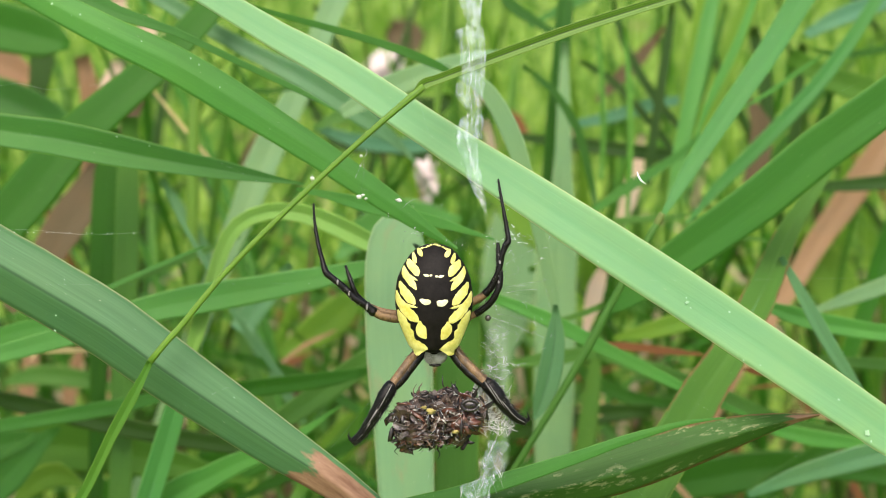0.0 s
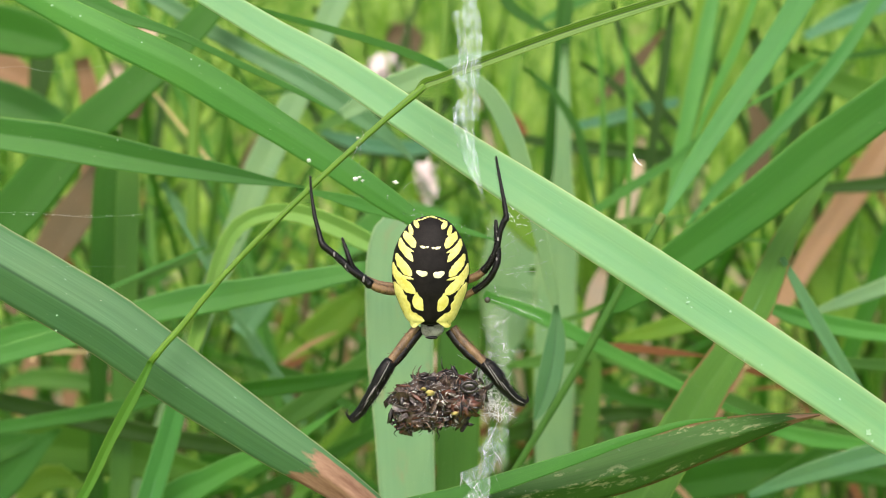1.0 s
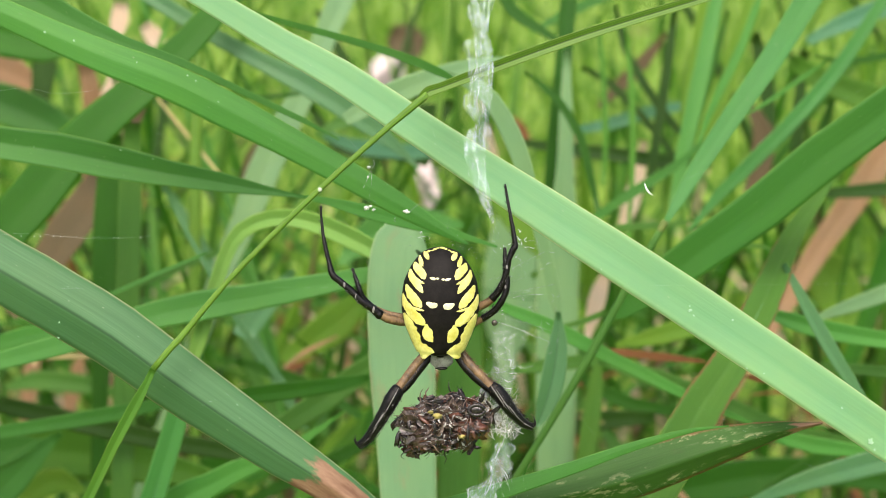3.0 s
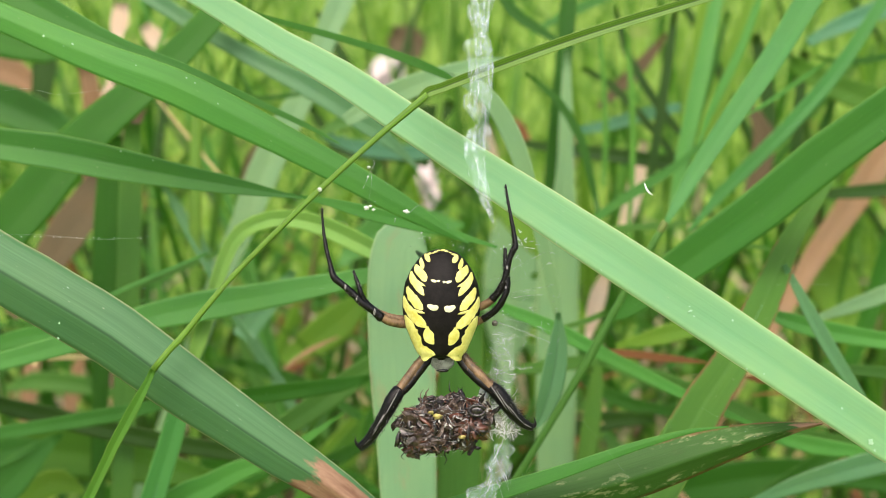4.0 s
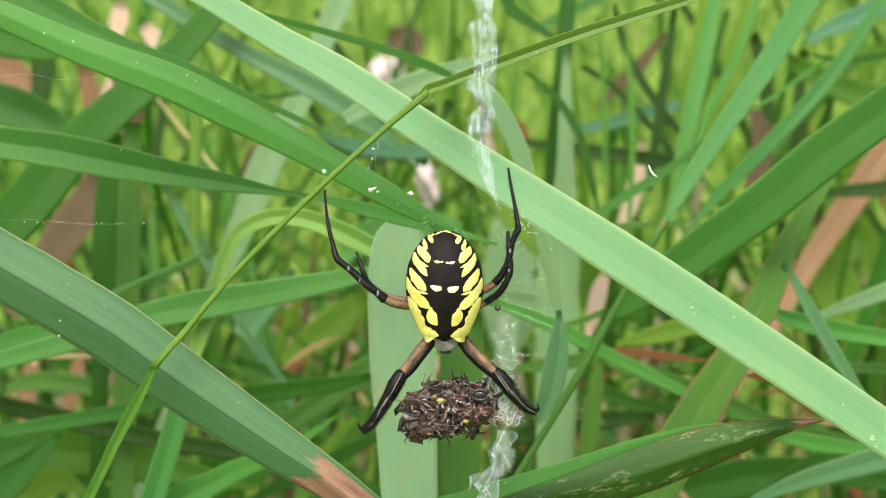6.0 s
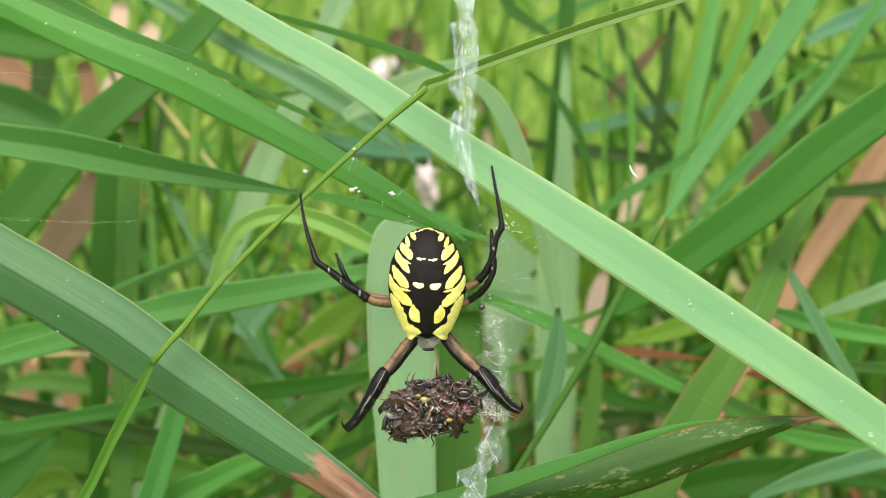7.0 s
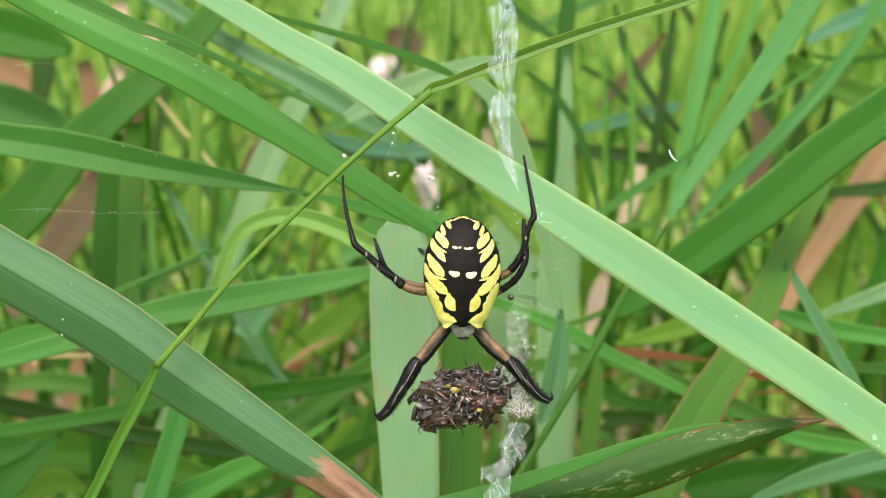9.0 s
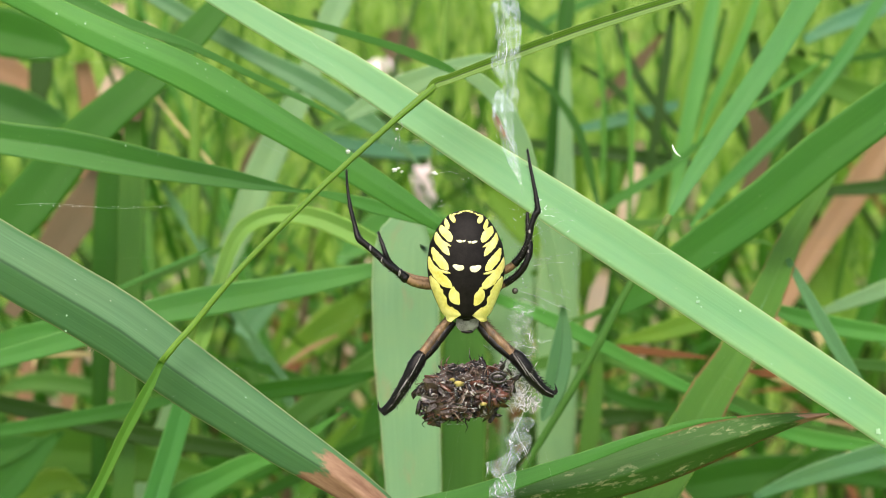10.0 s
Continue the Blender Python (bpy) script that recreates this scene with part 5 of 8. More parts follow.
speck("a0", UPPER, (-0.0744, 0.0374, 0.4793), (0.00021, 0.00021), 20)
speck("a0", UPPER, (-0.0707, 0.0370, 0.4775), (0.00011, 0.00006), 21)
speck("a0", UPPER, (-0.0691, 0.0374, 0.4778), (0.00020, 0.00017), 22)
speck("a0", UPPER, (-0.0482, 0.0370, 0.4716), (0.00018, 0.00012), 23)
speck("a0", UPPER, (-0.0466, 0.0367, 0.4706), (0.00017, 0.00014), 24)
speck("a0", UPPER, (-0.0424, 0.0360, 0.4668), (0.00017, 0.00010), 25)
speck("a0", UPPER, (-0.0576, 0.0372, 0.4739), (0.00015, 0.00011), 26)
speck("a0", FOLDED, (-0.0664, 0.0060, 0.4343), (0.00019, 0.00019), 27)
speck("a0", FOLDED, (-0.0667, 0.0056, 0.4316), (0.00021, 0.00017), 28)
speck("a0", FOLDED, (-0.0649, 0.0079, 0.4402), (0.00015, 0.00010), 29)
speck("a0", FOLDED, (-0.0527, 0.0052, 0.4320), (0.00010, 0.00005), 30)
speck("a0", FOLDED, (-0.0356, 0.0016, 0.4208), (0.00016, 0.00010), 31)
speck("b0", LEVEL, (-0.0640, 0.0455, 0.4556), (0.00015, 0.00014), 32)
speck("b0", LEVEL, (-0.0577, 0.0454, 0.4538), (0.00016, 0.00013), 33)
speck("b0", LEVEL, (-0.0803, 0.0432, 0.4568), (0.00013, 0.00007), 34)


def blossom(x, y, z, r, count, label, seed):
    """A small pale flower head of loose petals on a thin stalk."""
    rng = random.Random(seed)
    ob = thing("wild_flower", tube_mesh([(x, y, -0.01, 0.003), (x + 0.01, y + 0.01, z * 0.5, 0.003), (x, y + 0.004, z, 0.002)], 6, 0.03), LEAF["stalk"], label, "flower", "pale wild flowers")
    for i in range(count):
        v, f = [], []
        for side in (0.0004, -0.0004):
            for j in range(8):
                a = 2 * math.pi * j / 8
                v.append((math.cos(a) * r * 0.4 + r * 0.25, side + 0.15 * r * math.cos(a) ** 2, math.sin(a) * r * 0.33))
        f = [(0, j, j + 1) for j in range(1, 7)] + [(8, j + 9, j + 8) for j in range(1, 7)] + [(j, j + 8, (j + 1) % 8 + 8, (j + 1) % 8) for j in range(8)]
        me = mesh("petal", v, f)
        me.transform(Matrix.Translation((x + rng.uniform(-0.15, 0.15) * r, y - 0.003, z + rng.uniform(-0.4, 0.4) * r)) @ pose(0, 0, 0, rng.uniform(-20, 20), rng.uniform(0, 360), rng.uniform(-30, 30)))
        part("petal", me, PETAL, ob, "pinkish white petal")


PETAL = plain("petal_white", (0.62, 0.50, 0.50), (0.82, 0.74, 0.72), 300, 0.6)
blossom(-0.015, 0.685, 0.2937, 0.0184, 26, "small pinkish white wild flower on a thin stalk", 0)
blossom(-0.013, 0.681, 0.2818, 0.0142, 16, "small pinkish white wild flower on a thin stalk", 1)
blossom(-0.007, 0.677, 0.2691, 0.0100, 12, "small pinkish white wild flower on a thin stalk", 2)
blossom(-0.045, 0.805, 0.3375, 0.0186, 24, "small pinkish white wild flower on a thin stalk", 3)
blossom(-0.054, 0.806, 0.3401, 0.0121, 12, "small pinkish white wild flower on a thin stalk", 4)

# ------------------------------------------------------------------ the spider
U = 0.0000929   # one step of the body's grid, in metres; grid centre on the abdomen, x across, z up the body
PROFILE = ((100, 3), (98, 16), (92, 30), (81, 42), (65, 53), (40, 64.5), (10, 69), (-10, 68.5), (-35, 64), (-60, 54), (-78, 46), (-86, 41), (-91, 30), (-93, 6))


def half_width(z):
    zs = [p[0] for p in PROFILE][::-1]
    return float(np.interp(z, zs, [p[1] for p in PROFILE][::-1]))


def skin(x, z):
    """Depth of the abdomen's upper side at a grid place."""
    w = half_width(z)
    return -0.74 * w * math.sqrt(max(0.0, 1 - (x / w) ** 2)) if w > 0 else 0.0


def abdomen_mesh():
    zs = np.concatenate([np.linspace(100, 90, 7), np.linspace(86, -84, 36), np.linspace(-87, -96, 6)])
    n, verts, faces = 40, [], []
    for z in zs:
        w = half_width(z)
        for j in range(n):
            a = 2 * math.pi * j / n
            y = -math.sin(a) * w * (0.74 if math.sin(a) > 0 else 0.62)
            verts.append((math.cos(a) * w * U, y * U, z * U))
    for i in range(len(zs) - 1):
        faces += [(i * n + j, (i + 1) * n + j, (i + 1) * n + (j + 1) % n, i * n + (j + 1) % n) for j in range(n)]
    faces += [tuple(range(n)), tuple(range(len(verts) - 1, len(verts) - n - 1, -1))]
    return mesh("abdomen", verts, faces)


def patch_mesh(rows, seed):
    """A patch of coloured skin laid on the abdomen along a bent line. Rows: x, z, width on the grid."""
    path = smooth_path([(x, 0.0, z, w) for x, z, w in rows], 2.0)
    m, verts, faces = 9, [], []
    for i, row in enumerate(path):
        d = path[min(i + 1, len(path) - 1)] - path[max(i - 1, 0)]
        across = Vector((-d[2], d[0])).normalized()
        for j in range(m):
            s = -1 + 2 * j / (m - 1)
            w = max(row[3], 0.5) / 2 * (1 + 0.22 * noise.noise((i * 0.33, (3 if s > 0 else 8) + seed * 2.3, 0.5)))
            p = Vector((row[0], row[2])) + across * (w * s)
            p.y = max(p.y, -97.0)
            reach = half_width(max(p.y, -88.0))
            p.x = max(-0.985, min(0.985, p.x / reach)) * reach
            verts.append((p.x * U, (skin(p.x, max(p.y, -88.0)) - 0.9 * (1.02 - s ** 4) + 0.3) * U, p.y * U))
    for i in range(len(path) - 1):
        faces += [(i * m + j, i * m + j + 1, (i + 1) * m + j + 1, (i + 1) * m + j) for j in range(m - 1)]
    return mesh("mark", verts, faces)


def ellipsoid_mesh(c, r, n=14, m=10, rough=0.0, seed=0):
    verts, faces = [], []
    for i in range(m + 1):
        a = math.pi * i / m
        for j in range(n):
            b = 2 * math.pi * j / n
            v = Vector((math.sin(a) * math.cos(b), math.sin(a) * math.sin(b), math.cos(a)))
            k = 1 + rough * noise.noise(v * 2.1 + Vector((seed * 5.3, 0, 0)))
            verts.append(((c[0] + v.x * r[0] * k) * U, (c[1] + v.y * r[1] * k) * U, (c[2] + v.z * r[2] * k) * U))
    for i in range(m):
        faces += [(i * n + j, (i + 1) * n + j, (i + 1) * n + (j + 1) % n, i * n + (j + 1) % n) for j in range(n)]
    return mesh("lump", verts, faces)


def limb(rows, sides=10, seed=0, rough=0.05):
    """A tube in the body's grid. Rows: x, y, z, thickness."""
    return tube_mesh([tuple(v * U for v in r) for r in rows], sides, 3 * U, 1.0, rough, seed)


def bristles(rows, count, length, seed):
    """Short stiff hairs standing off a limb."""
    rng = random.Random(seed)
    path, made = smooth_path(rows, 4), []
    for i in range(count):
        k = rng.randrange(len(path) - 1)
        p, q = Vector(path[k, :3]), Vector(path[k + 1, :3])
        t = (q - p).normalized()
        out = Vector((rng.uniform(-1, 1), rng.uniform(-1, 0.3), rng.uniform(-1, 1))).cross(t).normalized()
        a = p + out * path[k, 3] * 0.45
        l = length * rng.uniform(0.6, 1.2)
        e = a + (out + t * 0.9).normalized() * l
        made.append(tube_mesh([tuple(v * U for v in (*a, 1.1)), tuple(v * U for v in (*((a + e) / 2), 0.8)), tuple(v * U for v in (*e, 0.25))], 3, 1.0))
    return joined("bristles", made)


SPIDER = thing("spider", abdomen_mesh(), BLACK, "black and yellow garden spider hanging head down in its web", "spider")

# yellow bands: rows of x, z and width from the outer margin inwards, mirrored on the other side
for side in (1, -1):
    def band(name, rows, material, label, seed):
        part(name, patch_mesh([(side * -x, z + side * 0.8, w) for x, z, w in rows], seed + side), material, SPIDER, label)

    band("yellow_band", [(28.5, 91, 3.31), (25.5, 85, 9.38), (22, 79, 7.73), (20.5, 76.5, 2.21)], YELLOW, "bright yellow band of the abdomen", 1)
    band("yellow_band", [(36.5, 84, 3.31), (35, 76, 8.28), (32.5, 69, 7.18), (30.5, 65.5, 2.21)], YELLOW, "bright yellow band of the abdomen", 4)
    band("yellow_band", [(45, 72, 4.42), (41.5, 64, 14.4), (33.3, 54, 16.6), (28.9, 46.5, 11), (26.7, 43, 2.21)], YELLOW, "bright yellow band of the abdomen", 7)
    band("yellow_band", [(53, 60, 3.31), (50.8, 49, 11.6), (43.2, 37, 14.4), (34.4, 25, 9.94), (30, 19, 2.21)], YELLOW, "bright yellow band of the abdomen", 10)
    band("yellow_band", [(46.4, 46, 2.5), (38.8, 41, 5), (32.2, 37, 4), (27.8, 35, 1)], YELLOW, "small yellow fork", 13)
    band("yellow_band", [(59.6, 33, 4.42), (54.7, 21, 13.8), (45.3, 8, 16.6), (36.6, -2, 12.7), (32.7, -6.5, 3.31)], YELLOW, "bright yellow band of the abdomen", 16)
    band("yellow_band", [(66.2, 17, 3.31), (61.8, 1, 12.7), (50.8, -14, 17.7), (38.8, -27, 18.2), (30, -34, 12.1), (26.1, -37.5, 2.21)], YELLOW, "bright yellow band of the abdomen", 19)
    band("yellow_band", [(48.6, -6, 2.5), (39.9, -9.5, 5), (33.3, -11, 4), (28.3, -12, 1)], YELLOW, "small yellow fork", 22)
    band("yellow_band", [(63.5, -17, 4), (57, -33, 18.5), (48.5, -53, 22), (40.5, -74, 22), (30, -83, 27), (20, -88.5, 26), (18, -90.5, 19)], YELLOW, "broad yellow flank patch", 25)
    band("yellow_band", [(23.5, -35, 3), (24, -44, 15), (21.5, -54, 19.5), (16.5, -62, 14), (13, -66.5, 3)], YELLOW, "drop-shaped yellow spot", 28)
    band("pale_spot", [(24.4, 1.5, 3), (20.4, 0, 9), (13.9, -3, 11.5), (8.27, -2, 10), (5.22, -1, 3)], CREAM, "pale yellow paired spot", 31)
    band("pale_dash", [(18.5, 45.5, 1), (14.5, 44, 5), (10.6, 43, 5), (8.4, 42.5, 2.5)], CREAM, "tiny cream dash", 34)
    band("pale_dash", [(7.83, 43.5, 1.5), (5.66, 43.5, 4), (3.48, 44, 3), (2.17, 44.5, 1)], CREAM, "tiny cream dash", 37)
    part("abdomen_lobe", limb([(side * 26, -10, -64, 14), (side * 27, -10, -77, 24), (side * 28.5, -8, -87, 19), (side * 30.5, -5, -94, 9), (side * 31, -4, -98, 2)], 14, side, 0.08), YELLOW, SPIDER, "yellow shoulder lobe")
rng = random.Random(17)
for i in range(11):
    a = -24 + 4.8 * i + rng.uniform(-1.2, 1.2)
    r = rng.uniform(2.0, 3.6)
    z = 96.5 - 0.014 * a * a + rng.uniform(-1.3, 1.0)
    part("yellow_bead", ellipsoid_mesh((a, skin(a, z) * 0.92, z), (r * 1.15, 2.8, r * 0.75), 8, 6, 0.5, i), YELLOW, SPIDER, "yellow bead along the front rim")
part("carapace", ellipsoid_mesh((2, 14, -99), (21, 14, 19), rough=0.14, seed=3), SILVER, SPIDER, "silvery grey hairy head shield")
part("eye_region", ellipsoid_mesh((2, 10, -116), (11, 6, 3.5), 12, 8, 0.2, 5), HUSKDARK, SPIDER, "dark front edge of the head")

LEG = {}


def spider_leg(key, thigh, rest, bands):
    """One leg, from body to foot: rows of x, depth, z and thickness on the grid; bands are places of pale hair, on
    lower legs of painted gloss too.
    """
    i = len(LEG)
    leg = LEG[key] = part("leg", limb([(a, b, c, w * (1.14 if key.startswith("lower") else 1.0)) for a, b, c, w in rest], 12, i, 0.10 if key.startswith("lower") else 0.2), LEGBLACK, SPIDER, "banded black leg of the spider")
    femur = part("femur", limb([(a, b, c, w * (0.86 if key.startswith("lower") else 1.0)) for a, b, c, w in thigh], 12, i + 9, 0.05), FEMUR, leg, "orange-brown upper leg")
    low = key.startswith("lower")
    if low:
        s = 1 if "right" in key else -1
        part("under_leg", limb([(a - s * k, b + 1, c - k * 0.75, w * 0.8) for (a, b, c, w), k in zip(thigh, (7, 7, 6.5, 3))], 10, i + 30, 0.1), LEGBLACK, leg, "black leg lying under the brown one")
    part("knee", ellipsoid_mesh((rest[0][0], rest[0][1], rest[0][2]), (rest[0][3] * 0.56,) * 3, 10, 8, 0.15, i), LEGBLACK, leg)
    for b, (x, z) in enumerate(bands):
        near = min(range(len(rest)), key=lambda k: (rest[k][0] - x) ** 2 + (rest[k][2] - z) ** 2)
        w = rest[near][3]
        if low:
            p, q = Vector(rest[near][:3]), Vector(rest[min(near + 1, len(rest) - 1)][:3])
            d = (q - p).normalized() * w * 0.55
            # pale streaks along the lower leg: hair, with its highlight put into the colour
            rows = [(x + d.x * t - 2 + b, p.y - w * 0.575, z + d.z * t, k) for t, k in ((-2.0, 0.4), (-0.8, 1.8), (0.6, 1.5), (1.9, 0.4))]
            part("pale_band", limb(rows, 6, b, 0.4), BAND, leg, "greyish streak of hair with gloss painted in")
        else:
            part("pale_band", ellipsoid_mesh((x - 1.0, rest[near][1] - w * 0.34, z + 1), (w * 0.2, w * 0.2, w * 0.42), 8, 6, 0.4, i * 5 + b), BAND, leg, "greyish hairy patch")
    part("bristles", bristles(rest, 260 if low else 130, 9.0 if low else 6.5, i), LEGBLACK, leg, "short stiff black hairs")
    part("bristles", bristles(rest[:4] if low else rest[:5], 60 if low else 20, 7.0 if low else 5.0, i + 40), BAND, leg, "grey hairs among the black ones")
    if low:
        part("bristles", bristles(thigh, 120, 7.0, i + 60), FEMUR, leg, "brown hairs of the upper leg")
    e, f = Vector(rest[-1][:3]), Vector(rest[-2][:3])
    if low:
        s = 1 if "right" in key else -1
        for h, l in ((0, 20), (1, 14)):
            part("claw", limb([(e.x - s * 2, e.y, e.z + 1 + h * 3, 6), (e.x + s * (6 - h), e.y - 2, e.z + 6 + h * 2, 4), (e.x + s * (7 + 3 * h) * (1 if s < 0 else 0.3), e.y - 3, e.z + l, 1.2)], 6, i), LEGBLACK, leg, "thin curved foot claw")


spider_leg("upper_left", [(-50, 18, -32, 16), (-70, 14, -33, 17), (-93, 8, -28, 16), (-108, 4, -20, 14)],
           [(-108, 4, -20, 16), (-122, 0, -8, 14), (-139, -3, 4, 13), (-155, -4, 20, 12.5), (-178, -6, 40, 11.5), (-190, -6, 51, 12), (-197, -2, 75, 8), (-204, 2, 103, 7), (-210, 8, 140, 5), (-212, 12, 173, 3.4)],
           ((-117, -12), (-148, 12), (-168, 32)))
spider_leg("upper_left_short", [(-60, 20, -26, 13), (-92, 16, -21, 13), (-118, 10, -10, 12)],
           [(-118, 10, -10, 12), (-136, 2, 8, 11), (-143, -2, 25, 8.5), (-150, 2, 45, 6.5), (-156, 8, 62, 4)],
           ((-139, 15),))
spider_leg("upper_right", [(50, 18, -10, 14), (72, 14, -2, 15), (86, 10, 6, 14), (92, 8, 12, 13)],
           [(92, 8, 12, 14), (103, 3, 26, 13), (113, -2, 48, 12), (120, -4, 80, 10.5), (128, -6, 100, 11.5), (131, -6, 106, 10), (126, -2, 140, 7), (119, 4, 180, 5.5), (114, 10, 214, 3.6)],
           ((108, 37), (117, 66)))
spider_leg("upper_right_short", [(50, 20, -40, 11), (66, 16, -30, 12), (76, 12, -24, 12)],
           [(76, 12, -24, 12), (95, 4, -10, 12), (109, -2, 10, 11.5), (117, -3, 36, 10.5), (114, 0, 68, 9), (113, 6, 101, 6)],
           ((102, 0), (115, 30)))
spider_leg("lower_left", [(-26, 16, -88, 19), (-46, 10, -112, 20), (-64, 4, -136, 20), (-78, 0, -155, 21)],
           [(-78, 0, -155, 23), (-88, -2, -172, 24), (-101, 0, -196, 21), (-116, 4, -220, 18), (-130, 8, -240, 15.5), (-145, 12, -254, 13)],
           ((-84, -170), (-97, -190), (-107, -202), (-112, -214), (-127, -236)))
spider_leg("lower_right", [(34, 16, -84, 18), (52, 10, -108, 20), (74, 4, -130, 20), (94, 0, -150, 21)],
           [(94, 0, -150, 23), (108, -2, -164, 24), (120, 0, -182, 21), (134, 4, -199, 18), (148, 8, -212, 14.5), (162, 12, -219, 11)],
           ((103, -162), (112, -170), (124, -184), (131, -196), (148, -212)))

# ------------------------------------------------------------------ the prey bundle
def shard(kind, rng):
    """One scrap of an eaten insect."""
    if kind == 0:      # leg piece
        l = rng.uniform(10, 26)
        return limb([(0, 0, 0, 2.3), (l * 0.3, rng.uniform(-2, 2), rng.uniform(0, 3), 2.4), (l * 0.65, rng.uniform(-3, 3), rng.uniform(-1, 3), 1.6), (l, rng.uniform(-4, 4), rng.uniform(-5, 2), 0.7)], 5, rng.random())
    if kind == 1:      # wing flake
        r, v = rng.uniform(6, 13), []
        for side in (0.5, -0.5):
            for j in range(9):
                a = 2 * math.pi * j / 9
                u = 1 + 0.45 * noise.noise((math.cos(a) * 1.7, math.sin(a) * 1.7, r))
                v.append((math.cos(a) * r * U * u, (side + 2.5 * math.cos(2 * a)) * U, math.sin(a) * r * 0.32 * u * U))
            v.append((0.0, side * U, 0.0))
        f = [(9, j, (j + 1) % 9) for j in range(9)] + [(19, (j + 1) % 9 + 10, j + 10) for j in range(9)] + [(j, j + 10, (j + 1) % 9 + 10, (j + 1) % 9) for j in range(9)]
        return mesh("flake", v, f, smooth=False)
    if kind == 2:      # curl of shell
        r, rows = rng.uniform(5, 11), []
        for j in range(7):
            a = -0.4 + 3.6 * j / 6
            rows.append((math.cos(a) * r, j * 0.4, math.sin(a) * r, 3.2))
        return limb(rows, 6, rng.random())
    return ellipsoid_mesh((0, 0, 0), (rng.uniform(9, 15), rng.uniform(3, 5), rng.uniform(2.5, 4.5)), 9, 7, 0.9, rng.uniform(0, 90))


SLANT = 0.16   # the bundle rises to one side


def lump_mesh(r, seed):
    n, m, verts, faces = 44, 30, [], []
    for i in range(m + 1):
        a = math.pi * i / m
        for j in range(n):
            b = 2 * math.pi * j / n
            v = Vector((math.sin(a) * math.cos(b), math.sin(a) * math.sin(b), math.cos(a)))
            k = 1 + 0.42 * noise.noise(v * 2.2 + Vector((seed, 0, 0))) + 0.20 * noise.noise(v * 6.1) + 0.14 * noise.noise(v * 14)
            sx = 1 - 0.14 * v.z * v.x
            verts.append((v.x * r[0] * k * sx * U, v.y * r[1] * k * U, (v.z * r[2] + SLANT * v.x * r[0]) * k * U))
    for i in range(m):
        faces += [(i * n + j, (i + 1) * n + j, (i + 1) * n + (j + 1) % n, i * n + (j + 1) % n) for j in range(n)]
    return mesh("lump", verts, faces, smooth=False)


PREY = thing("prey", lump_mesh((74, 34, 46), 4), HUSK, "brown crumpled bundle of insect remains wrapped in silk", "prey")
rng = random.Random(21)
SORTS = (0, 1, 3, 0, 0, 3, 2, 1)
KINDS = [(shard(SORTS[k % 8], rng), (HUSKDARK if SORTS[k % 8] == 3 and k % 3 else HUSKRED if SORTS[k % 8] == 3 else (HUSK, HUSKGREY if k % 2 else HUSKPALE, HUSKDARK, HUSKRED, HUSKDARK, HUSKDARK, HUSKPALE)[k % 7])) for k in range(40)]
NAMES = ("leg_scrap", "wing_flake", "shell_curl", "body_scrap")
for i in range(380):
    k = rng.randrange(40)
    a, b = rng.uniform(0, 2 * math.pi), math.acos(rng.uniform(-0.35, 1.0))
    v = Vector((math.sin(b) * math.cos(a), -math.cos(b), math.sin(b) * math.sin(a)))
    kk = 0.93 + 0.42 * noise.noise(v * 2.2 + Vector((4, 0, 0))) + rng.uniform(-0.14, 0.08)
    ob = part(NAMES[SORTS[k % 8]], KINDS[k][0], KINDS[k][1], PREY)
    ob.matrix_basis = (Matrix.Translation((v.x * 80 * kk * U, v.y * 40 * kk * U, (v.z * 52 + SLANT * v.x * 80) * kk * U))
                       @ pose(0, 0, 0, rng.uniform(-50, 50), rng.uniform(0, 360), rng.uniform(-40, 40)) @ Matrix.Diagonal((*([rng.uniform(0.55, 1.25)] * 3), 1)))
for x, z, r in ((-10, 20, 7), (-22, 27, 4), (32, -16, 5)):
    part("yellow_scrap", ellipsoid_mesh((x, -38, z), (r * 1.2, 4, r * 0.6), 10, 8, 1.0, x), HUSKYEL, PREY, "yellowish scrap of an insect body")
for x, z, r, turn in ((-64, 4, 20, 20), (-58, -14, 17, -35), (-40, 12, 15, 50), (-30, -30, 16, 10), (6, -38, 15, -20), (20, 34, 14, 60), (-6, -6, 13, 120)):   # larger wings and plates on the outside
    wing = shard(1, rng)
    wing.transform(pose(x * U, -37 * U, (z + SLANT * x) * U, rng.uniform(-25, 25), turn, rng.uniform(-25, 25)) @ Matrix.Diagonal((r / 14, 1.3, r / 11, 1)))
    part("wing", wing, HUSKGREY if x < -35 else HUSKPALE, PREY, "shiny folded insect wing")
for i in range(34):      # small pale chips that paint the bundle's glints
    a, b = rng.uniform(0, 2 * math.pi), math.acos(rng.uniform(0.1, 1.0))
    v = Vector((math.sin(b) * math.cos(a), -math.cos(b), math.sin(b) * math.sin(a)))
    chip = shard(1, rng)
    chip.transform(pose(v.x * 78 * U, v.y * 43 * U, (v.z * 50 + SLANT * v.x * 78) * U, rng.uniform(-40, 40), rng.uniform(0, 360), rng.uniform(-40, 40)) @ Matrix.Diagonal((0.42, 1.0, 0.42, 1)))
    part("glint_chip", chip, CHIP, PREY, "tiny pale wing chip standing in for a glint")
wound = []
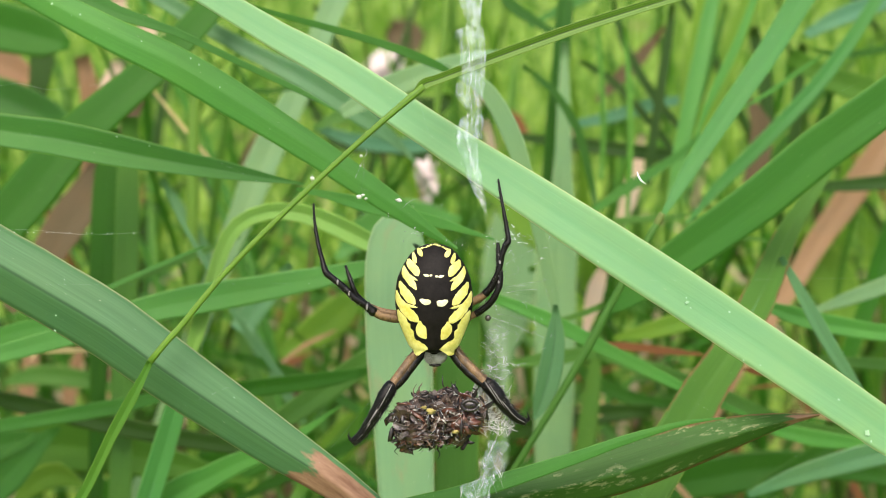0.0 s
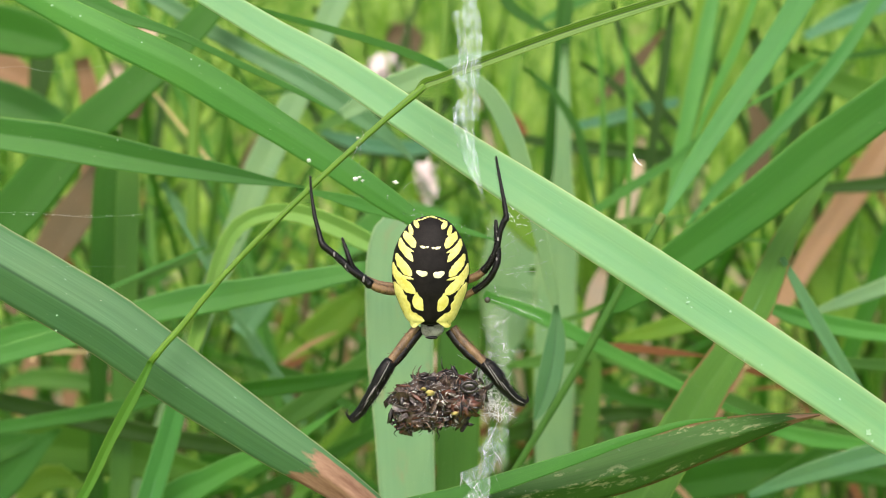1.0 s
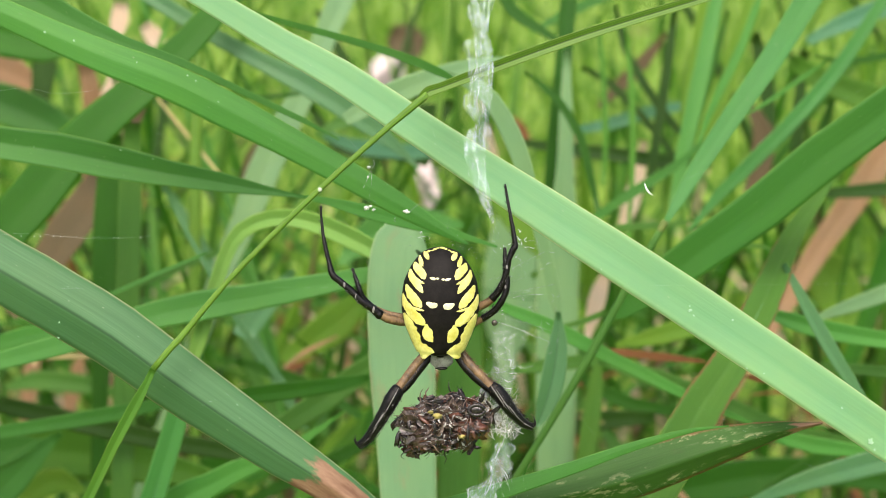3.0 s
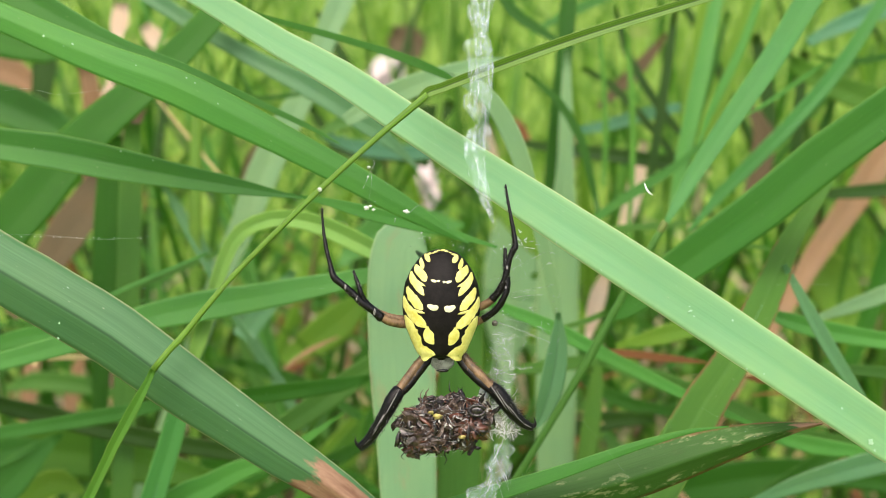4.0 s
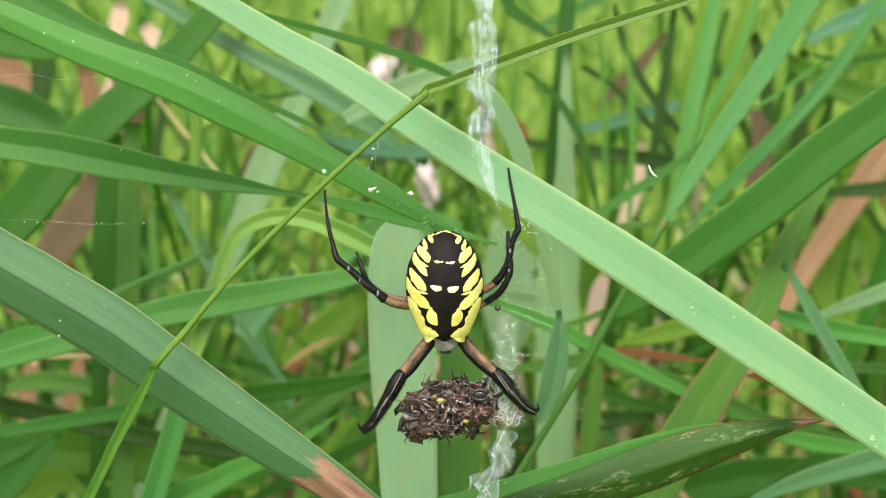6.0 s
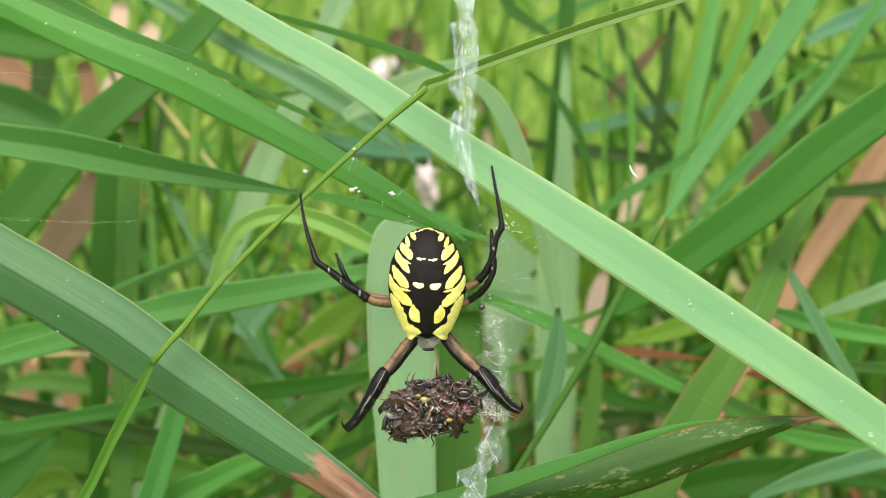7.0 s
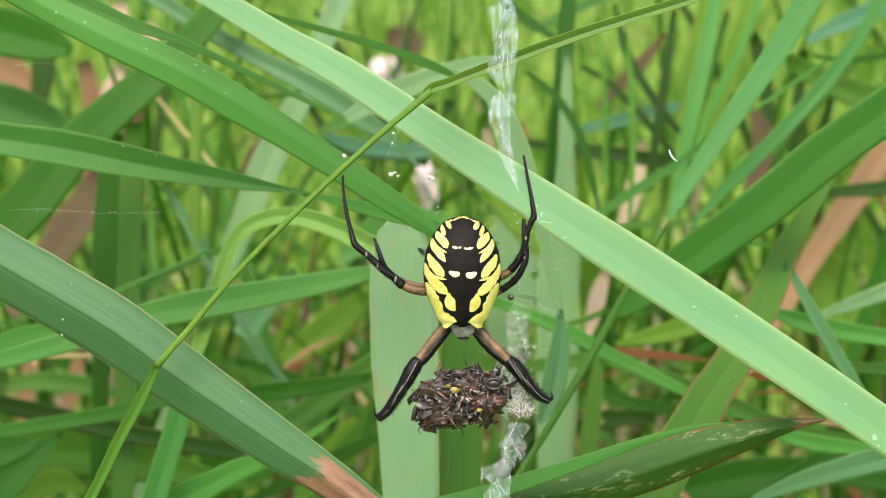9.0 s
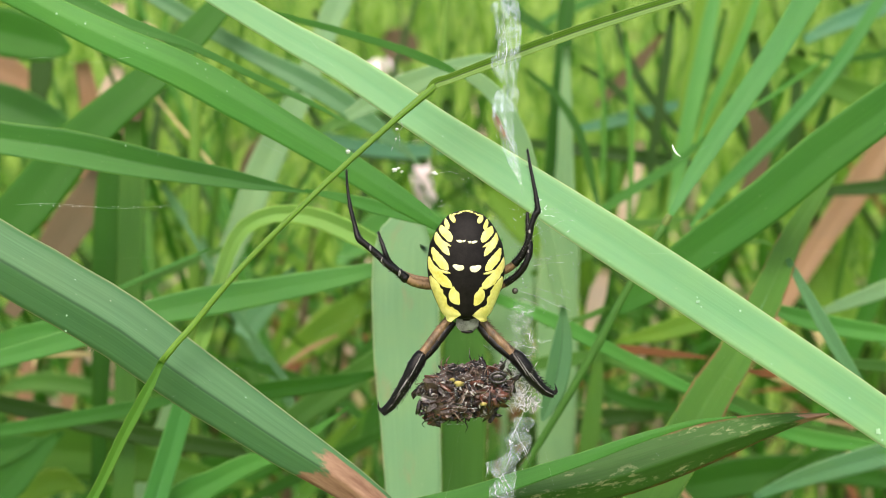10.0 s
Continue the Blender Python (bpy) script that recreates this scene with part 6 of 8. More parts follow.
for i in range(60):      # silk wound over the bundle
    a, b = rng.uniform(0, 2 * math.pi), math.acos(rng.uniform(0.0, 1.0))
    v = Vector((math.sin(b) * math.cos(a), -math.cos(b), math.sin(b) * math.sin(a)))
    run, line = rng.uniform(0, math.pi), []
    for k in range(5):
        q = (v + Vector((math.cos(run), 0, math.sin(run))) * (k - 2) * 0.11 + Vector((rng.uniform(-0.03, 0.03), 0, rng.uniform(-0.03, 0.03)))).normalized()
        line.append((q.x * 84, q.y * 43, q.z * 55 + SLANT * q.x * 84))
    wound.append(tube_mesh([tuple(c * U for c in (*p, 0.42)) for p in line], 3, 5 * U))
part("wound_silk", joined("wound", wound), FOLD, PREY, "fine grey silk wound over the bundle")
# added dark lump: the shade within the shell ring, put in as colour
part("hollow", ellipsoid_mesh((58, -35, 30), (14, 5, 9), 14, 10, 0.2, 6), HUSKDARK, PREY, "dark lump painting the shade inside a shell hollow")
part("hollow_ring", limb([(58 + math.cos(a) * 14, -38, 30 + math.sin(a) * 9, 6.5) for a in np.linspace(0.2, 6.2, 12)], 8, 4), HUSKDARK, PREY, "dark hollow ring of shell")
part("red_scrap", ellipsoid_mesh((48, -26, -6), (19, 12, 21), 20, 14, 1.3, 8), HUSKRED, PREY, "reddish brown shiny body piece")
for i in range(34):
    a = rng.uniform(0, 2 * math.pi)
    x, z = math.cos(a) * 76, math.sin(a) * 50 + SLANT * math.cos(a) * 76
    d = Vector((x + rng.uniform(-30, 30), rng.uniform(-40, 10), z + rng.uniform(-30, 30))).normalized() * rng.uniform(7, 16)
    part("hair", limb([(x * 0.9, -12, z * 0.9, 1.0), (x * 0.9 + d.x * 0.5 + 2, -12 + d.y * 0.5, z * 0.9 + d.z * 0.5, 0.7), (x * 0.9 + d.x, -12 + d.y, z * 0.9 + d.z, 0.4)], 4, i), HUSK, PREY)


# ------------------------------------------------------------------ the web
def threads(lines, thick, sides=4):
    return joined("threads", [tube_mesh([tuple(v * U for v in (*p, thick)) for p in line], sides, 4 * U) for line in lines])


def sheet(rows, wrinkle, seed):
    """A crumpled ribbon of silk, with two faces. Rows: x, y, z, width on the grid."""
    path = smooth_path([tuple(v * U for v in r) for r in rows], 3 * U)
    n, verts, faces = 12, [], []
    for i, row in enumerate(path):
        for side in (0.3, -0.3):
            for j in range(n):
                s = -1 + 2 * j / (n - 1)
                w = row[3] / 2 * (1 + 0.34 * noise.noise((round(row[2] / U / 26) * 1.7, (1 if s > 0 else 4) + seed, 1.0)) + 0.12 * noise.noise((row[2] / U * 0.12, s, seed)))
                y = wrinkle * U * (noise.noise((s * 2.6 + seed, row[2] / U * 0.014, 0)) + 0.35 * noise.noise((s * 7, row[2] / U * 0.05, seed)))
                verts.append((row[0] + s * w, row[1] + y + side * U, row[2] + 2 * U * noise.noise((s * 5, i * 0.2, seed))))
        if i:
            o, q = (i - 1) * 2 * n, i * 2 * n
            for j in range(n - 1):
                faces.append((o + j, o + j + 1, q + j + 1, q + j))
                faces.append((o + n + j + 1, o + n + j, q + n + j, q + n + j + 1))
            faces += [(o + n, o, q, q + n), (o + n - 1, o + 2 * n - 1, q + 2 * n - 1, q + n - 1)]
    return mesh("sheet", verts, faces)


def squiggle(x, z, reach, turn, depth=24, n=6):
    """A loose curling thread that starts at a grid place."""
    a, line = rng.uniform(0, 2 * math.pi), []
    for i in range(n):
        line.append((x, depth + rng.uniform(-3, 3), z))
        a += rng.uniform(-turn, turn)
        x, z = x + math.cos(a) * reach, z + math.sin(a) * reach * 0.7
    return line


def creases(rows, count, thick, depth, seed, slope=0.35):
    """Bright folds and edges of a silk ribbon: bent strands that run from side to side of it. Rows: x, y, z, width."""
    pick = random.Random(seed)
    zs = [-r[2] for r in rows]
    made = []
    for i in range(count):
        z = -pick.uniform(zs[0], zs[-1])
        x, w = float(np.interp(-z, zs, [r[0] for r in rows])), float(np.interp(-z, zs, [r[3] for r in rows]))
        if pick.random() < 0.4:      # a fold along one edge
            s = pick.choice((-0.5, 0.5))
            line = [(x + s * w + pick.uniform(-2, 2), z), (x + s * w * 0.9 + pick.uniform(-3, 3), z - pick.uniform(4, 9)), (x + s * w + pick.uniform(-3, 3), z - pick.uniform(11, 20))]
        else:                        # a fold across
            p, q = sorted(pick.uniform(-0.52, 0.52) for k in range(2))
            drop = (q - p) * w * pick.uniform(-slope, slope) * 2
            line = [(x + (p + (q - p) * t) * w, z + drop * t + pick.uniform(-3.0, 3.0)) for t in (0, 0.3, 0.55, 0.8, 1.0)]
        d = thick * pick.uniform(0.5, 1.5)
        made.append(tube_mesh([tuple(v * U for v in (a, depth + pick.uniform(-2, 2), b, d * k)) for (a, b), k in zip(line, (0.5, 1.1, 0.8, 1.2, 0.4))], 4, 3 * U))
    return joined("creases", made)


def dotted(points, count, spread, size):
    """Specks of silk strung along a line of grid places."""
    path = smooth_path([(x, 16, z) for x, z in points], 1.0)
    made = []
    for i in range(count):
        p = path[rng.randrange(len(path))]
        r = rng.uniform(0.25, 0.8) * size
        made.append(ellipsoid_mesh((p[0] + rng.gauss(0, spread), p[1], p[2] + rng.gauss(0, spread)), (r * rng.uniform(0.6, 2.4), r * 0.6, r * rng.uniform(0.6, 2.0)), 6, 5, 1.4, i * 1.7))
    return made


rng = random.Random(5)
HUB = (60, 20, 30)
lines = []
for i in range(14):     # spokes
    a = 2 * math.pi * i / 14 + rng.uniform(-0.04, 0.04)
    r = rng.uniform(560, 900)
    lines.append([(HUB[0] + math.cos(a) * 240, 21, HUB[2] + math.sin(a) * 240), (HUB[0] + math.cos(a) * r * 0.5, 22, HUB[2] + math.sin(a) * r * 0.5), (HUB[0] + math.cos(a) * r, 24, HUB[2] + math.sin(a) * r)])
WEB = thing("orb_web", threads(lines, 0.03, 3), SILK, "fine spider web with a white zigzag silk band", "web")

RIBBON = [(92, 14, 640, 34), (78, 14, 570, 40), (66, 14, 520, 42), (72, 14, 478, 26), (66, 14, 466, 50), (70, 14, 425, 44), (68, 14, 390, 46), (64, 14, 352, 46), (72, 14, 322, 24), (66, 14, 308, 44), (66, 14, 275, 46)]
TAIL = [(54, 13, 300, 40), (60, 13, 262, 38), (66, 13, 235, 30), (74, 13, 200, 24), (84, 13, 170, 16), (92, 13, 146, 5)]
upper = part("upper_silk_band", sheet(RIBBON, 9, 1), GAUZE, WEB, "crumpled white silk ribbon above the spider")
part("silk_tail", sheet(TAIL, 5, 2), GAUZE, upper, "narrow tapering end of the silk ribbon")
part("silk_fold", creases(RIBBON, 22, 0.6, 11, 3), FOLD, upper, "white folds of the silk ribbon")
part("silk_fold", creases(TAIL, 8, 0.6, 10, 4, 1.2), FOLD, upper, "white folds of the silk ribbon")
lines = []
for i in range(16):     # strands drawn together into the point
    z = rng.uniform(172, 285)
    x = 56 + (285 - z) * 0.24
    lines.append([(x + rng.uniform(-9, 5), 10, z), (x + 6 + rng.uniform(-5, 5), 9, z - 22), (x + 12 + rng.uniform(-4, 4), 10, z - 46)])
for i in range(30):     # fibres that run down the ribbon
    z, e = rng.uniform(300, 620), rng.uniform(-0.48, 0.48)
    run = [z - k * rng.uniform(9, 16) for k in range(4)]
    lines.append([(float(np.interp(-q, [-r[2] for r in RIBBON], [r[0] + e * r[3] for r in RIBBON])) + rng.uniform(-2.5, 2.5), 10, q) for q in run])
part("loose_silk", threads(lines, 0.5), FOLD, upper, "loose white silk strands")

# the zigzag below: bent strands first, then a crumpled sheet
low, z, s = [], -52, 1
while z > -150:
    x = 112 + 7 * noise.noise((z * 0.03, 3, 0))
    w = rng.uniform(10, 22)
    low.append([(x - s * w, 25, z), (x - s * w * 0.5, 23, z - rng.uniform(-3, 5)), (x, 24, z - rng.uniform(-2, 4)), (x + s * w * 0.4, 25, z - rng.uniform(2, 9)), (x + s * w, 25, z - rng.uniform(0, 8))])
    if rng.random() < 0.6:
        low.append([(x + s * w, 25, z - 4), (x + s * w * 0.8 + 2, 24, z - 9), (x + s * w * 0.9, 25, z - 15)])
    z -= rng.uniform(9, 15)
    s = -s
low += [[(44, 25, -122), (52, 24, -128), (60, 25, -126)], [(62, 25, -132), (70, 24, -126), (78, 25, -130), (86, 25, -124)], [(134, 25, -110), (146, 25, -118), (154, 24, -112), (164, 25, -114)]]
lower = part("lower_silk_band", threads(low, 0.95), FOLD, WEB, "white zigzag silk band below the spider")
part("silk_fold", threads([[(p[0] + rng.uniform(-6, 6), p[1] + 2, p[2] + rng.uniform(-5, 5)) for p in line] for line in low for k in range(2)], 0.4), FOLD, lower, "finer strands of the zigzag")
part("silk_veil", sheet([(116, 28, -30, 10), (113, 28, -52, 34), (110, 28, -110, 42), (108, 28, -160, 40), (106, 28, -200, 20)], 8, 5), HAZE, lower, "thin veil of silk")
CRUMB = [(110, 26, -250, 30), (114, 26, -262, 40), (104, 26, -276, 34), (100, 26, -288, 50), (106, 26, -304, 40), (96, 26, -314, 30), (86, 26, -324, 44), (72, 26, -334, 56), (78, 26, -350, 44), (84, 26, -362, 28), (74, 26, -374, 46), (78, 26, -400, 38), (72, 26, -430, 36)]
part("silk_sheet", sheet(CRUMB, 12, 11), CRUMPLE, lower, "crumpled translucent silk sheet of the zigzag band")
part("silk_fold", creases(CRUMB, 64, 0.8, 22, 9, 1.3), FOLD, lower, "white folds of the crumpled silk")
part("prey_silk", sheet([(80, 26, -140, 14), (96, 22, -170, 56), (112, 22, -205, 66), (122, 24, -230, 40), (128, 26, -244, 8)], 14, 8), WRAP, lower, "grey silk wrapping beside the prey")
strands = [squiggle(rng.uniform(82, 128), rng.uniform(-236, -158), rng.uniform(3, 7), 0.5, 18, 5) for i in range(110)]
part("loose_silk", threads(strands, 0.6), SILKGREY, lower, "loose white silk strands")
bold = [squiggle(rng.uniform(84, 126), rng.uniform(-232, -150), rng.uniform(3, 6), 0.5, 15, 4) for i in range(22)]
part("loose_silk", threads(bold, 1.2), FOLD, lower, "bright white silk strands")

lace = []
for i in range(84):   # torn lace of the inner web beside the spider
    lace.append(squiggle(80 + 130 * rng.random() ** 1.3, rng.uniform(-100, 120), rng.uniform(1.8, 4), 0.9, 17, 4))
for i in range(9):    # finer, straighter threads that run out from the hub
    a = rng.uniform(-0.5, 0.6)
    p, q = rng.uniform(80, 110), rng.uniform(130, 190)
    lace.append([(20 + math.cos(a) * p, 18, math.sin(a) * p), (20 + math.cos(a + 0.03) * (p + q) / 2, 19, math.sin(a + 0.03) * (p + q) / 2 - 2), (20 + math.cos(a) * q, 20, math.sin(a) * q)])
part("silk_lace", threads(lace, 0.6, 3), FOLD, WEB, "torn lace of fine silk")
flakes = []
for line, count in (([(-2, 172), (8, 150), (18, 126), (30, 104)], 26), ([(30, 104), (52, 96), (78, 80)], 22), ([(-62, 110), (-30, 116), (0, 112)], 14), ([(92, 120), (120, 106), (165, 70)], 34), ([(85, 60), (115, 40), (150, 20)], 20), ([(90, 10), (120, -30), (150, -60)], 24), ([(-150, 160), (-90, 150), (-40, 165)], 8)):
    flakes += dotted(line, count // 2 + 3, 5, 0.95)
part("silk_fleck", joined("flecks", flakes), FOLD, WEB, "tiny white flecks strung on the web")
part("loose_silk", threads([[(-59, 16, 160), (-44, 15, 175), (-22, 16, 180), (-6, 16, 176)], [(-43, 16, 117), (-30, 15, 121), (-19, 16, 119)]], 0.6, 4), FOLD, WEB, "curved strand of silk above the spider")
bright = [squiggle(rng.gauss(136, 10), rng.gauss(112, 8), rng.uniform(1.5, 3.5), 1.1, 14, 4) for i in range(16)]
part("silk_tuft", threads(bright, 0.9), SILK, WEB, "bright white silk tufts")
for x, z, r in ((-133, 172, 5), (-127, 175, 3.5), (-121, 169, 3), (-129, 245, 3), (-131, 228, 2), (-216, 205, 4), (-64, 166, 4.5), (-59, 165, 3)):
    part("fluff", ellipsoid_mesh((x, 16, z), (r * 0.85, r * 0.5, r * 0.65), 12, 9, 1.3, x), FLUFF, upper, "white speck caught in the web")
part("fluff", limb([(362, 14, 216, 1.5), (364, 12, 208, 3.2), (369, 12, 200, 3.4), (377, 14, 195, 1.0)], 7, 3), SILK, upper, "curled white speck caught in the web")
beads = [[(-800 + i * 40, 20, 122 - i * 0.5 + 4 * math.sin(i)) for i in range(8)], [(-790 + i * 50, 20, 380 + 6 * math.sin(i * 2)) for i in range(5)]]
part("loose_silk", threads(beads, 0.13, 3), SILK, WEB, "fine beaded thread of the web")
for i in range(11):
    part("silk_bead", ellipsoid_mesh((-745 + i * 20 + rng.uniform(-16, 16), 20, 121 - i * 0.3), (rng.uniform(0.6, 1.5), 0.9, 0.9), 6, 5), SILK, WEB)
hang = [[(-122, 16, 258), (-119, 15, 250), (-126, 16, 240), (-124, 16, 234)], [(-126, 16, 238), (-133, 16, 222), (-140, 16, 206)], [(-125, 16, 238), (-125, 16, 210), (-129, 16, 190), (-127, 16, 178)],
        [(-127, 16, 178), (-122, 15, 186), (-114, 16, 180)], [(-218, 16, 196), (-214, 15, 205), (-217, 16, 212)]]
part("loose_silk", threads(hang, 0.55, 4), FOLD, upper, "fine hanging threads")
part("dark_bead", ellipsoid_mesh((95, 12, -33), (5.5, 5.5, 5.5), 14, 10), BEAD, WEB, "shiny dark droplet beside the spider")


# ------------------------------------------------------------------ what moves
def at(x, y, z):
    """A place in the plane of the web, which is tilted square to the camera's view."""
    return pose(x, y, z, -18)


def motions():
    """The wind rocks web, spider and prey; the feet follow the web more than the body, and two leaves nod."""
    walk(SPIDER, [
        (0.0, at(-0.00094, -0.00307, 0.44050)), (0.1, at(-0.00159, -0.00243, 0.44247)), (0.2, at(-0.00158, -0.00044, 0.44859)),
        (0.3, at(-0.00129, -0.00181, 0.44438)), (0.4, at(-0.00101, -0.00332, 0.43973)), (0.5, at(-0.00165, -0.00179, 0.44444)),
        (0.6, at(-0.00179, -0.00088, 0.44722)), (0.7, at(-0.00118, -0.00293, 0.44090)), (0.8, at(-0.00150, -0.00304, 0.44060)),
        (0.9, at(-0.00136, -0.00121, 0.44620)), (1.0, at(-0.00168, -0.00169, 0.44475)), (1.1, at(-0.00113, -0.00352, 0.43910)),
        (1.2, at(-0.00160, -0.00243, 0.44245)), (1.3, at(-0.00171, -0.00137, 0.44572)), (1.4, at(-0.00069, -0.00280, 0.44131)),
        (1.5, at(-0.00051, -0.00272, 0.44157)), (1.6, at(-0.00082, -0.00109, 0.44659)), (1.7, at(-0.00103, -0.00184, 0.44428)),
        (1.8, at(-0.00040, -0.00374, 0.43843)), (1.9, at(-0.00043, -0.00260, 0.44195)), (2.0, at(-0.00045, -0.00097, 0.44696)),
        (2.1, at(-0.00059, -0.00228, 0.44291)), (2.2, at(-0.00036, -0.00389, 0.43797)), (2.3, at(-0.00068, -0.00248, 0.44231)),
        (2.4, at(-0.00072, -0.00141, 0.44558)), (2.5, at(-0.00030, -0.00285, 0.44118)), (2.6, at(-0.00002, -0.00342, 0.43942)),
        (2.7, at(-0.00058, -0.00235, 0.44269)),
        (2.8, at(-0.00076, -0.00166, 0.44481)), (2.9, at(-0.00041, -0.00300, 0.44068)), (3.0, at(-0.00046, -0.00283, 0.44123)),
        (3.1, at(-0.00075, -0.00172, 0.44462)), (3.2, at(-0.00063, -0.00220, 0.44314)), (3.3, at(-0.00039, -0.00313, 0.44029)),
        (3.4, at(-0.00054, -0.00256, 0.44206)), (3.5, at(-0.00070, -0.00194, 0.44395)), (3.6, at(-0.00052, -0.00264, 0.44179)), (3.7, at(-0.00041, -0.00307, 0.44049)),
        (3.8, at(-0.00058, -0.00244, 0.44242)), (3.9, at(-0.00040, -0.00210, 0.44349)),
        (4.0, at(-0.00030, -0.00292, 0.44094)), (4.1, at(-0.00030, -0.00297, 0.44081)), (4.3, at(-0.00029, -0.00239, 0.44258)),
        (4.5, at(-0.00019, -0.00282, 0.44126)), (4.6, at(-0.00061, -0.00194, 0.44398)), (4.7, at(-0.00029, -0.00220, 0.44317)),
        (4.8, at(0.00004, -0.00275, 0.44148)), (4.9, at(-0.00011, -0.00244, 0.44243)), (5.0, at(0.00022, -0.00187, 0.44418)),
        (5.1, at(0.00021, -0.00207, 0.44357)), (5.2, at(0.00058, -0.00264, 0.44181)), (5.3, at(0.00057, -0.00229, 0.44288)),
        (5.4, at(0.00066, -0.00183, 0.44431)), (5.5, at(0.00084, -0.00214, 0.44334)), (5.6, at(0.00086, -0.00225, 0.44301)),
        (5.7, at(0.00061, -0.00213, 0.44339)), (6.8, at(-0.00129, -0.00218, 0.44322)), (6.9, at(-0.00239, -0.00166, 0.44483)),
        (7.0, at(-0.00255, -0.00223, 0.44309)), (7.1, at(-0.00335, -0.00190, 0.44409)), (7.2, at(-0.00397, -0.00183, 0.44430)),
        (7.3, at(-0.00422, -0.00251, 0.44221)), (7.4, at(-0.00409, -0.00250, 0.44224)), (7.5, at(-0.00359, -0.00175, 0.44456)),
        (7.6, at(-0.00272, -0.00194, 0.44395)), (7.7, at(-0.00240, -0.00208, 0.44352)), (7.8, at(-0.00190, -0.00185, 0.44424)),
        (7.9, at(-0.00131, -0.00196, 0.44389)), (8.0, at(-0.00090, -0.00239, 0.44258)), (8.1, at(0.00018, -0.00203, 0.44369)),
        (8.2, at(0.00051, -0.00167, 0.44481)), (8.3, at(0.00103, -0.00136, 0.44575)), (8.4, at(0.00165, -0.00137, 0.44572)),
        (8.5, at(0.00217, -0.00138, 0.44568)), (8.6, at(0.00188, -0.00121, 0.44623)), (8.7, at(0.00225, -0.00137, 0.44571)),
        (8.8, at(0.00215, -0.00108, 0.44661)), (8.9, at(0.00233, -0.00122, 0.44618)), (9.0, at(0.00242, -0.00147, 0.44540)),
        (9.2, at(0.00247, -0.00113, 0.44646)), (9.3, at(0.00264, -0.00107, 0.44664)), (9.5, at(0.00306, -0.00121, 0.44620)),
        (9.7, at(0.00324, -0.00112, 0.44648)), (10.0, at(0.00226, -0.00143, 0.44553)),
    ])
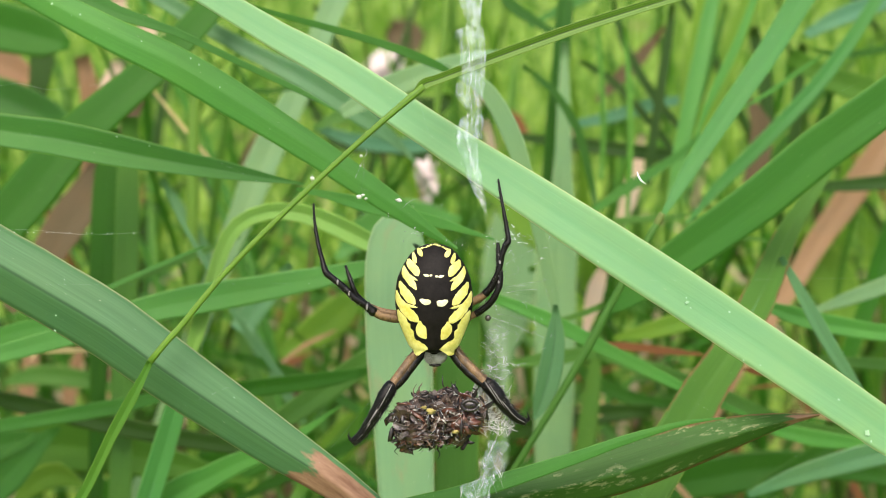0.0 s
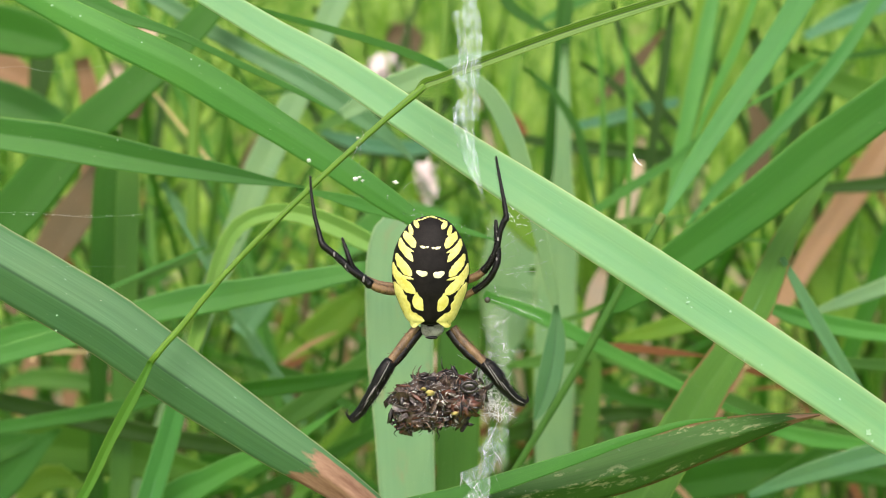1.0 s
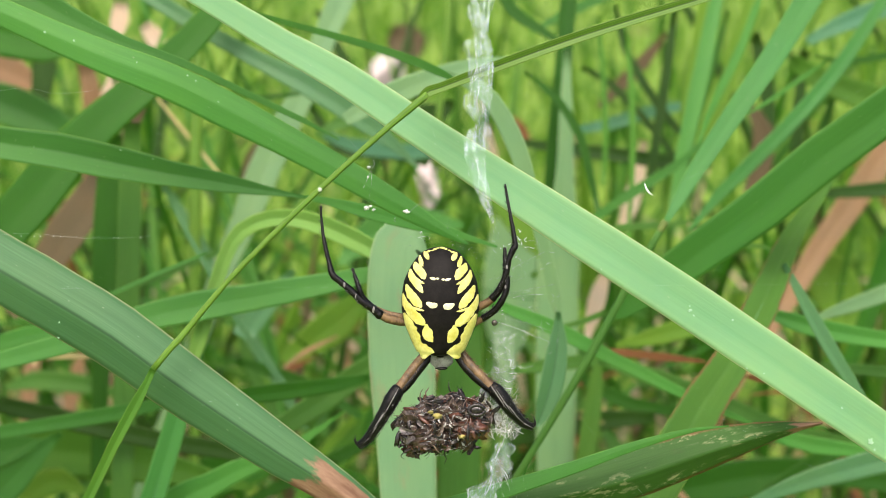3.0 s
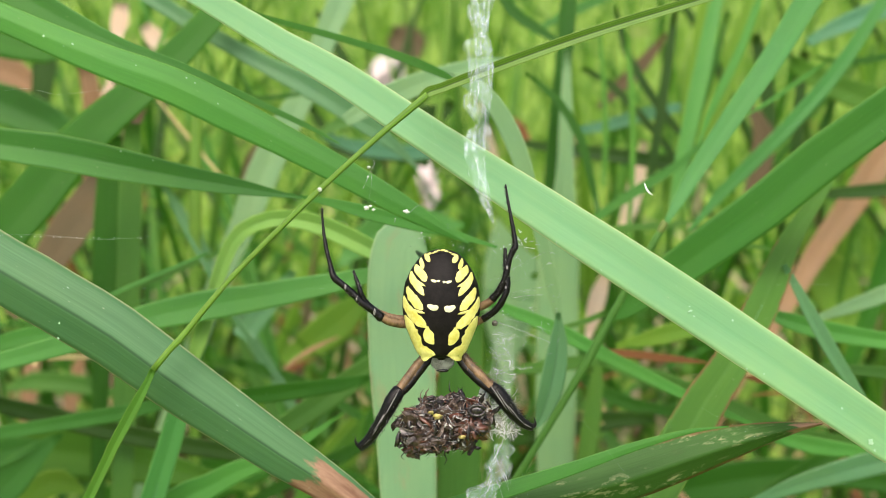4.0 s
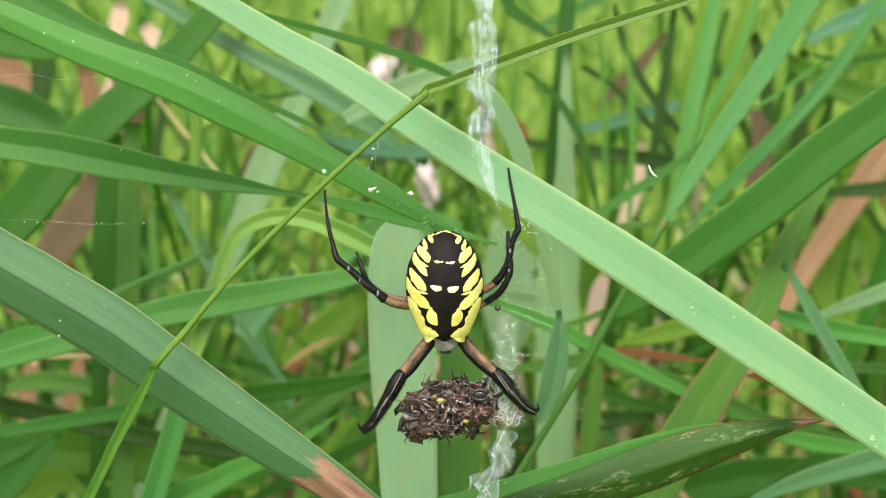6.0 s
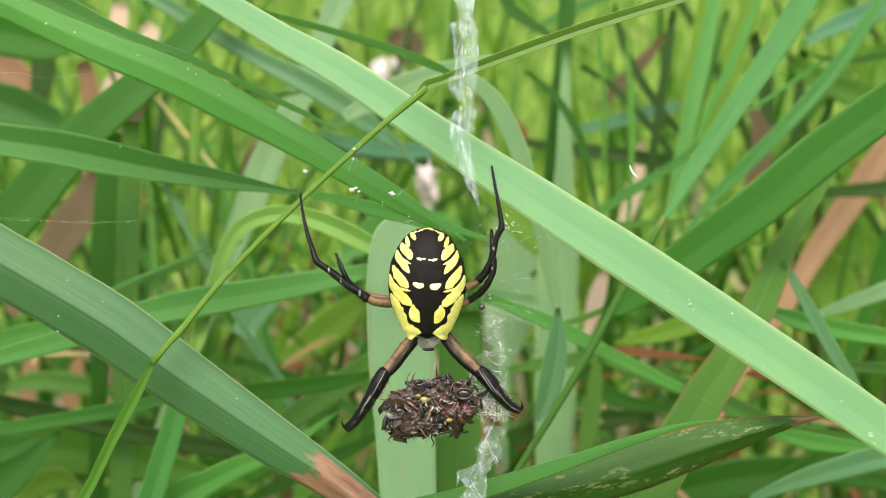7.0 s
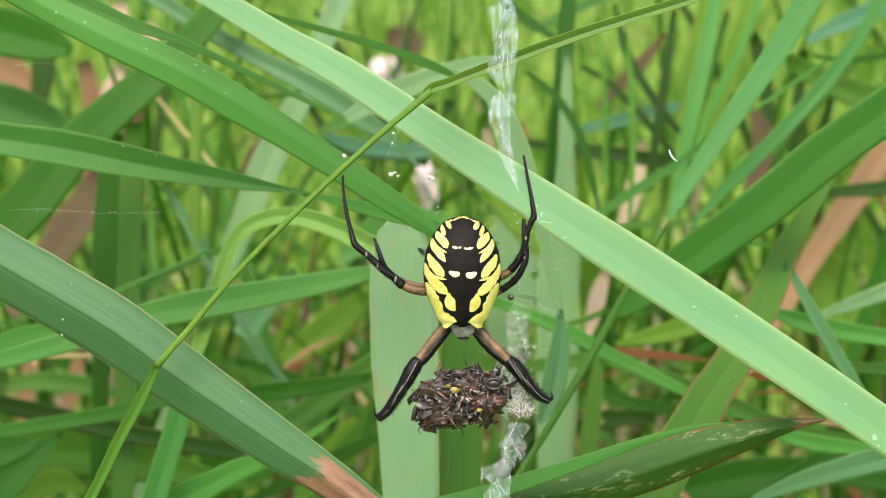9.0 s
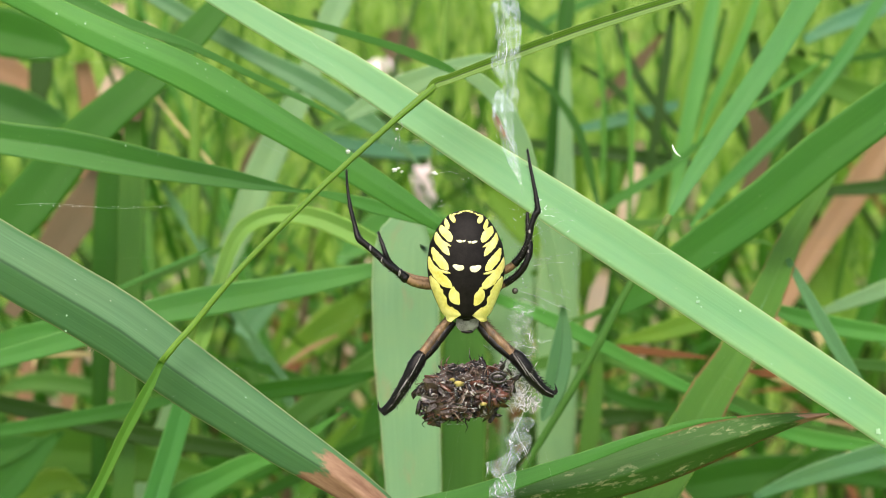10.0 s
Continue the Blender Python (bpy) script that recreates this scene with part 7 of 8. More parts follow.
    walk(PREY, [
        (0.0, at(-0.00049, -0.00915, 0.42178)), (0.1, at(-0.00090, -0.00867, 0.42327)), (0.2, at(-0.00079, -0.00710, 0.42807)),
        (0.3, at(-0.00046, -0.00823, 0.42461)), (0.4, at(-0.00013, -0.00947, 0.42080)), (0.5, at(-0.00054, -0.00827, 0.42448)),
        (0.6, at(-0.00069, -0.00756, 0.42666)), (0.7, at(-0.00025, -0.00922, 0.42157)), (0.8, at(-0.00055, -0.00931, 0.42128)),
        (0.9, at(-0.00048, -0.00787, 0.42573)), (1.0, at(-0.00078, -0.00826, 0.42452)), (1.1, at(-0.00039, -0.00971, 0.42005)),
        (1.2, at(-0.00082, -0.00882, 0.42279)), (1.3, at(-0.00096, -0.00795, 0.42545)), (1.4, at(-0.00020, -0.00909, 0.42197)),
        (1.5, at(-0.00011, -0.00900, 0.42223)), (1.6, at(-0.00025, -0.00772, 0.42616)), (1.7, at(-0.00031, -0.00835, 0.42423)),
        (1.8, at(0.00029, -0.00990, 0.41947)), (1.9, at(0.00038, -0.00901, 0.42219)), (2.0, at(0.00047, -0.00774, 0.42612)),
        (2.1, at(0.00028, -0.00873, 0.42305)), (2.2, at(0.00038, -0.00996, 0.41928)), (2.3, at(0.00004, -0.00878, 0.42292)),
        (2.4, at(-0.00008, -0.00787, 0.42572)), (2.5, at(0.00018, -0.00896, 0.42237)), (2.6, at(0.00037, -0.00944, 0.42089)),
        (2.7, at(-0.00010, -0.00861, 0.42344)),
        (2.8, at(-0.00022, -0.00806, 0.42512)), (2.9, at(0.00005, -0.00913, 0.42186)), (3.0, at(0.00003, -0.00898, 0.42229)),
        (3.1, at(-0.00016, -0.00811, 0.42498)), (3.2, at(-0.00005, -0.00849, 0.42381)), (3.3, at(0.00014, -0.00922, 0.42156)),
        (3.4, at(0.00004, -0.00877, 0.42296)), (3.5, at(-0.00006, -0.00828, 0.42446)), (3.6, at(0.00009, -0.00883, 0.42276)), (3.7, at(0.00018, -0.00917, 0.42173)),
        (3.8, at(0.00008, -0.00867, 0.42326)), (3.9, at(0.00012, -0.00835, 0.42423)),
        (4.0, at(0.00008, -0.00898, 0.42230)), (4.1, at(0.00009, -0.00901, 0.42219)), (4.3, at(0.00010, -0.00856, 0.42360)),
        (4.5, at(0.00019, -0.00890, 0.42254)), (4.6, at(-0.00012, -0.00821, 0.42465)), (4.7, at(0.00017, -0.00844, 0.42395)),
        (4.8, at(0.00046, -0.00890, 0.42253)), (4.9, at(0.00037, -0.00868, 0.42324)), (5.0, at(0.00066, -0.00824, 0.42458)),
        (5.1, at(0.00065, -0.00837, 0.42416)), (5.2, at(0.00093, -0.00881, 0.42283)), (5.3, at(0.00091, -0.00851, 0.42376)),
        (5.4, at(0.00097, -0.00811, 0.42497)), (5.5, at(0.00111, -0.00834, 0.42427)), (5.6, at(0.00110, -0.00843, 0.42398)),
        (5.7, at(0.00087, -0.00834, 0.42425)), (6.8, at(-0.00092, -0.00849, 0.42382)), (6.9, at(-0.00182, -0.00808, 0.42508)),
        (7.0, at(-0.00198, -0.00854, 0.42366)), (7.1, at(-0.00259, -0.00832, 0.42434)), (7.2, at(-0.00305, -0.00830, 0.42439)),
        (7.3, at(-0.00322, -0.00888, 0.42260)), (7.4, at(-0.00308, -0.00891, 0.42251)), (7.5, at(-0.00265, -0.00835, 0.42425)),
        (7.6, at(-0.00197, -0.00846, 0.42390)), (7.7, at(-0.00172, -0.00853, 0.42368)), (7.8, at(-0.00133, -0.00830, 0.42439)),
        (7.9, at(-0.00087, -0.00835, 0.42425)), (8.0, at(-0.00055, -0.00865, 0.42333)), (8.1, at(0.00029, -0.00835, 0.42424)),
        (8.2, at(0.00054, -0.00805, 0.42515)), (8.3, at(0.00094, -0.00780, 0.42592)), (8.4, at(0.00141, -0.00781, 0.42591)),
        (8.5, at(0.00181, -0.00781, 0.42590)), (8.6, at(0.00159, -0.00767, 0.42634)), (8.7, at(0.00189, -0.00780, 0.42594)),
        (8.8, at(0.00183, -0.00756, 0.42666)), (8.9, at(0.00198, -0.00767, 0.42633)), (9.0, at(0.00206, -0.00787, 0.42571)),
        (9.2, at(0.00208, -0.00757, 0.42662)), (9.3, at(0.00220, -0.00752, 0.42680)), (9.5, at(0.00252, -0.00761, 0.42651)),
        (9.7, at(0.00267, -0.00756, 0.42668)), (10.0, at(0.00189, -0.00783, 0.42583)),
    ])
    walk(WEB, [
        (0.0, at(-0.00085, -0.00307, 0.44050)), (0.1, at(-0.00126, -0.00258, 0.44199)), (0.2, at(-0.00116, -0.00102, 0.44679)),
        (0.3, at(-0.00083, -0.00215, 0.44334)), (0.4, at(-0.00050, -0.00338, 0.43952)), (0.5, at(-0.00091, -0.00219, 0.44320)),
        (0.6, at(-0.00106, -0.00148, 0.44539)), (0.7, at(-0.00061, -0.00313, 0.44029)), (0.8, at(-0.00091, -0.00323, 0.44001)),
        (0.9, at(-0.00083, -0.00178, 0.44445)), (1.0, at(-0.00113, -0.00217, 0.44325)), (1.1, at(-0.00075, -0.00363, 0.43878)),
        (1.2, at(-0.00119, -0.00274, 0.44151)), (1.3, at(-0.00134, -0.00187, 0.44417)), (1.4, at(-0.00059, -0.00300, 0.44069)),
        (1.5, at(-0.00051, -0.00292, 0.44096)), (1.6, at(-0.00064, -0.00164, 0.44488)), (1.7, at(-0.00070, -0.00227, 0.44295)),
        (1.8, at(-0.00008, -0.00382, 0.43819)), (1.9, at(0.00001, -0.00293, 0.44091)), (2.0, at(0.00010, -0.00166, 0.44484)),
        (2.1, at(-0.00009, -0.00265, 0.44177)), (2.2, at(0.00001, -0.00388, 0.43800)), (2.3, at(-0.00034, -0.00269, 0.44164)),
        (2.4, at(-0.00046, -0.00179, 0.44444)), (2.5, at(-0.00021, -0.00288, 0.44109)), (2.6, at(-0.00001, -0.00335, 0.43961)),
        (2.7, at(-0.00049, -0.00253, 0.44216)),
        (2.8, at(-0.00060, -0.00199, 0.44384)), (2.9, at(-0.00033, -0.00305, 0.44058)), (3.0, at(-0.00035, -0.00290, 0.44101)),
        (3.1, at(-0.00055, -0.00203, 0.44370)), (3.2, at(-0.00044, -0.00241, 0.44253)), (3.3, at(-0.00025, -0.00314, 0.44028)),
        (3.4, at(-0.00034, -0.00269, 0.44168)), (3.5, at(-0.00044, -0.00220, 0.44318)), (3.6, at(-0.00029, -0.00275, 0.44148)), (3.7, at(-0.00020, -0.00309, 0.44045)),
        (3.8, at(-0.00030, -0.00259, 0.44198)), (3.9, at(-0.00027, -0.00227, 0.44295)),
        (4.0, at(-0.00030, -0.00290, 0.44102)), (4.1, at(-0.00029, -0.00293, 0.44092)), (4.3, at(-0.00028, -0.00247, 0.44232)),
        (4.5, at(-0.00019, -0.00282, 0.44126)), (4.6, at(-0.00049, -0.00213, 0.44338)), (4.7, at(-0.00020, -0.00236, 0.44267)),
        (4.8, at(0.00010, -0.00282, 0.44125)), (4.9, at(0.00002, -0.00259, 0.44196)), (5.0, at(0.00031, -0.00216, 0.44330)),
        (5.1, at(0.00029, -0.00229, 0.44288)), (5.2, at(0.00057, -0.00273, 0.44155)), (5.3, at(0.00056, -0.00242, 0.44248)),
        (5.4, at(0.00062, -0.00203, 0.44369)), (5.5, at(0.00075, -0.00226, 0.44299)), (5.6, at(0.00074, -0.00235, 0.44270)),
        (5.7, at(0.00051, -0.00226, 0.44297)), (6.8, at(-0.00131, -0.00240, 0.44254)), (6.9, at(-0.00221, -0.00199, 0.44380)),
        (7.0, at(-0.00237, -0.00245, 0.44238)), (7.1, at(-0.00297, -0.00223, 0.44307)), (7.2, at(-0.00344, -0.00222, 0.44311)),
        (7.3, at(-0.00360, -0.00280, 0.44132)), (7.4, at(-0.00347, -0.00283, 0.44123)), (7.5, at(-0.00304, -0.00226, 0.44297)),
        (7.6, at(-0.00234, -0.00238, 0.44262)), (7.7, at(-0.00209, -0.00245, 0.44241)), (7.8, at(-0.00169, -0.00222, 0.44311)),
        (7.9, at(-0.00122, -0.00226, 0.44297)), (8.0, at(-0.00090, -0.00256, 0.44205)), (8.1, at(-0.00006, -0.00227, 0.44296)),
        (8.2, at(0.00018, -0.00197, 0.44387)), (8.3, at(0.00057, -0.00172, 0.44464)), (8.4, at(0.00103, -0.00172, 0.44463)),
        (8.5, at(0.00142, -0.00173, 0.44462)), (8.6, at(0.00121, -0.00158, 0.44507)), (8.7, at(0.00151, -0.00172, 0.44466)),
        (8.8, at(0.00144, -0.00148, 0.44538)), (8.9, at(0.00160, -0.00159, 0.44505)), (9.0, at(0.00168, -0.00179, 0.44443)),
        (9.2, at(0.00169, -0.00149, 0.44534)), (9.3, at(0.00182, -0.00144, 0.44552)), (9.5, at(0.00213, -0.00153, 0.44523)),
        (9.7, at(0.00229, -0.00148, 0.44540)), (10.0, at(0.00152, -0.00175, 0.44456)),
    ])
    walk(upper, [
        (0.0, pose(-0.00009, 0.00000, 0.00102)), (0.1, pose(-0.00016, 0.00000, 0.00113)), (0.2, pose(-0.00017, 0.00000, 0.00167)),
        (0.3, pose(-0.00014, 0.00000, 0.00113)), (0.4, pose(-0.00012, 0.00000, 0.00053)), (0.5, pose(-0.00019, 0.00000, 0.00093)),
        (0.6, pose(-0.00027, 0.00000, 0.00123)), (0.7, pose(-0.00029, 0.00000, 0.00058)), (0.8, pose(-0.00039, 0.00000, 0.00056)),
        (0.9, pose(-0.00045, 0.00000, 0.00116)), (1.0, pose(-0.00056, 0.00000, 0.00102)), (1.1, pose(-0.00043, 0.00000, 0.00048)),
        (1.2, pose(-0.00041, 0.00000, 0.00088)), (1.3, pose(-0.00035, 0.00000, 0.00127)), (1.4, pose(-0.00018, 0.00000, 0.00085)),
        (1.5, pose(-0.00009, 0.00000, 0.00093)), (1.6, pose(-0.00012, 0.00000, 0.00125)), (1.7, pose(-0.00015, 0.00000, 0.00080)),
        (1.8, pose(-0.00009, 0.00000, -0.00002)), (1.9, pose(-0.00009, 0.00000, 0.00014)), (2.0, pose(-0.00009, 0.00000, 0.00046)),
        (2.1, pose(-0.00009, 0.00000, 0.00007)), (2.2, pose(-0.00005, 0.00000, -0.00042)), (2.3, pose(-0.00007, 0.00000, 0.00006)),
        (2.4, pose(-0.00006, 0.00000, 0.00043)), (2.5, pose(0.00000, 0.00000, 0.00000)), (2.6, pose(0.00007, 0.00000, -0.00015)),
        (2.7, pose(0.00005, 0.00000, 0.00022)),
        (2.8, pose(0.00002, 0.00000, 0.00044)), (2.9, pose(0.00006, 0.00000, -0.00011)), (3.0, pose(0.00005, 0.00000, -0.00009)),
        (3.1, pose(0.00001, 0.00000, 0.00029)), (3.2, pose(0.00002, 0.00000, 0.00006)), (3.3, pose(0.00005, 0.00000, -0.00033)),
        (3.4, pose(0.00002, 0.00000, -0.00015)), (3.5, pose(-0.00000, 0.00000, 0.00003)), (3.6, pose(0.00002, 0.00000, -0.00027)), (3.7, pose(0.00003, 0.00000, -0.00047)),
        (3.8, pose(0.00000, 0.00000, -0.00028)), (3.9, pose(0.00000, 0.00000, 0.00005)),
        (4.0, pose(0.00000, 0.00000, 0.00000)), (4.1, pose(-0.00000, 0.00000, -0.00002)), (4.3, pose(-0.00001, 0.00000, 0.00015)),
        (4.5, pose(0.00000, 0.00000, 0.00000)), (4.6, pose(-0.00001, 0.00000, 0.00026)), (4.7, pose(0.00005, 0.00000, 0.00015)),
        (4.8, pose(0.00011, 0.00000, -0.00005)), (4.9, pose(0.00012, 0.00000, 0.00003)), (5.0, pose(0.00019, 0.00000, 0.00019)),
        (5.1, pose(0.00021, 0.00000, 0.00021)), (5.2, pose(0.00027, 0.00000, 0.00012)), (5.3, pose(0.00030, 0.00000, 0.00032)),
        (5.4, pose(0.00033, 0.00000, 0.00057)), (5.5, pose(0.00037, 0.00000, 0.00056)), (5.6, pose(0.00035, 0.00000, 0.00051)),
        (5.7, pose(0.00031, 0.00000, 0.00053)), (6.8, pose(-0.00011, 0.00000, 0.00033)), (6.9, pose(-0.00024, 0.00000, 0.00048)),
        (7.0, pose(-0.00028, 0.00000, 0.00028)), (7.1, pose(-0.00043, 0.00000, 0.00035)), (7.2, pose(-0.00056, 0.00000, 0.00034)),
        (7.3, pose(-0.00066, 0.00000, 0.00009)), (7.4, pose(-0.00072, 0.00000, 0.00006)), (7.5, pose(-0.00074, 0.00000, 0.00028)),
        (7.6, pose(-0.00056, 0.00000, 0.00027)), (7.7, pose(-0.00043, 0.00000, 0.00029)), (7.8, pose(-0.00029, 0.00000, 0.00043)),
        (7.9, pose(-0.00014, 0.00000, 0.00045)), (8.0, pose(0.00000, 0.00000, 0.00037)), (8.1, pose(0.00027, 0.00000, 0.00053)),
        (8.2, pose(0.00046, 0.00000, 0.00070)), (8.3, pose(0.00068, 0.00000, 0.00084)), (8.4, pose(0.00090, 0.00000, 0.00089)),
        (8.5, pose(0.00111, 0.00000, 0.00093)), (8.6, pose(0.00114, 0.00000, 0.00107)), (8.7, pose(0.00122, 0.00000, 0.00109)),
        (8.8, pose(0.00126, 0.00000, 0.00127)), (8.9, pose(0.00133, 0.00000, 0.00130)), (9.0, pose(0.00139, 0.00000, 0.00130)),
        (9.2, pose(0.00141, 0.00000, 0.00127)), (9.3, pose(0.00143, 0.00000, 0.00121)), (9.5, pose(0.00149, 0.00000, 0.00102)),
        (9.7, pose(0.00150, 0.00000, 0.00108)), (10.0, pose(0.00139, 0.00000, 0.00102)),
    ])
    walk(lower, [
        (0.0, pose(0.00000, 0.00000, -0.00028)), (0.1, pose(0.00009, 0.00000, -0.00060)), (0.2, pose(0.00009, 0.00000, -0.00157)),
        (0.3, pose(0.00004, 0.00000, -0.00091)), (0.4, pose(-0.00000, 0.00000, -0.00018)), (0.5, pose(0.00009, 0.00000, -0.00093)),
        (0.6, pose(0.00011, 0.00000, -0.00138)), (0.7, pose(0.00002, 0.00000, -0.00039)), (0.8, pose(0.00007, 0.00000, -0.00035)),
        (0.9, pose(0.00005, 0.00000, -0.00124)), (1.0, pose(0.00009, 0.00000, -0.00102)), (1.1, pose(0.00003, 0.00000, -0.00003)),
        (1.2, pose(0.00011, 0.00000, -0.00045)), (1.3, pose(0.00015, 0.00000, -0.00086)), (1.4, pose(0.00001, 0.00000, -0.00006)),
        (1.5, pose(0.00000, 0.00000, 0.00000)), (1.6, pose(0.00003, 0.00000, -0.00086)), (1.7, pose(0.00004, 0.00000, -0.00057)),
        (1.8, pose(-0.00007, 0.00000, 0.00028)), (1.9, pose(-0.00008, 0.00000, -0.00034)), (2.0, pose(-0.00009, 0.00000, -0.00121)),
        (2.1, pose(-0.00005, 0.00000, -0.00051)), (2.2, pose(-0.00006, 0.00000, 0.00033)), (2.3, pose(0.00001, 0.00000, -0.00030)),
        (2.4, pose(0.00004, 0.00000, -0.00075)), (2.5, pose(0.00000, 0.00000, 0.00000)), (2.6, pose(0.00000, 0.00000, 0.00034)),
        (2.7, pose(0.00013, 0.00000, -0.00011)),
        (2.8, pose(0.00015, 0.00000, -0.00048)), (2.9, pose(0.00010, 0.00000, 0.00021)), (3.0, pose(0.00011, 0.00000, 0.00010)),
        (3.1, pose(0.00013, 0.00000, -0.00048)), (3.2, pose(0.00012, 0.00000, -0.00024)), (3.3, pose(0.00009, 0.00000, 0.00023)),
        (3.4, pose(0.00010, 0.00000, -0.00008)), (3.5, pose(0.00011, 0.00000, -0.00041)), (3.6, pose(0.00009, 0.00000, -0.00006)), (3.7, pose(0.00008, 0.00000, 0.00015)),
        (3.8, pose(0.00009, 0.00000, -0.00019)), (3.9, pose(-0.00001, 0.00000, -0.00038)),
        (4.0, pose(-0.00009, 0.00000, 0.00000)), (4.1, pose(-0.00007, 0.00000, 0.00003)), (4.3, pose(-0.00003, 0.00000, -0.00023)),
        (4.5, pose(0.00000, 0.00000, 0.00000)), (4.6, pose(0.00004, 0.00000, -0.00041)), (4.7, pose(-0.00004, 0.00000, -0.00027)),
        (4.8, pose(-0.00011, 0.00000, 0.00002)), (4.9, pose(-0.00011, 0.00000, -0.00011)), (5.0, pose(-0.00019, 0.00000, -0.00037)),
        (5.1, pose(-0.00018, 0.00000, -0.00032)), (5.2, pose(-0.00024, 0.00000, -0.00009)), (5.3, pose(-0.00024, 0.00000, -0.00030)),
        (5.4, pose(-0.00025, 0.00000, -0.00057)), (5.5, pose(-0.00028, 0.00000, -0.00046)), (5.6, pose(-0.00027, 0.00000, -0.00037)),
        (5.7, pose(-0.00021, 0.00000, -0.00038)), (6.8, pose(0.00024, 0.00000, 0.00016)), (6.9, pose(0.00042, 0.00000, -0.00004)),
        (7.0, pose(0.00046, 0.00000, 0.00028)), (7.1, pose(0.00059, 0.00000, 0.00011)), (7.2, pose(0.00069, 0.00000, 0.00007)),
        (7.3, pose(0.00073, 0.00000, 0.00039)), (7.4, pose(0.00072, 0.00000, 0.00038)), (7.5, pose(0.00065, 0.00000, 0.00000)),
        (7.6, pose(0.00051, 0.00000, 0.00005)), (7.7, pose(0.00045, 0.00000, 0.00008)), (7.8, pose(0.00036, 0.00000, -0.00008)),
        (7.9, pose(0.00026, 0.00000, -0.00007)), (8.0, pose(0.00019, 0.00000, 0.00009)), (8.1, pose(0.00004, 0.00000, -0.00015)),
        (8.2, pose(0.00001, 0.00000, -0.00040)), (8.3, pose(-0.00005, 0.00000, -0.00061)), (8.4, pose(-0.00013, 0.00000, -0.00068)),
        (8.5, pose(-0.00019, 0.00000, -0.00074)), (8.6, pose(-0.00017, 0.00000, -0.00084)), (8.7, pose(-0.00026, 0.00000, -0.00077)),
        (8.8, pose(-0.00027, 0.00000, -0.00092)), (8.9, pose(-0.00033, 0.00000, -0.00086)), (9.0, pose(-0.00037, 0.00000, -0.00074)),
        (9.2, pose(-0.00042, 0.00000, -0.00097)), (9.3, pose(-0.00046, 0.00000, -0.00103)), (9.5, pose(-0.00056, 0.00000, -0.00102)),
        (9.7, pose(-0.00048, 0.00000, -0.00103)), (10.0, pose(-0.00019, 0.00000, -0.00084)),
    ])
    for key in ("upper_left", "upper_left_short"):
        walk(LEG[key], [
            (0.0, pose(-0.00003, 0, 0.00005, 0, -0.56, 0)), (2.7, pose(-0.00001, 0, 0.00002, 0, -0.22, 0)), (4.5, pose(0.00000, 0, 0.00000, 0, 0.00, 0)),
            (5.7, pose(0.00000, 0, 0.00000, 0, 0.00, 0)), (6.8, pose(-0.00013, 0, 0.00020, 0, -2.52, 0)), (7.0, pose(-0.00021, 0, 0.00031, 0, -3.91, 0)),
            (7.2, pose(-0.00025, 0, 0.00036, 0, -4.58, 0)), (7.5, pose(-0.00031, 0, 0.00044, 0, -5.59, 0)), (7.8, pose(-0.00023, 0, 0.00034, 0, -4.25, 0)),
            (8.0, pose(-0.00018, 0, 0.00027, 0, -3.35, 0)), (8.3, pose(0.00000, 0, 0.00000, 0, 0.00, 0)), (9.0, pose(0.00000, 0, 0.00000, 0, 0.00, 0)),
            (10.0, pose(0.00000, 0, 0.00000, 0, 0.00, 0)),
        ])
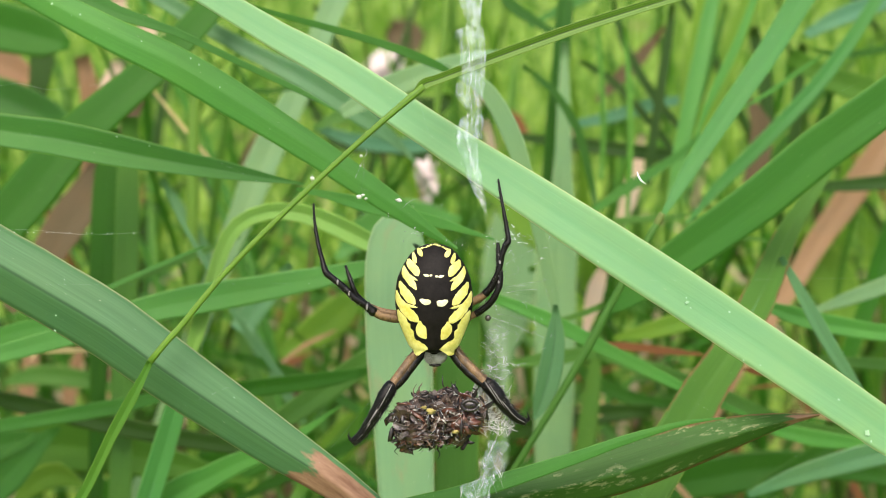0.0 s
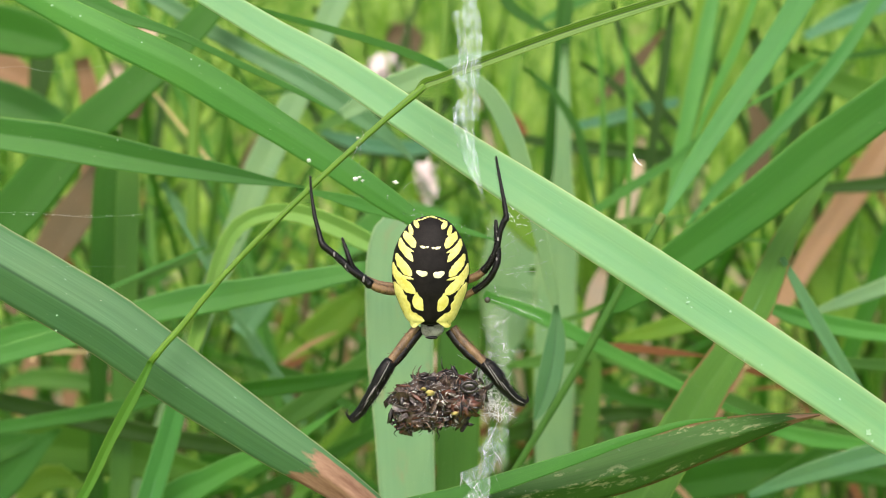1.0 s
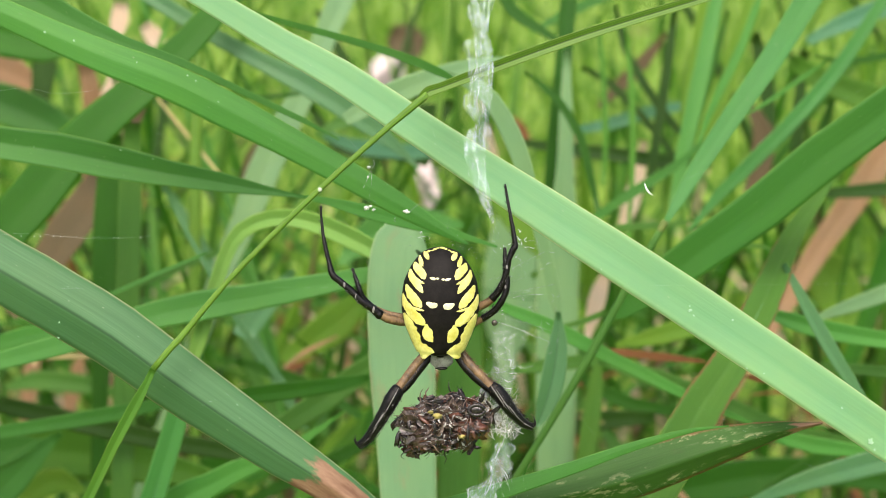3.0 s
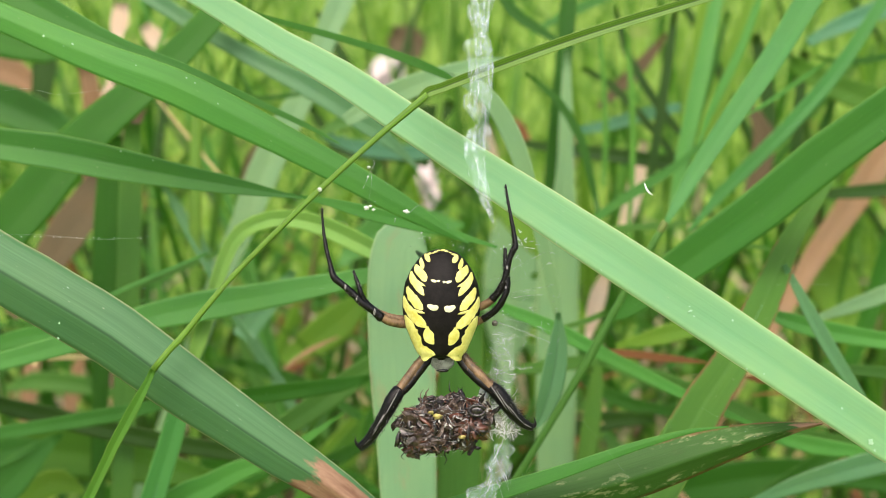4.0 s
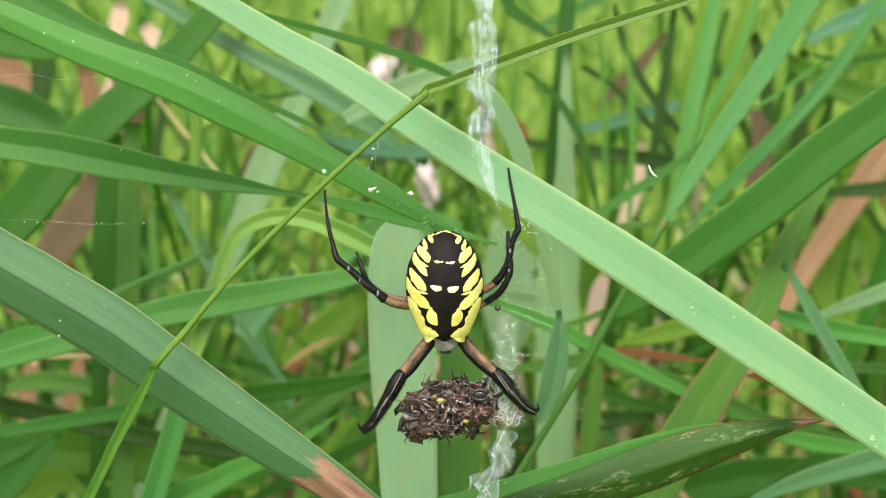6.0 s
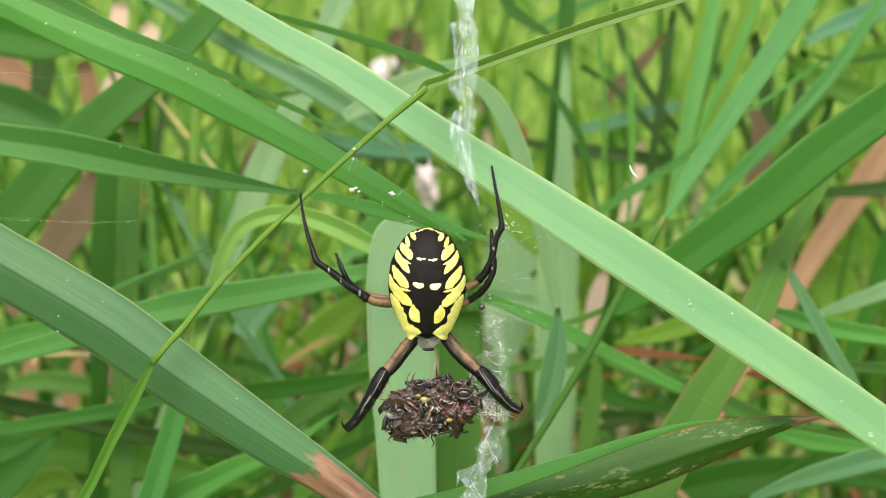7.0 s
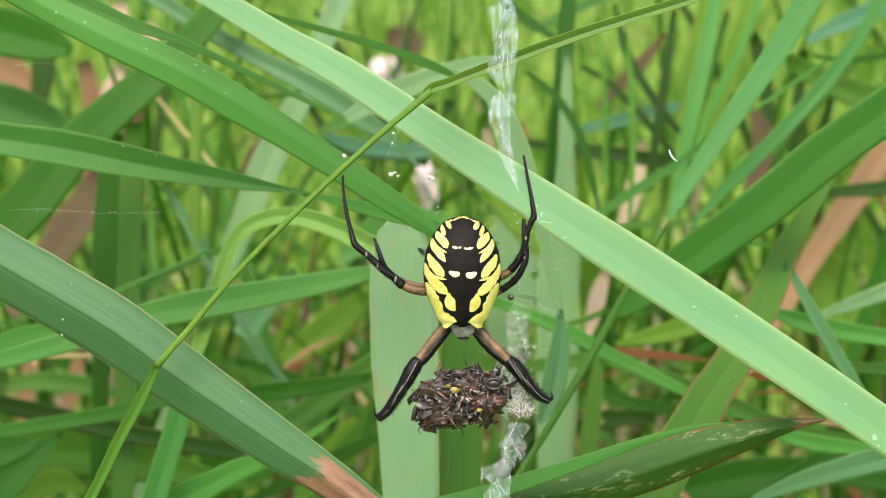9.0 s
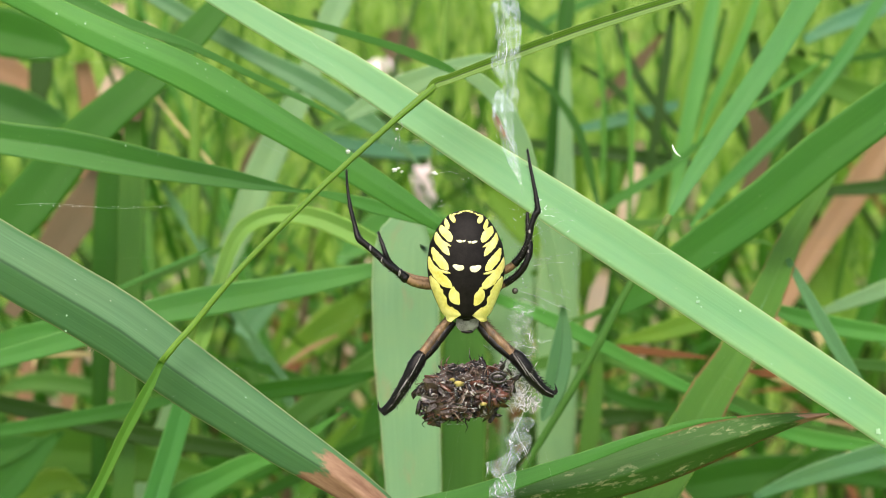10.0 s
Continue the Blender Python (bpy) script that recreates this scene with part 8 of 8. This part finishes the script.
    for key in ("upper_right", "upper_right_short"):
        walk(LEG[key], [
            (0.0, pose(0.00005, 0.00000, 0.00000)), (0.1, pose(0.00016, 0.00000, -0.00025)), (0.2, pose(0.00021, 0.00000, -0.00095)),
            (0.3, pose(0.00023, 0.00000, -0.00055)), (0.4, pose(0.00026, 0.00000, -0.00011)), (0.5, pose(0.00037, 0.00000, -0.00065)),
            (0.6, pose(0.00037, 0.00000, -0.00096)), (0.7, pose(0.00029, 0.00000, -0.00032)), (0.8, pose(0.00030, 0.00000, -0.00031)),
            (0.9, pose(0.00027, 0.00000, -0.00092)), (1.0, pose(0.00028, 0.00000, -0.00079)), (1.1, pose(0.00019, 0.00000, -0.00017)),
            (1.2, pose(0.00021, 0.00000, -0.00050)), (1.3, pose(0.00018, 0.00000, -0.00081)), (1.4, pose(0.00005, 0.00000, -0.00032)),
            (1.5, pose(0.00000, 0.00000, -0.00032)), (1.6, pose(0.00009, 0.00000, -0.00090)), (1.7, pose(0.00017, 0.00000, -0.00070)),
            (1.8, pose(0.00016, 0.00000, -0.00013)), (1.9, pose(0.00022, 0.00000, -0.00054)), (2.0, pose(0.00028, 0.00000, -0.00111)),
            (2.1, pose(0.00025, 0.00000, -0.00060)), (2.2, pose(0.00018, 0.00000, 0.00001)), (2.3, pose(0.00017, 0.00000, -0.00035)),
            (2.4, pose(0.00013, 0.00000, -0.00060)), (2.5, pose(0.00005, 0.00000, -0.00005)), (2.6, pose(0.00000, 0.00000, 0.00010)),
            (2.7, pose(0.00005, 0.00000, -0.00028)), (3.8, pose(0.00014, 0.00000, -0.00023)), (3.9, pose(0.00006, 0.00000, -0.00028)),
            (4.0, pose(0.00000, 0.00000, 0.00005)), (4.1, pose(0.00000, 0.00000, 0.00006)), (4.3, pose(0.00001, 0.00000, -0.00013)),
            (4.5, pose(0.00000, 0.00000, 0.00000)), (4.6, pose(0.00006, 0.00000, -0.00032)), (4.7, pose(0.00004, 0.00000, -0.00026)),
            (4.8, pose(0.00003, 0.00000, -0.00012)), (4.9, pose(0.00006, 0.00000, -0.00025)), (5.0, pose(0.00005, 0.00000, -0.00046)),
            (5.1, pose(0.00004, 0.00000, -0.00036)), (5.2, pose(-0.00000, 0.00000, -0.00014)), (5.3, pose(-0.00001, 0.00000, -0.00021)),
            (5.4, pose(-0.00002, 0.00000, -0.00032)), (5.5, pose(-0.00005, 0.00000, -0.00019)), (5.6, pose(-0.00006, 0.00000, -0.00017)),
            (5.7, pose(-0.00005, 0.00000, -0.00022)), (6.8, pose(-0.00001, 0.00000, -0.00036)), (6.9, pose(0.00009, 0.00000, -0.00054)),
            (7.0, pose(0.00009, 0.00000, -0.00037)), (7.1, pose(0.00019, 0.00000, -0.00054)), (7.2, pose(0.00027, 0.00000, -0.00062)),
            (7.3, pose(0.00031, 0.00000, -0.00046)), (7.4, pose(0.00031, 0.00000, -0.00053)), (7.5, pose(0.00028, 0.00000, -0.00084)),
            (7.6, pose(0.00019, 0.00000, -0.00070)), (7.7, pose(0.00016, 0.00000, -0.00059)), (7.8, pose(0.00010, 0.00000, -0.00059)),
            (7.9, pose(0.00004, 0.00000, -0.00049)), (8.0, pose(0.00000, 0.00000, -0.00028)), (8.1, pose(-0.00012, 0.00000, -0.00039)),
            (8.2, pose(-0.00017, 0.00000, -0.00049)), (8.3, pose(-0.00023, 0.00000, -0.00058)), (8.4, pose(-0.00031, 0.00000, -0.00057)),
            (8.5, pose(-0.00037, 0.00000, -0.00056)), (8.6, pose(-0.00034, 0.00000, -0.00061)), (8.7, pose(-0.00037, 0.00000, -0.00055)),
            (8.8, pose(-0.00035, 0.00000, -0.00064)), (8.9, pose(-0.00037, 0.00000, -0.00060)), (9.0, pose(-0.00037, 0.00000, -0.00051)),
            (9.2, pose(-0.00039, 0.00000, -0.00059)), (9.3, pose(-0.00041, 0.00000, -0.00059)), (9.5, pose(-0.00046, 0.00000, -0.00051)),
            (9.7, pose(-0.00048, 0.00000, -0.00057)), (10.0, pose(-0.00037, 0.00000, -0.00051)),
        ])
    walk(LEG["lower_left"], [
        (0.0, pose(0.00005, 0.00000, 0.00000)), (0.1, pose(0.00016, 0.00000, -0.00025)), (0.2, pose(0.00021, 0.00000, -0.00095)),
        (0.3, pose(0.00023, 0.00000, -0.00055)), (0.4, pose(0.00026, 0.00000, -0.00011)), (0.5, pose(0.00037, 0.00000, -0.00065)),
        (0.6, pose(0.00037, 0.00000, -0.00096)), (0.7, pose(0.00029, 0.00000, -0.00032)), (0.8, pose(0.00030, 0.00000, -0.00031)),
        (0.9, pose(0.00027, 0.00000, -0.00092)), (1.0, pose(0.00028, 0.00000, -0.00079)), (1.1, pose(0.00019, 0.00000, -0.00017)),
        (1.2, pose(0.00021, 0.00000, -0.00050)), (1.3, pose(0.00018, 0.00000, -0.00081)), (1.4, pose(0.00005, 0.00000, -0.00032)),
        (1.5, pose(0.00000, 0.00000, -0.00032)), (1.6, pose(0.00009, 0.00000, -0.00090)), (1.7, pose(0.00017, 0.00000, -0.00070)),
        (1.8, pose(0.00016, 0.00000, -0.00013)), (1.9, pose(0.00022, 0.00000, -0.00054)), (2.0, pose(0.00028, 0.00000, -0.00111)),
        (2.1, pose(0.00025, 0.00000, -0.00060)), (2.2, pose(0.00018, 0.00000, 0.00001)), (2.3, pose(0.00017, 0.00000, -0.00035)),
        (2.4, pose(0.00013, 0.00000, -0.00060)), (2.5, pose(0.00005, 0.00000, -0.00005)), (2.6, pose(0.00000, 0.00000, 0.00010)),
        (2.7, pose(0.00005, 0.00000, -0.00028)),
        (2.8, pose(0.00008, 0.00000, -0.00051)), (2.9, pose(0.00004, 0.00000, -0.00006)), (3.0, pose(0.00006, 0.00000, -0.00011)),
        (3.1, pose(0.00011, 0.00000, -0.00048)), (3.2, pose(0.00010, 0.00000, -0.00032)), (3.3, pose(0.00007, 0.00000, -0.00001)),
        (3.4, pose(0.00010, 0.00000, -0.00020)), (3.5, pose(0.00013, 0.00000, -0.00040)), (3.6, pose(0.00012, 0.00000, -0.00016)), (3.7, pose(0.00011, 0.00000, -0.00002)),
        (3.8, pose(0.00014, 0.00000, -0.00023)), (3.9, pose(0.00006, 0.00000, -0.00028)),
        (4.0, pose(0.00000, 0.00000, 0.00005)), (4.1, pose(0.00000, 0.00000, 0.00006)), (4.3, pose(0.00001, 0.00000, -0.00013)),
        (4.5, pose(0.00000, 0.00000, 0.00000)), (4.6, pose(0.00006, 0.00000, -0.00032)), (4.7, pose(0.00004, 0.00000, -0.00026)),
        (4.8, pose(0.00003, 0.00000, -0.00012)), (4.9, pose(0.00006, 0.00000, -0.00025)), (5.0, pose(0.00005, 0.00000, -0.00046)),
        (5.1, pose(0.00004, 0.00000, -0.00036)), (5.2, pose(-0.00000, 0.00000, -0.00014)), (5.3, pose(-0.00001, 0.00000, -0.00021)),
        (5.4, pose(-0.00002, 0.00000, -0.00032)), (5.5, pose(-0.00005, 0.00000, -0.00019)), (5.6, pose(-0.00006, 0.00000, -0.00017)),
        (5.7, pose(-0.00005, 0.00000, -0.00022)), (6.8, pose(-0.00001, 0.00000, -0.00036)), (6.9, pose(0.00009, 0.00000, -0.00054)),
        (7.0, pose(0.00009, 0.00000, -0.00037)), (7.1, pose(0.00019, 0.00000, -0.00054)), (7.2, pose(0.00027, 0.00000, -0.00062)),
        (7.3, pose(0.00031, 0.00000, -0.00046)), (7.4, pose(0.00031, 0.00000, -0.00053)), (7.5, pose(0.00028, 0.00000, -0.00084)),
        (7.6, pose(0.00019, 0.00000, -0.00070)), (7.7, pose(0.00016, 0.00000, -0.00059)), (7.8, pose(0.00010, 0.00000, -0.00059)),
        (7.9, pose(0.00004, 0.00000, -0.00049)), (8.0, pose(0.00000, 0.00000, -0.00028)), (8.1, pose(-0.00012, 0.00000, -0.00039)),
        (8.2, pose(-0.00017, 0.00000, -0.00049)), (8.3, pose(-0.00023, 0.00000, -0.00058)), (8.4, pose(-0.00031, 0.00000, -0.00057)),
        (8.5, pose(-0.00037, 0.00000, -0.00056)), (8.6, pose(-0.00034, 0.00000, -0.00061)), (8.7, pose(-0.00037, 0.00000, -0.00055)),
        (8.8, pose(-0.00035, 0.00000, -0.00064)), (8.9, pose(-0.00037, 0.00000, -0.00060)), (9.0, pose(-0.00037, 0.00000, -0.00051)),
        (9.2, pose(-0.00039, 0.00000, -0.00059)), (9.3, pose(-0.00041, 0.00000, -0.00059)), (9.5, pose(-0.00046, 0.00000, -0.00051)),
        (9.7, pose(-0.00048, 0.00000, -0.00057)), (10.0, pose(-0.00037, 0.00000, -0.00051)),
    ])
    walk(LEG["lower_right"], [
        (0.0, pose(0.00008, 0.00000, 0.00000)), (0.1, pose(0.00029, 0.00000, -0.00046)), (0.2, pose(0.00038, 0.00000, -0.00170)),
        (0.3, pose(0.00042, 0.00000, -0.00099)), (0.4, pose(0.00046, 0.00000, -0.00019)), (0.5, pose(0.00067, 0.00000, -0.00117)),
        (0.6, pose(0.00066, 0.00000, -0.00173)), (0.7, pose(0.00051, 0.00000, -0.00058)), (0.8, pose(0.00054, 0.00000, -0.00056)),
        (0.9, pose(0.00048, 0.00000, -0.00166)), (1.0, pose(0.00050, 0.00000, -0.00142)), (1.1, pose(0.00034, 0.00000, -0.00030)),
        (1.2, pose(0.00037, 0.00000, -0.00089)), (1.3, pose(0.00033, 0.00000, -0.00146)), (1.4, pose(0.00009, 0.00000, -0.00058)),
        (1.5, pose(0.00000, 0.00000, -0.00058)), (1.6, pose(0.00016, 0.00000, -0.00161)), (1.7, pose(0.00030, 0.00000, -0.00126)),
        (1.8, pose(0.00029, 0.00000, -0.00023)), (1.9, pose(0.00039, 0.00000, -0.00098)), (2.0, pose(0.00050, 0.00000, -0.00201)),
        (2.1, pose(0.00045, 0.00000, -0.00107)), (2.2, pose(0.00033, 0.00000, 0.00003)), (2.3, pose(0.00031, 0.00000, -0.00063)),
        (2.4, pose(0.00024, 0.00000, -0.00108)), (2.5, pose(0.00008, 0.00000, -0.00008)), (2.6, pose(0.00001, 0.00000, 0.00018)),
        (2.7, pose(0.00008, 0.00000, -0.00050)),
        (2.8, pose(0.00014, 0.00000, -0.00092)), (2.9, pose(0.00007, 0.00000, -0.00010)), (3.0, pose(0.00010, 0.00000, -0.00020)),
        (3.1, pose(0.00019, 0.00000, -0.00087)), (3.2, pose(0.00017, 0.00000, -0.00058)), (3.3, pose(0.00012, 0.00000, -0.00001)),
        (3.4, pose(0.00018, 0.00000, -0.00036)), (3.5, pose(0.00024, 0.00000, -0.00073)), (3.6, pose(0.00020, 0.00000, -0.00030)), (3.7, pose(0.00019, 0.00000, -0.00004)),
        (3.8, pose(0.00025, 0.00000, -0.00042)), (3.9, pose(0.00012, 0.00000, -0.00051)),
        (4.0, pose(0.00000, 0.00000, 0.00008)), (4.1, pose(0.00000, 0.00000, 0.00010)), (4.3, pose(0.00001, 0.00000, -0.00024)),
        (4.5, pose(0.00000, 0.00000, 0.00000)), (4.6, pose(0.00011, 0.00000, -0.00057)), (4.7, pose(0.00008, 0.00000, -0.00047)),
        (4.8, pose(0.00005, 0.00000, -0.00021)), (4.9, pose(0.00011, 0.00000, -0.00045)), (5.0, pose(0.00008, 0.00000, -0.00084)),
        (5.1, pose(0.00007, 0.00000, -0.00065)), (5.2, pose(-0.00000, 0.00000, -0.00025)), (5.3, pose(-0.00001, 0.00000, -0.00038)),
        (5.4, pose(-0.00004, 0.00000, -0.00058)), (5.5, pose(-0.00008, 0.00000, -0.00033)), (5.6, pose(-0.00011, 0.00000, -0.00030)),
        (5.7, pose(-0.00009, 0.00000, -0.00039)), (6.8, pose(-0.00001, 0.00000, -0.00064)), (6.9, pose(0.00016, 0.00000, -0.00097)),
        (7.0, pose(0.00017, 0.00000, -0.00067)), (7.1, pose(0.00034, 0.00000, -0.00097)), (7.2, pose(0.00048, 0.00000, -0.00112)),
        (7.3, pose(0.00055, 0.00000, -0.00084)), (7.4, pose(0.00056, 0.00000, -0.00095)), (7.5, pose(0.00050, 0.00000, -0.00150)),
        (7.6, pose(0.00034, 0.00000, -0.00126)), (7.7, pose(0.00028, 0.00000, -0.00106)), (7.8, pose(0.00019, 0.00000, -0.00107)),
        (7.9, pose(0.00008, 0.00000, -0.00088)), (8.0, pose(0.00000, 0.00000, -0.00050)), (8.1, pose(-0.00022, 0.00000, -0.00070)),
        (8.2, pose(-0.00030, 0.00000, -0.00089)), (8.3, pose(-0.00042, 0.00000, -0.00105)), (8.4, pose(-0.00055, 0.00000, -0.00103)),
        (8.5, pose(-0.00067, 0.00000, -0.00100)), (8.6, pose(-0.00061, 0.00000, -0.00110)), (8.7, pose(-0.00067, 0.00000, -0.00100)),
        (8.8, pose(-0.00064, 0.00000, -0.00116)), (8.9, pose(-0.00066, 0.00000, -0.00107)), (9.0, pose(-0.00067, 0.00000, -0.00092)),
        (9.2, pose(-0.00070, 0.00000, -0.00106)), (9.3, pose(-0.00074, 0.00000, -0.00106)), (9.5, pose(-0.00084, 0.00000, -0.00092)),
        (9.7, pose(-0.00086, 0.00000, -0.00102)), (10.0, pose(-0.00067, 0.00000, -0.00092)),
    ])
    # the two upper leaves nod: one turns about a place near its tip, the darker one rises and sinks with it
    nods = ((0.0, 1.00), (0.5, 1.00), (1.0, 0.95), (1.5, 0.80), (2.0, 0.45), (2.5, 0.25), (4.0, 0.00), (4.5, 0.00), (5.0, 0.00), (5.5, 0.00), (7.0, 0.25), (7.5, 0.68), (8.0, 0.75), (8.5, 0.83), (9.0, 0.82), (9.5, 0.75), (10.0, 0.62))
    for leaf_blade in SWAY["upper"]:
        pivot = Matrix.Translation((0.0719, -0.0244, 0.4561))
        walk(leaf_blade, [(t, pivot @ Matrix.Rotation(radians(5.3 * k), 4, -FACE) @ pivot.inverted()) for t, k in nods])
    for leaf_blade in SWAY["upper_dark"]:
        walk(leaf_blade, [(t, pose(0, 0, 0.0052 * k)) for t, k in nods])
    for leaf_blade in SWAY["level"]:
        walk(leaf_blade, [
            (0.0, pose(0.00000, 0.00000, 0.00123)), (0.5, pose(0.00000, 0.00000, 0.00119)), (1.0, pose(0.00000, 0.00000, 0.00064)),
            (1.5, pose(0.00000, 0.00000, 0.00064)), (2.0, pose(0.00000, 0.00000, -0.00032)), (2.5, pose(0.00000, 0.00000, -0.00007)),
            (4.0, pose(0.00000, 0.00000, -0.00023)), (4.5, pose(0.00000, 0.00000, -0.00000)), (5.0, pose(0.00000, 0.00000, -0.00020)),
            (5.5, pose(0.00000, 0.00000, -0.00022)), (7.0, pose(0.00000, 0.00000, -0.00049)), (7.5, pose(0.00000, 0.00000, -0.00030)),
            (8.0, pose(0.00000, 0.00000, -0.00016)), (8.5, pose(0.00000, 0.00000, -0.00009)), (9.0, pose(0.00000, 0.00000, 0.00017)),
            (9.5, pose(0.00000, 0.00000, 0.00017)), (10.0, pose(0.00000, 0.00000, -0.00037)),
        ])


motions()
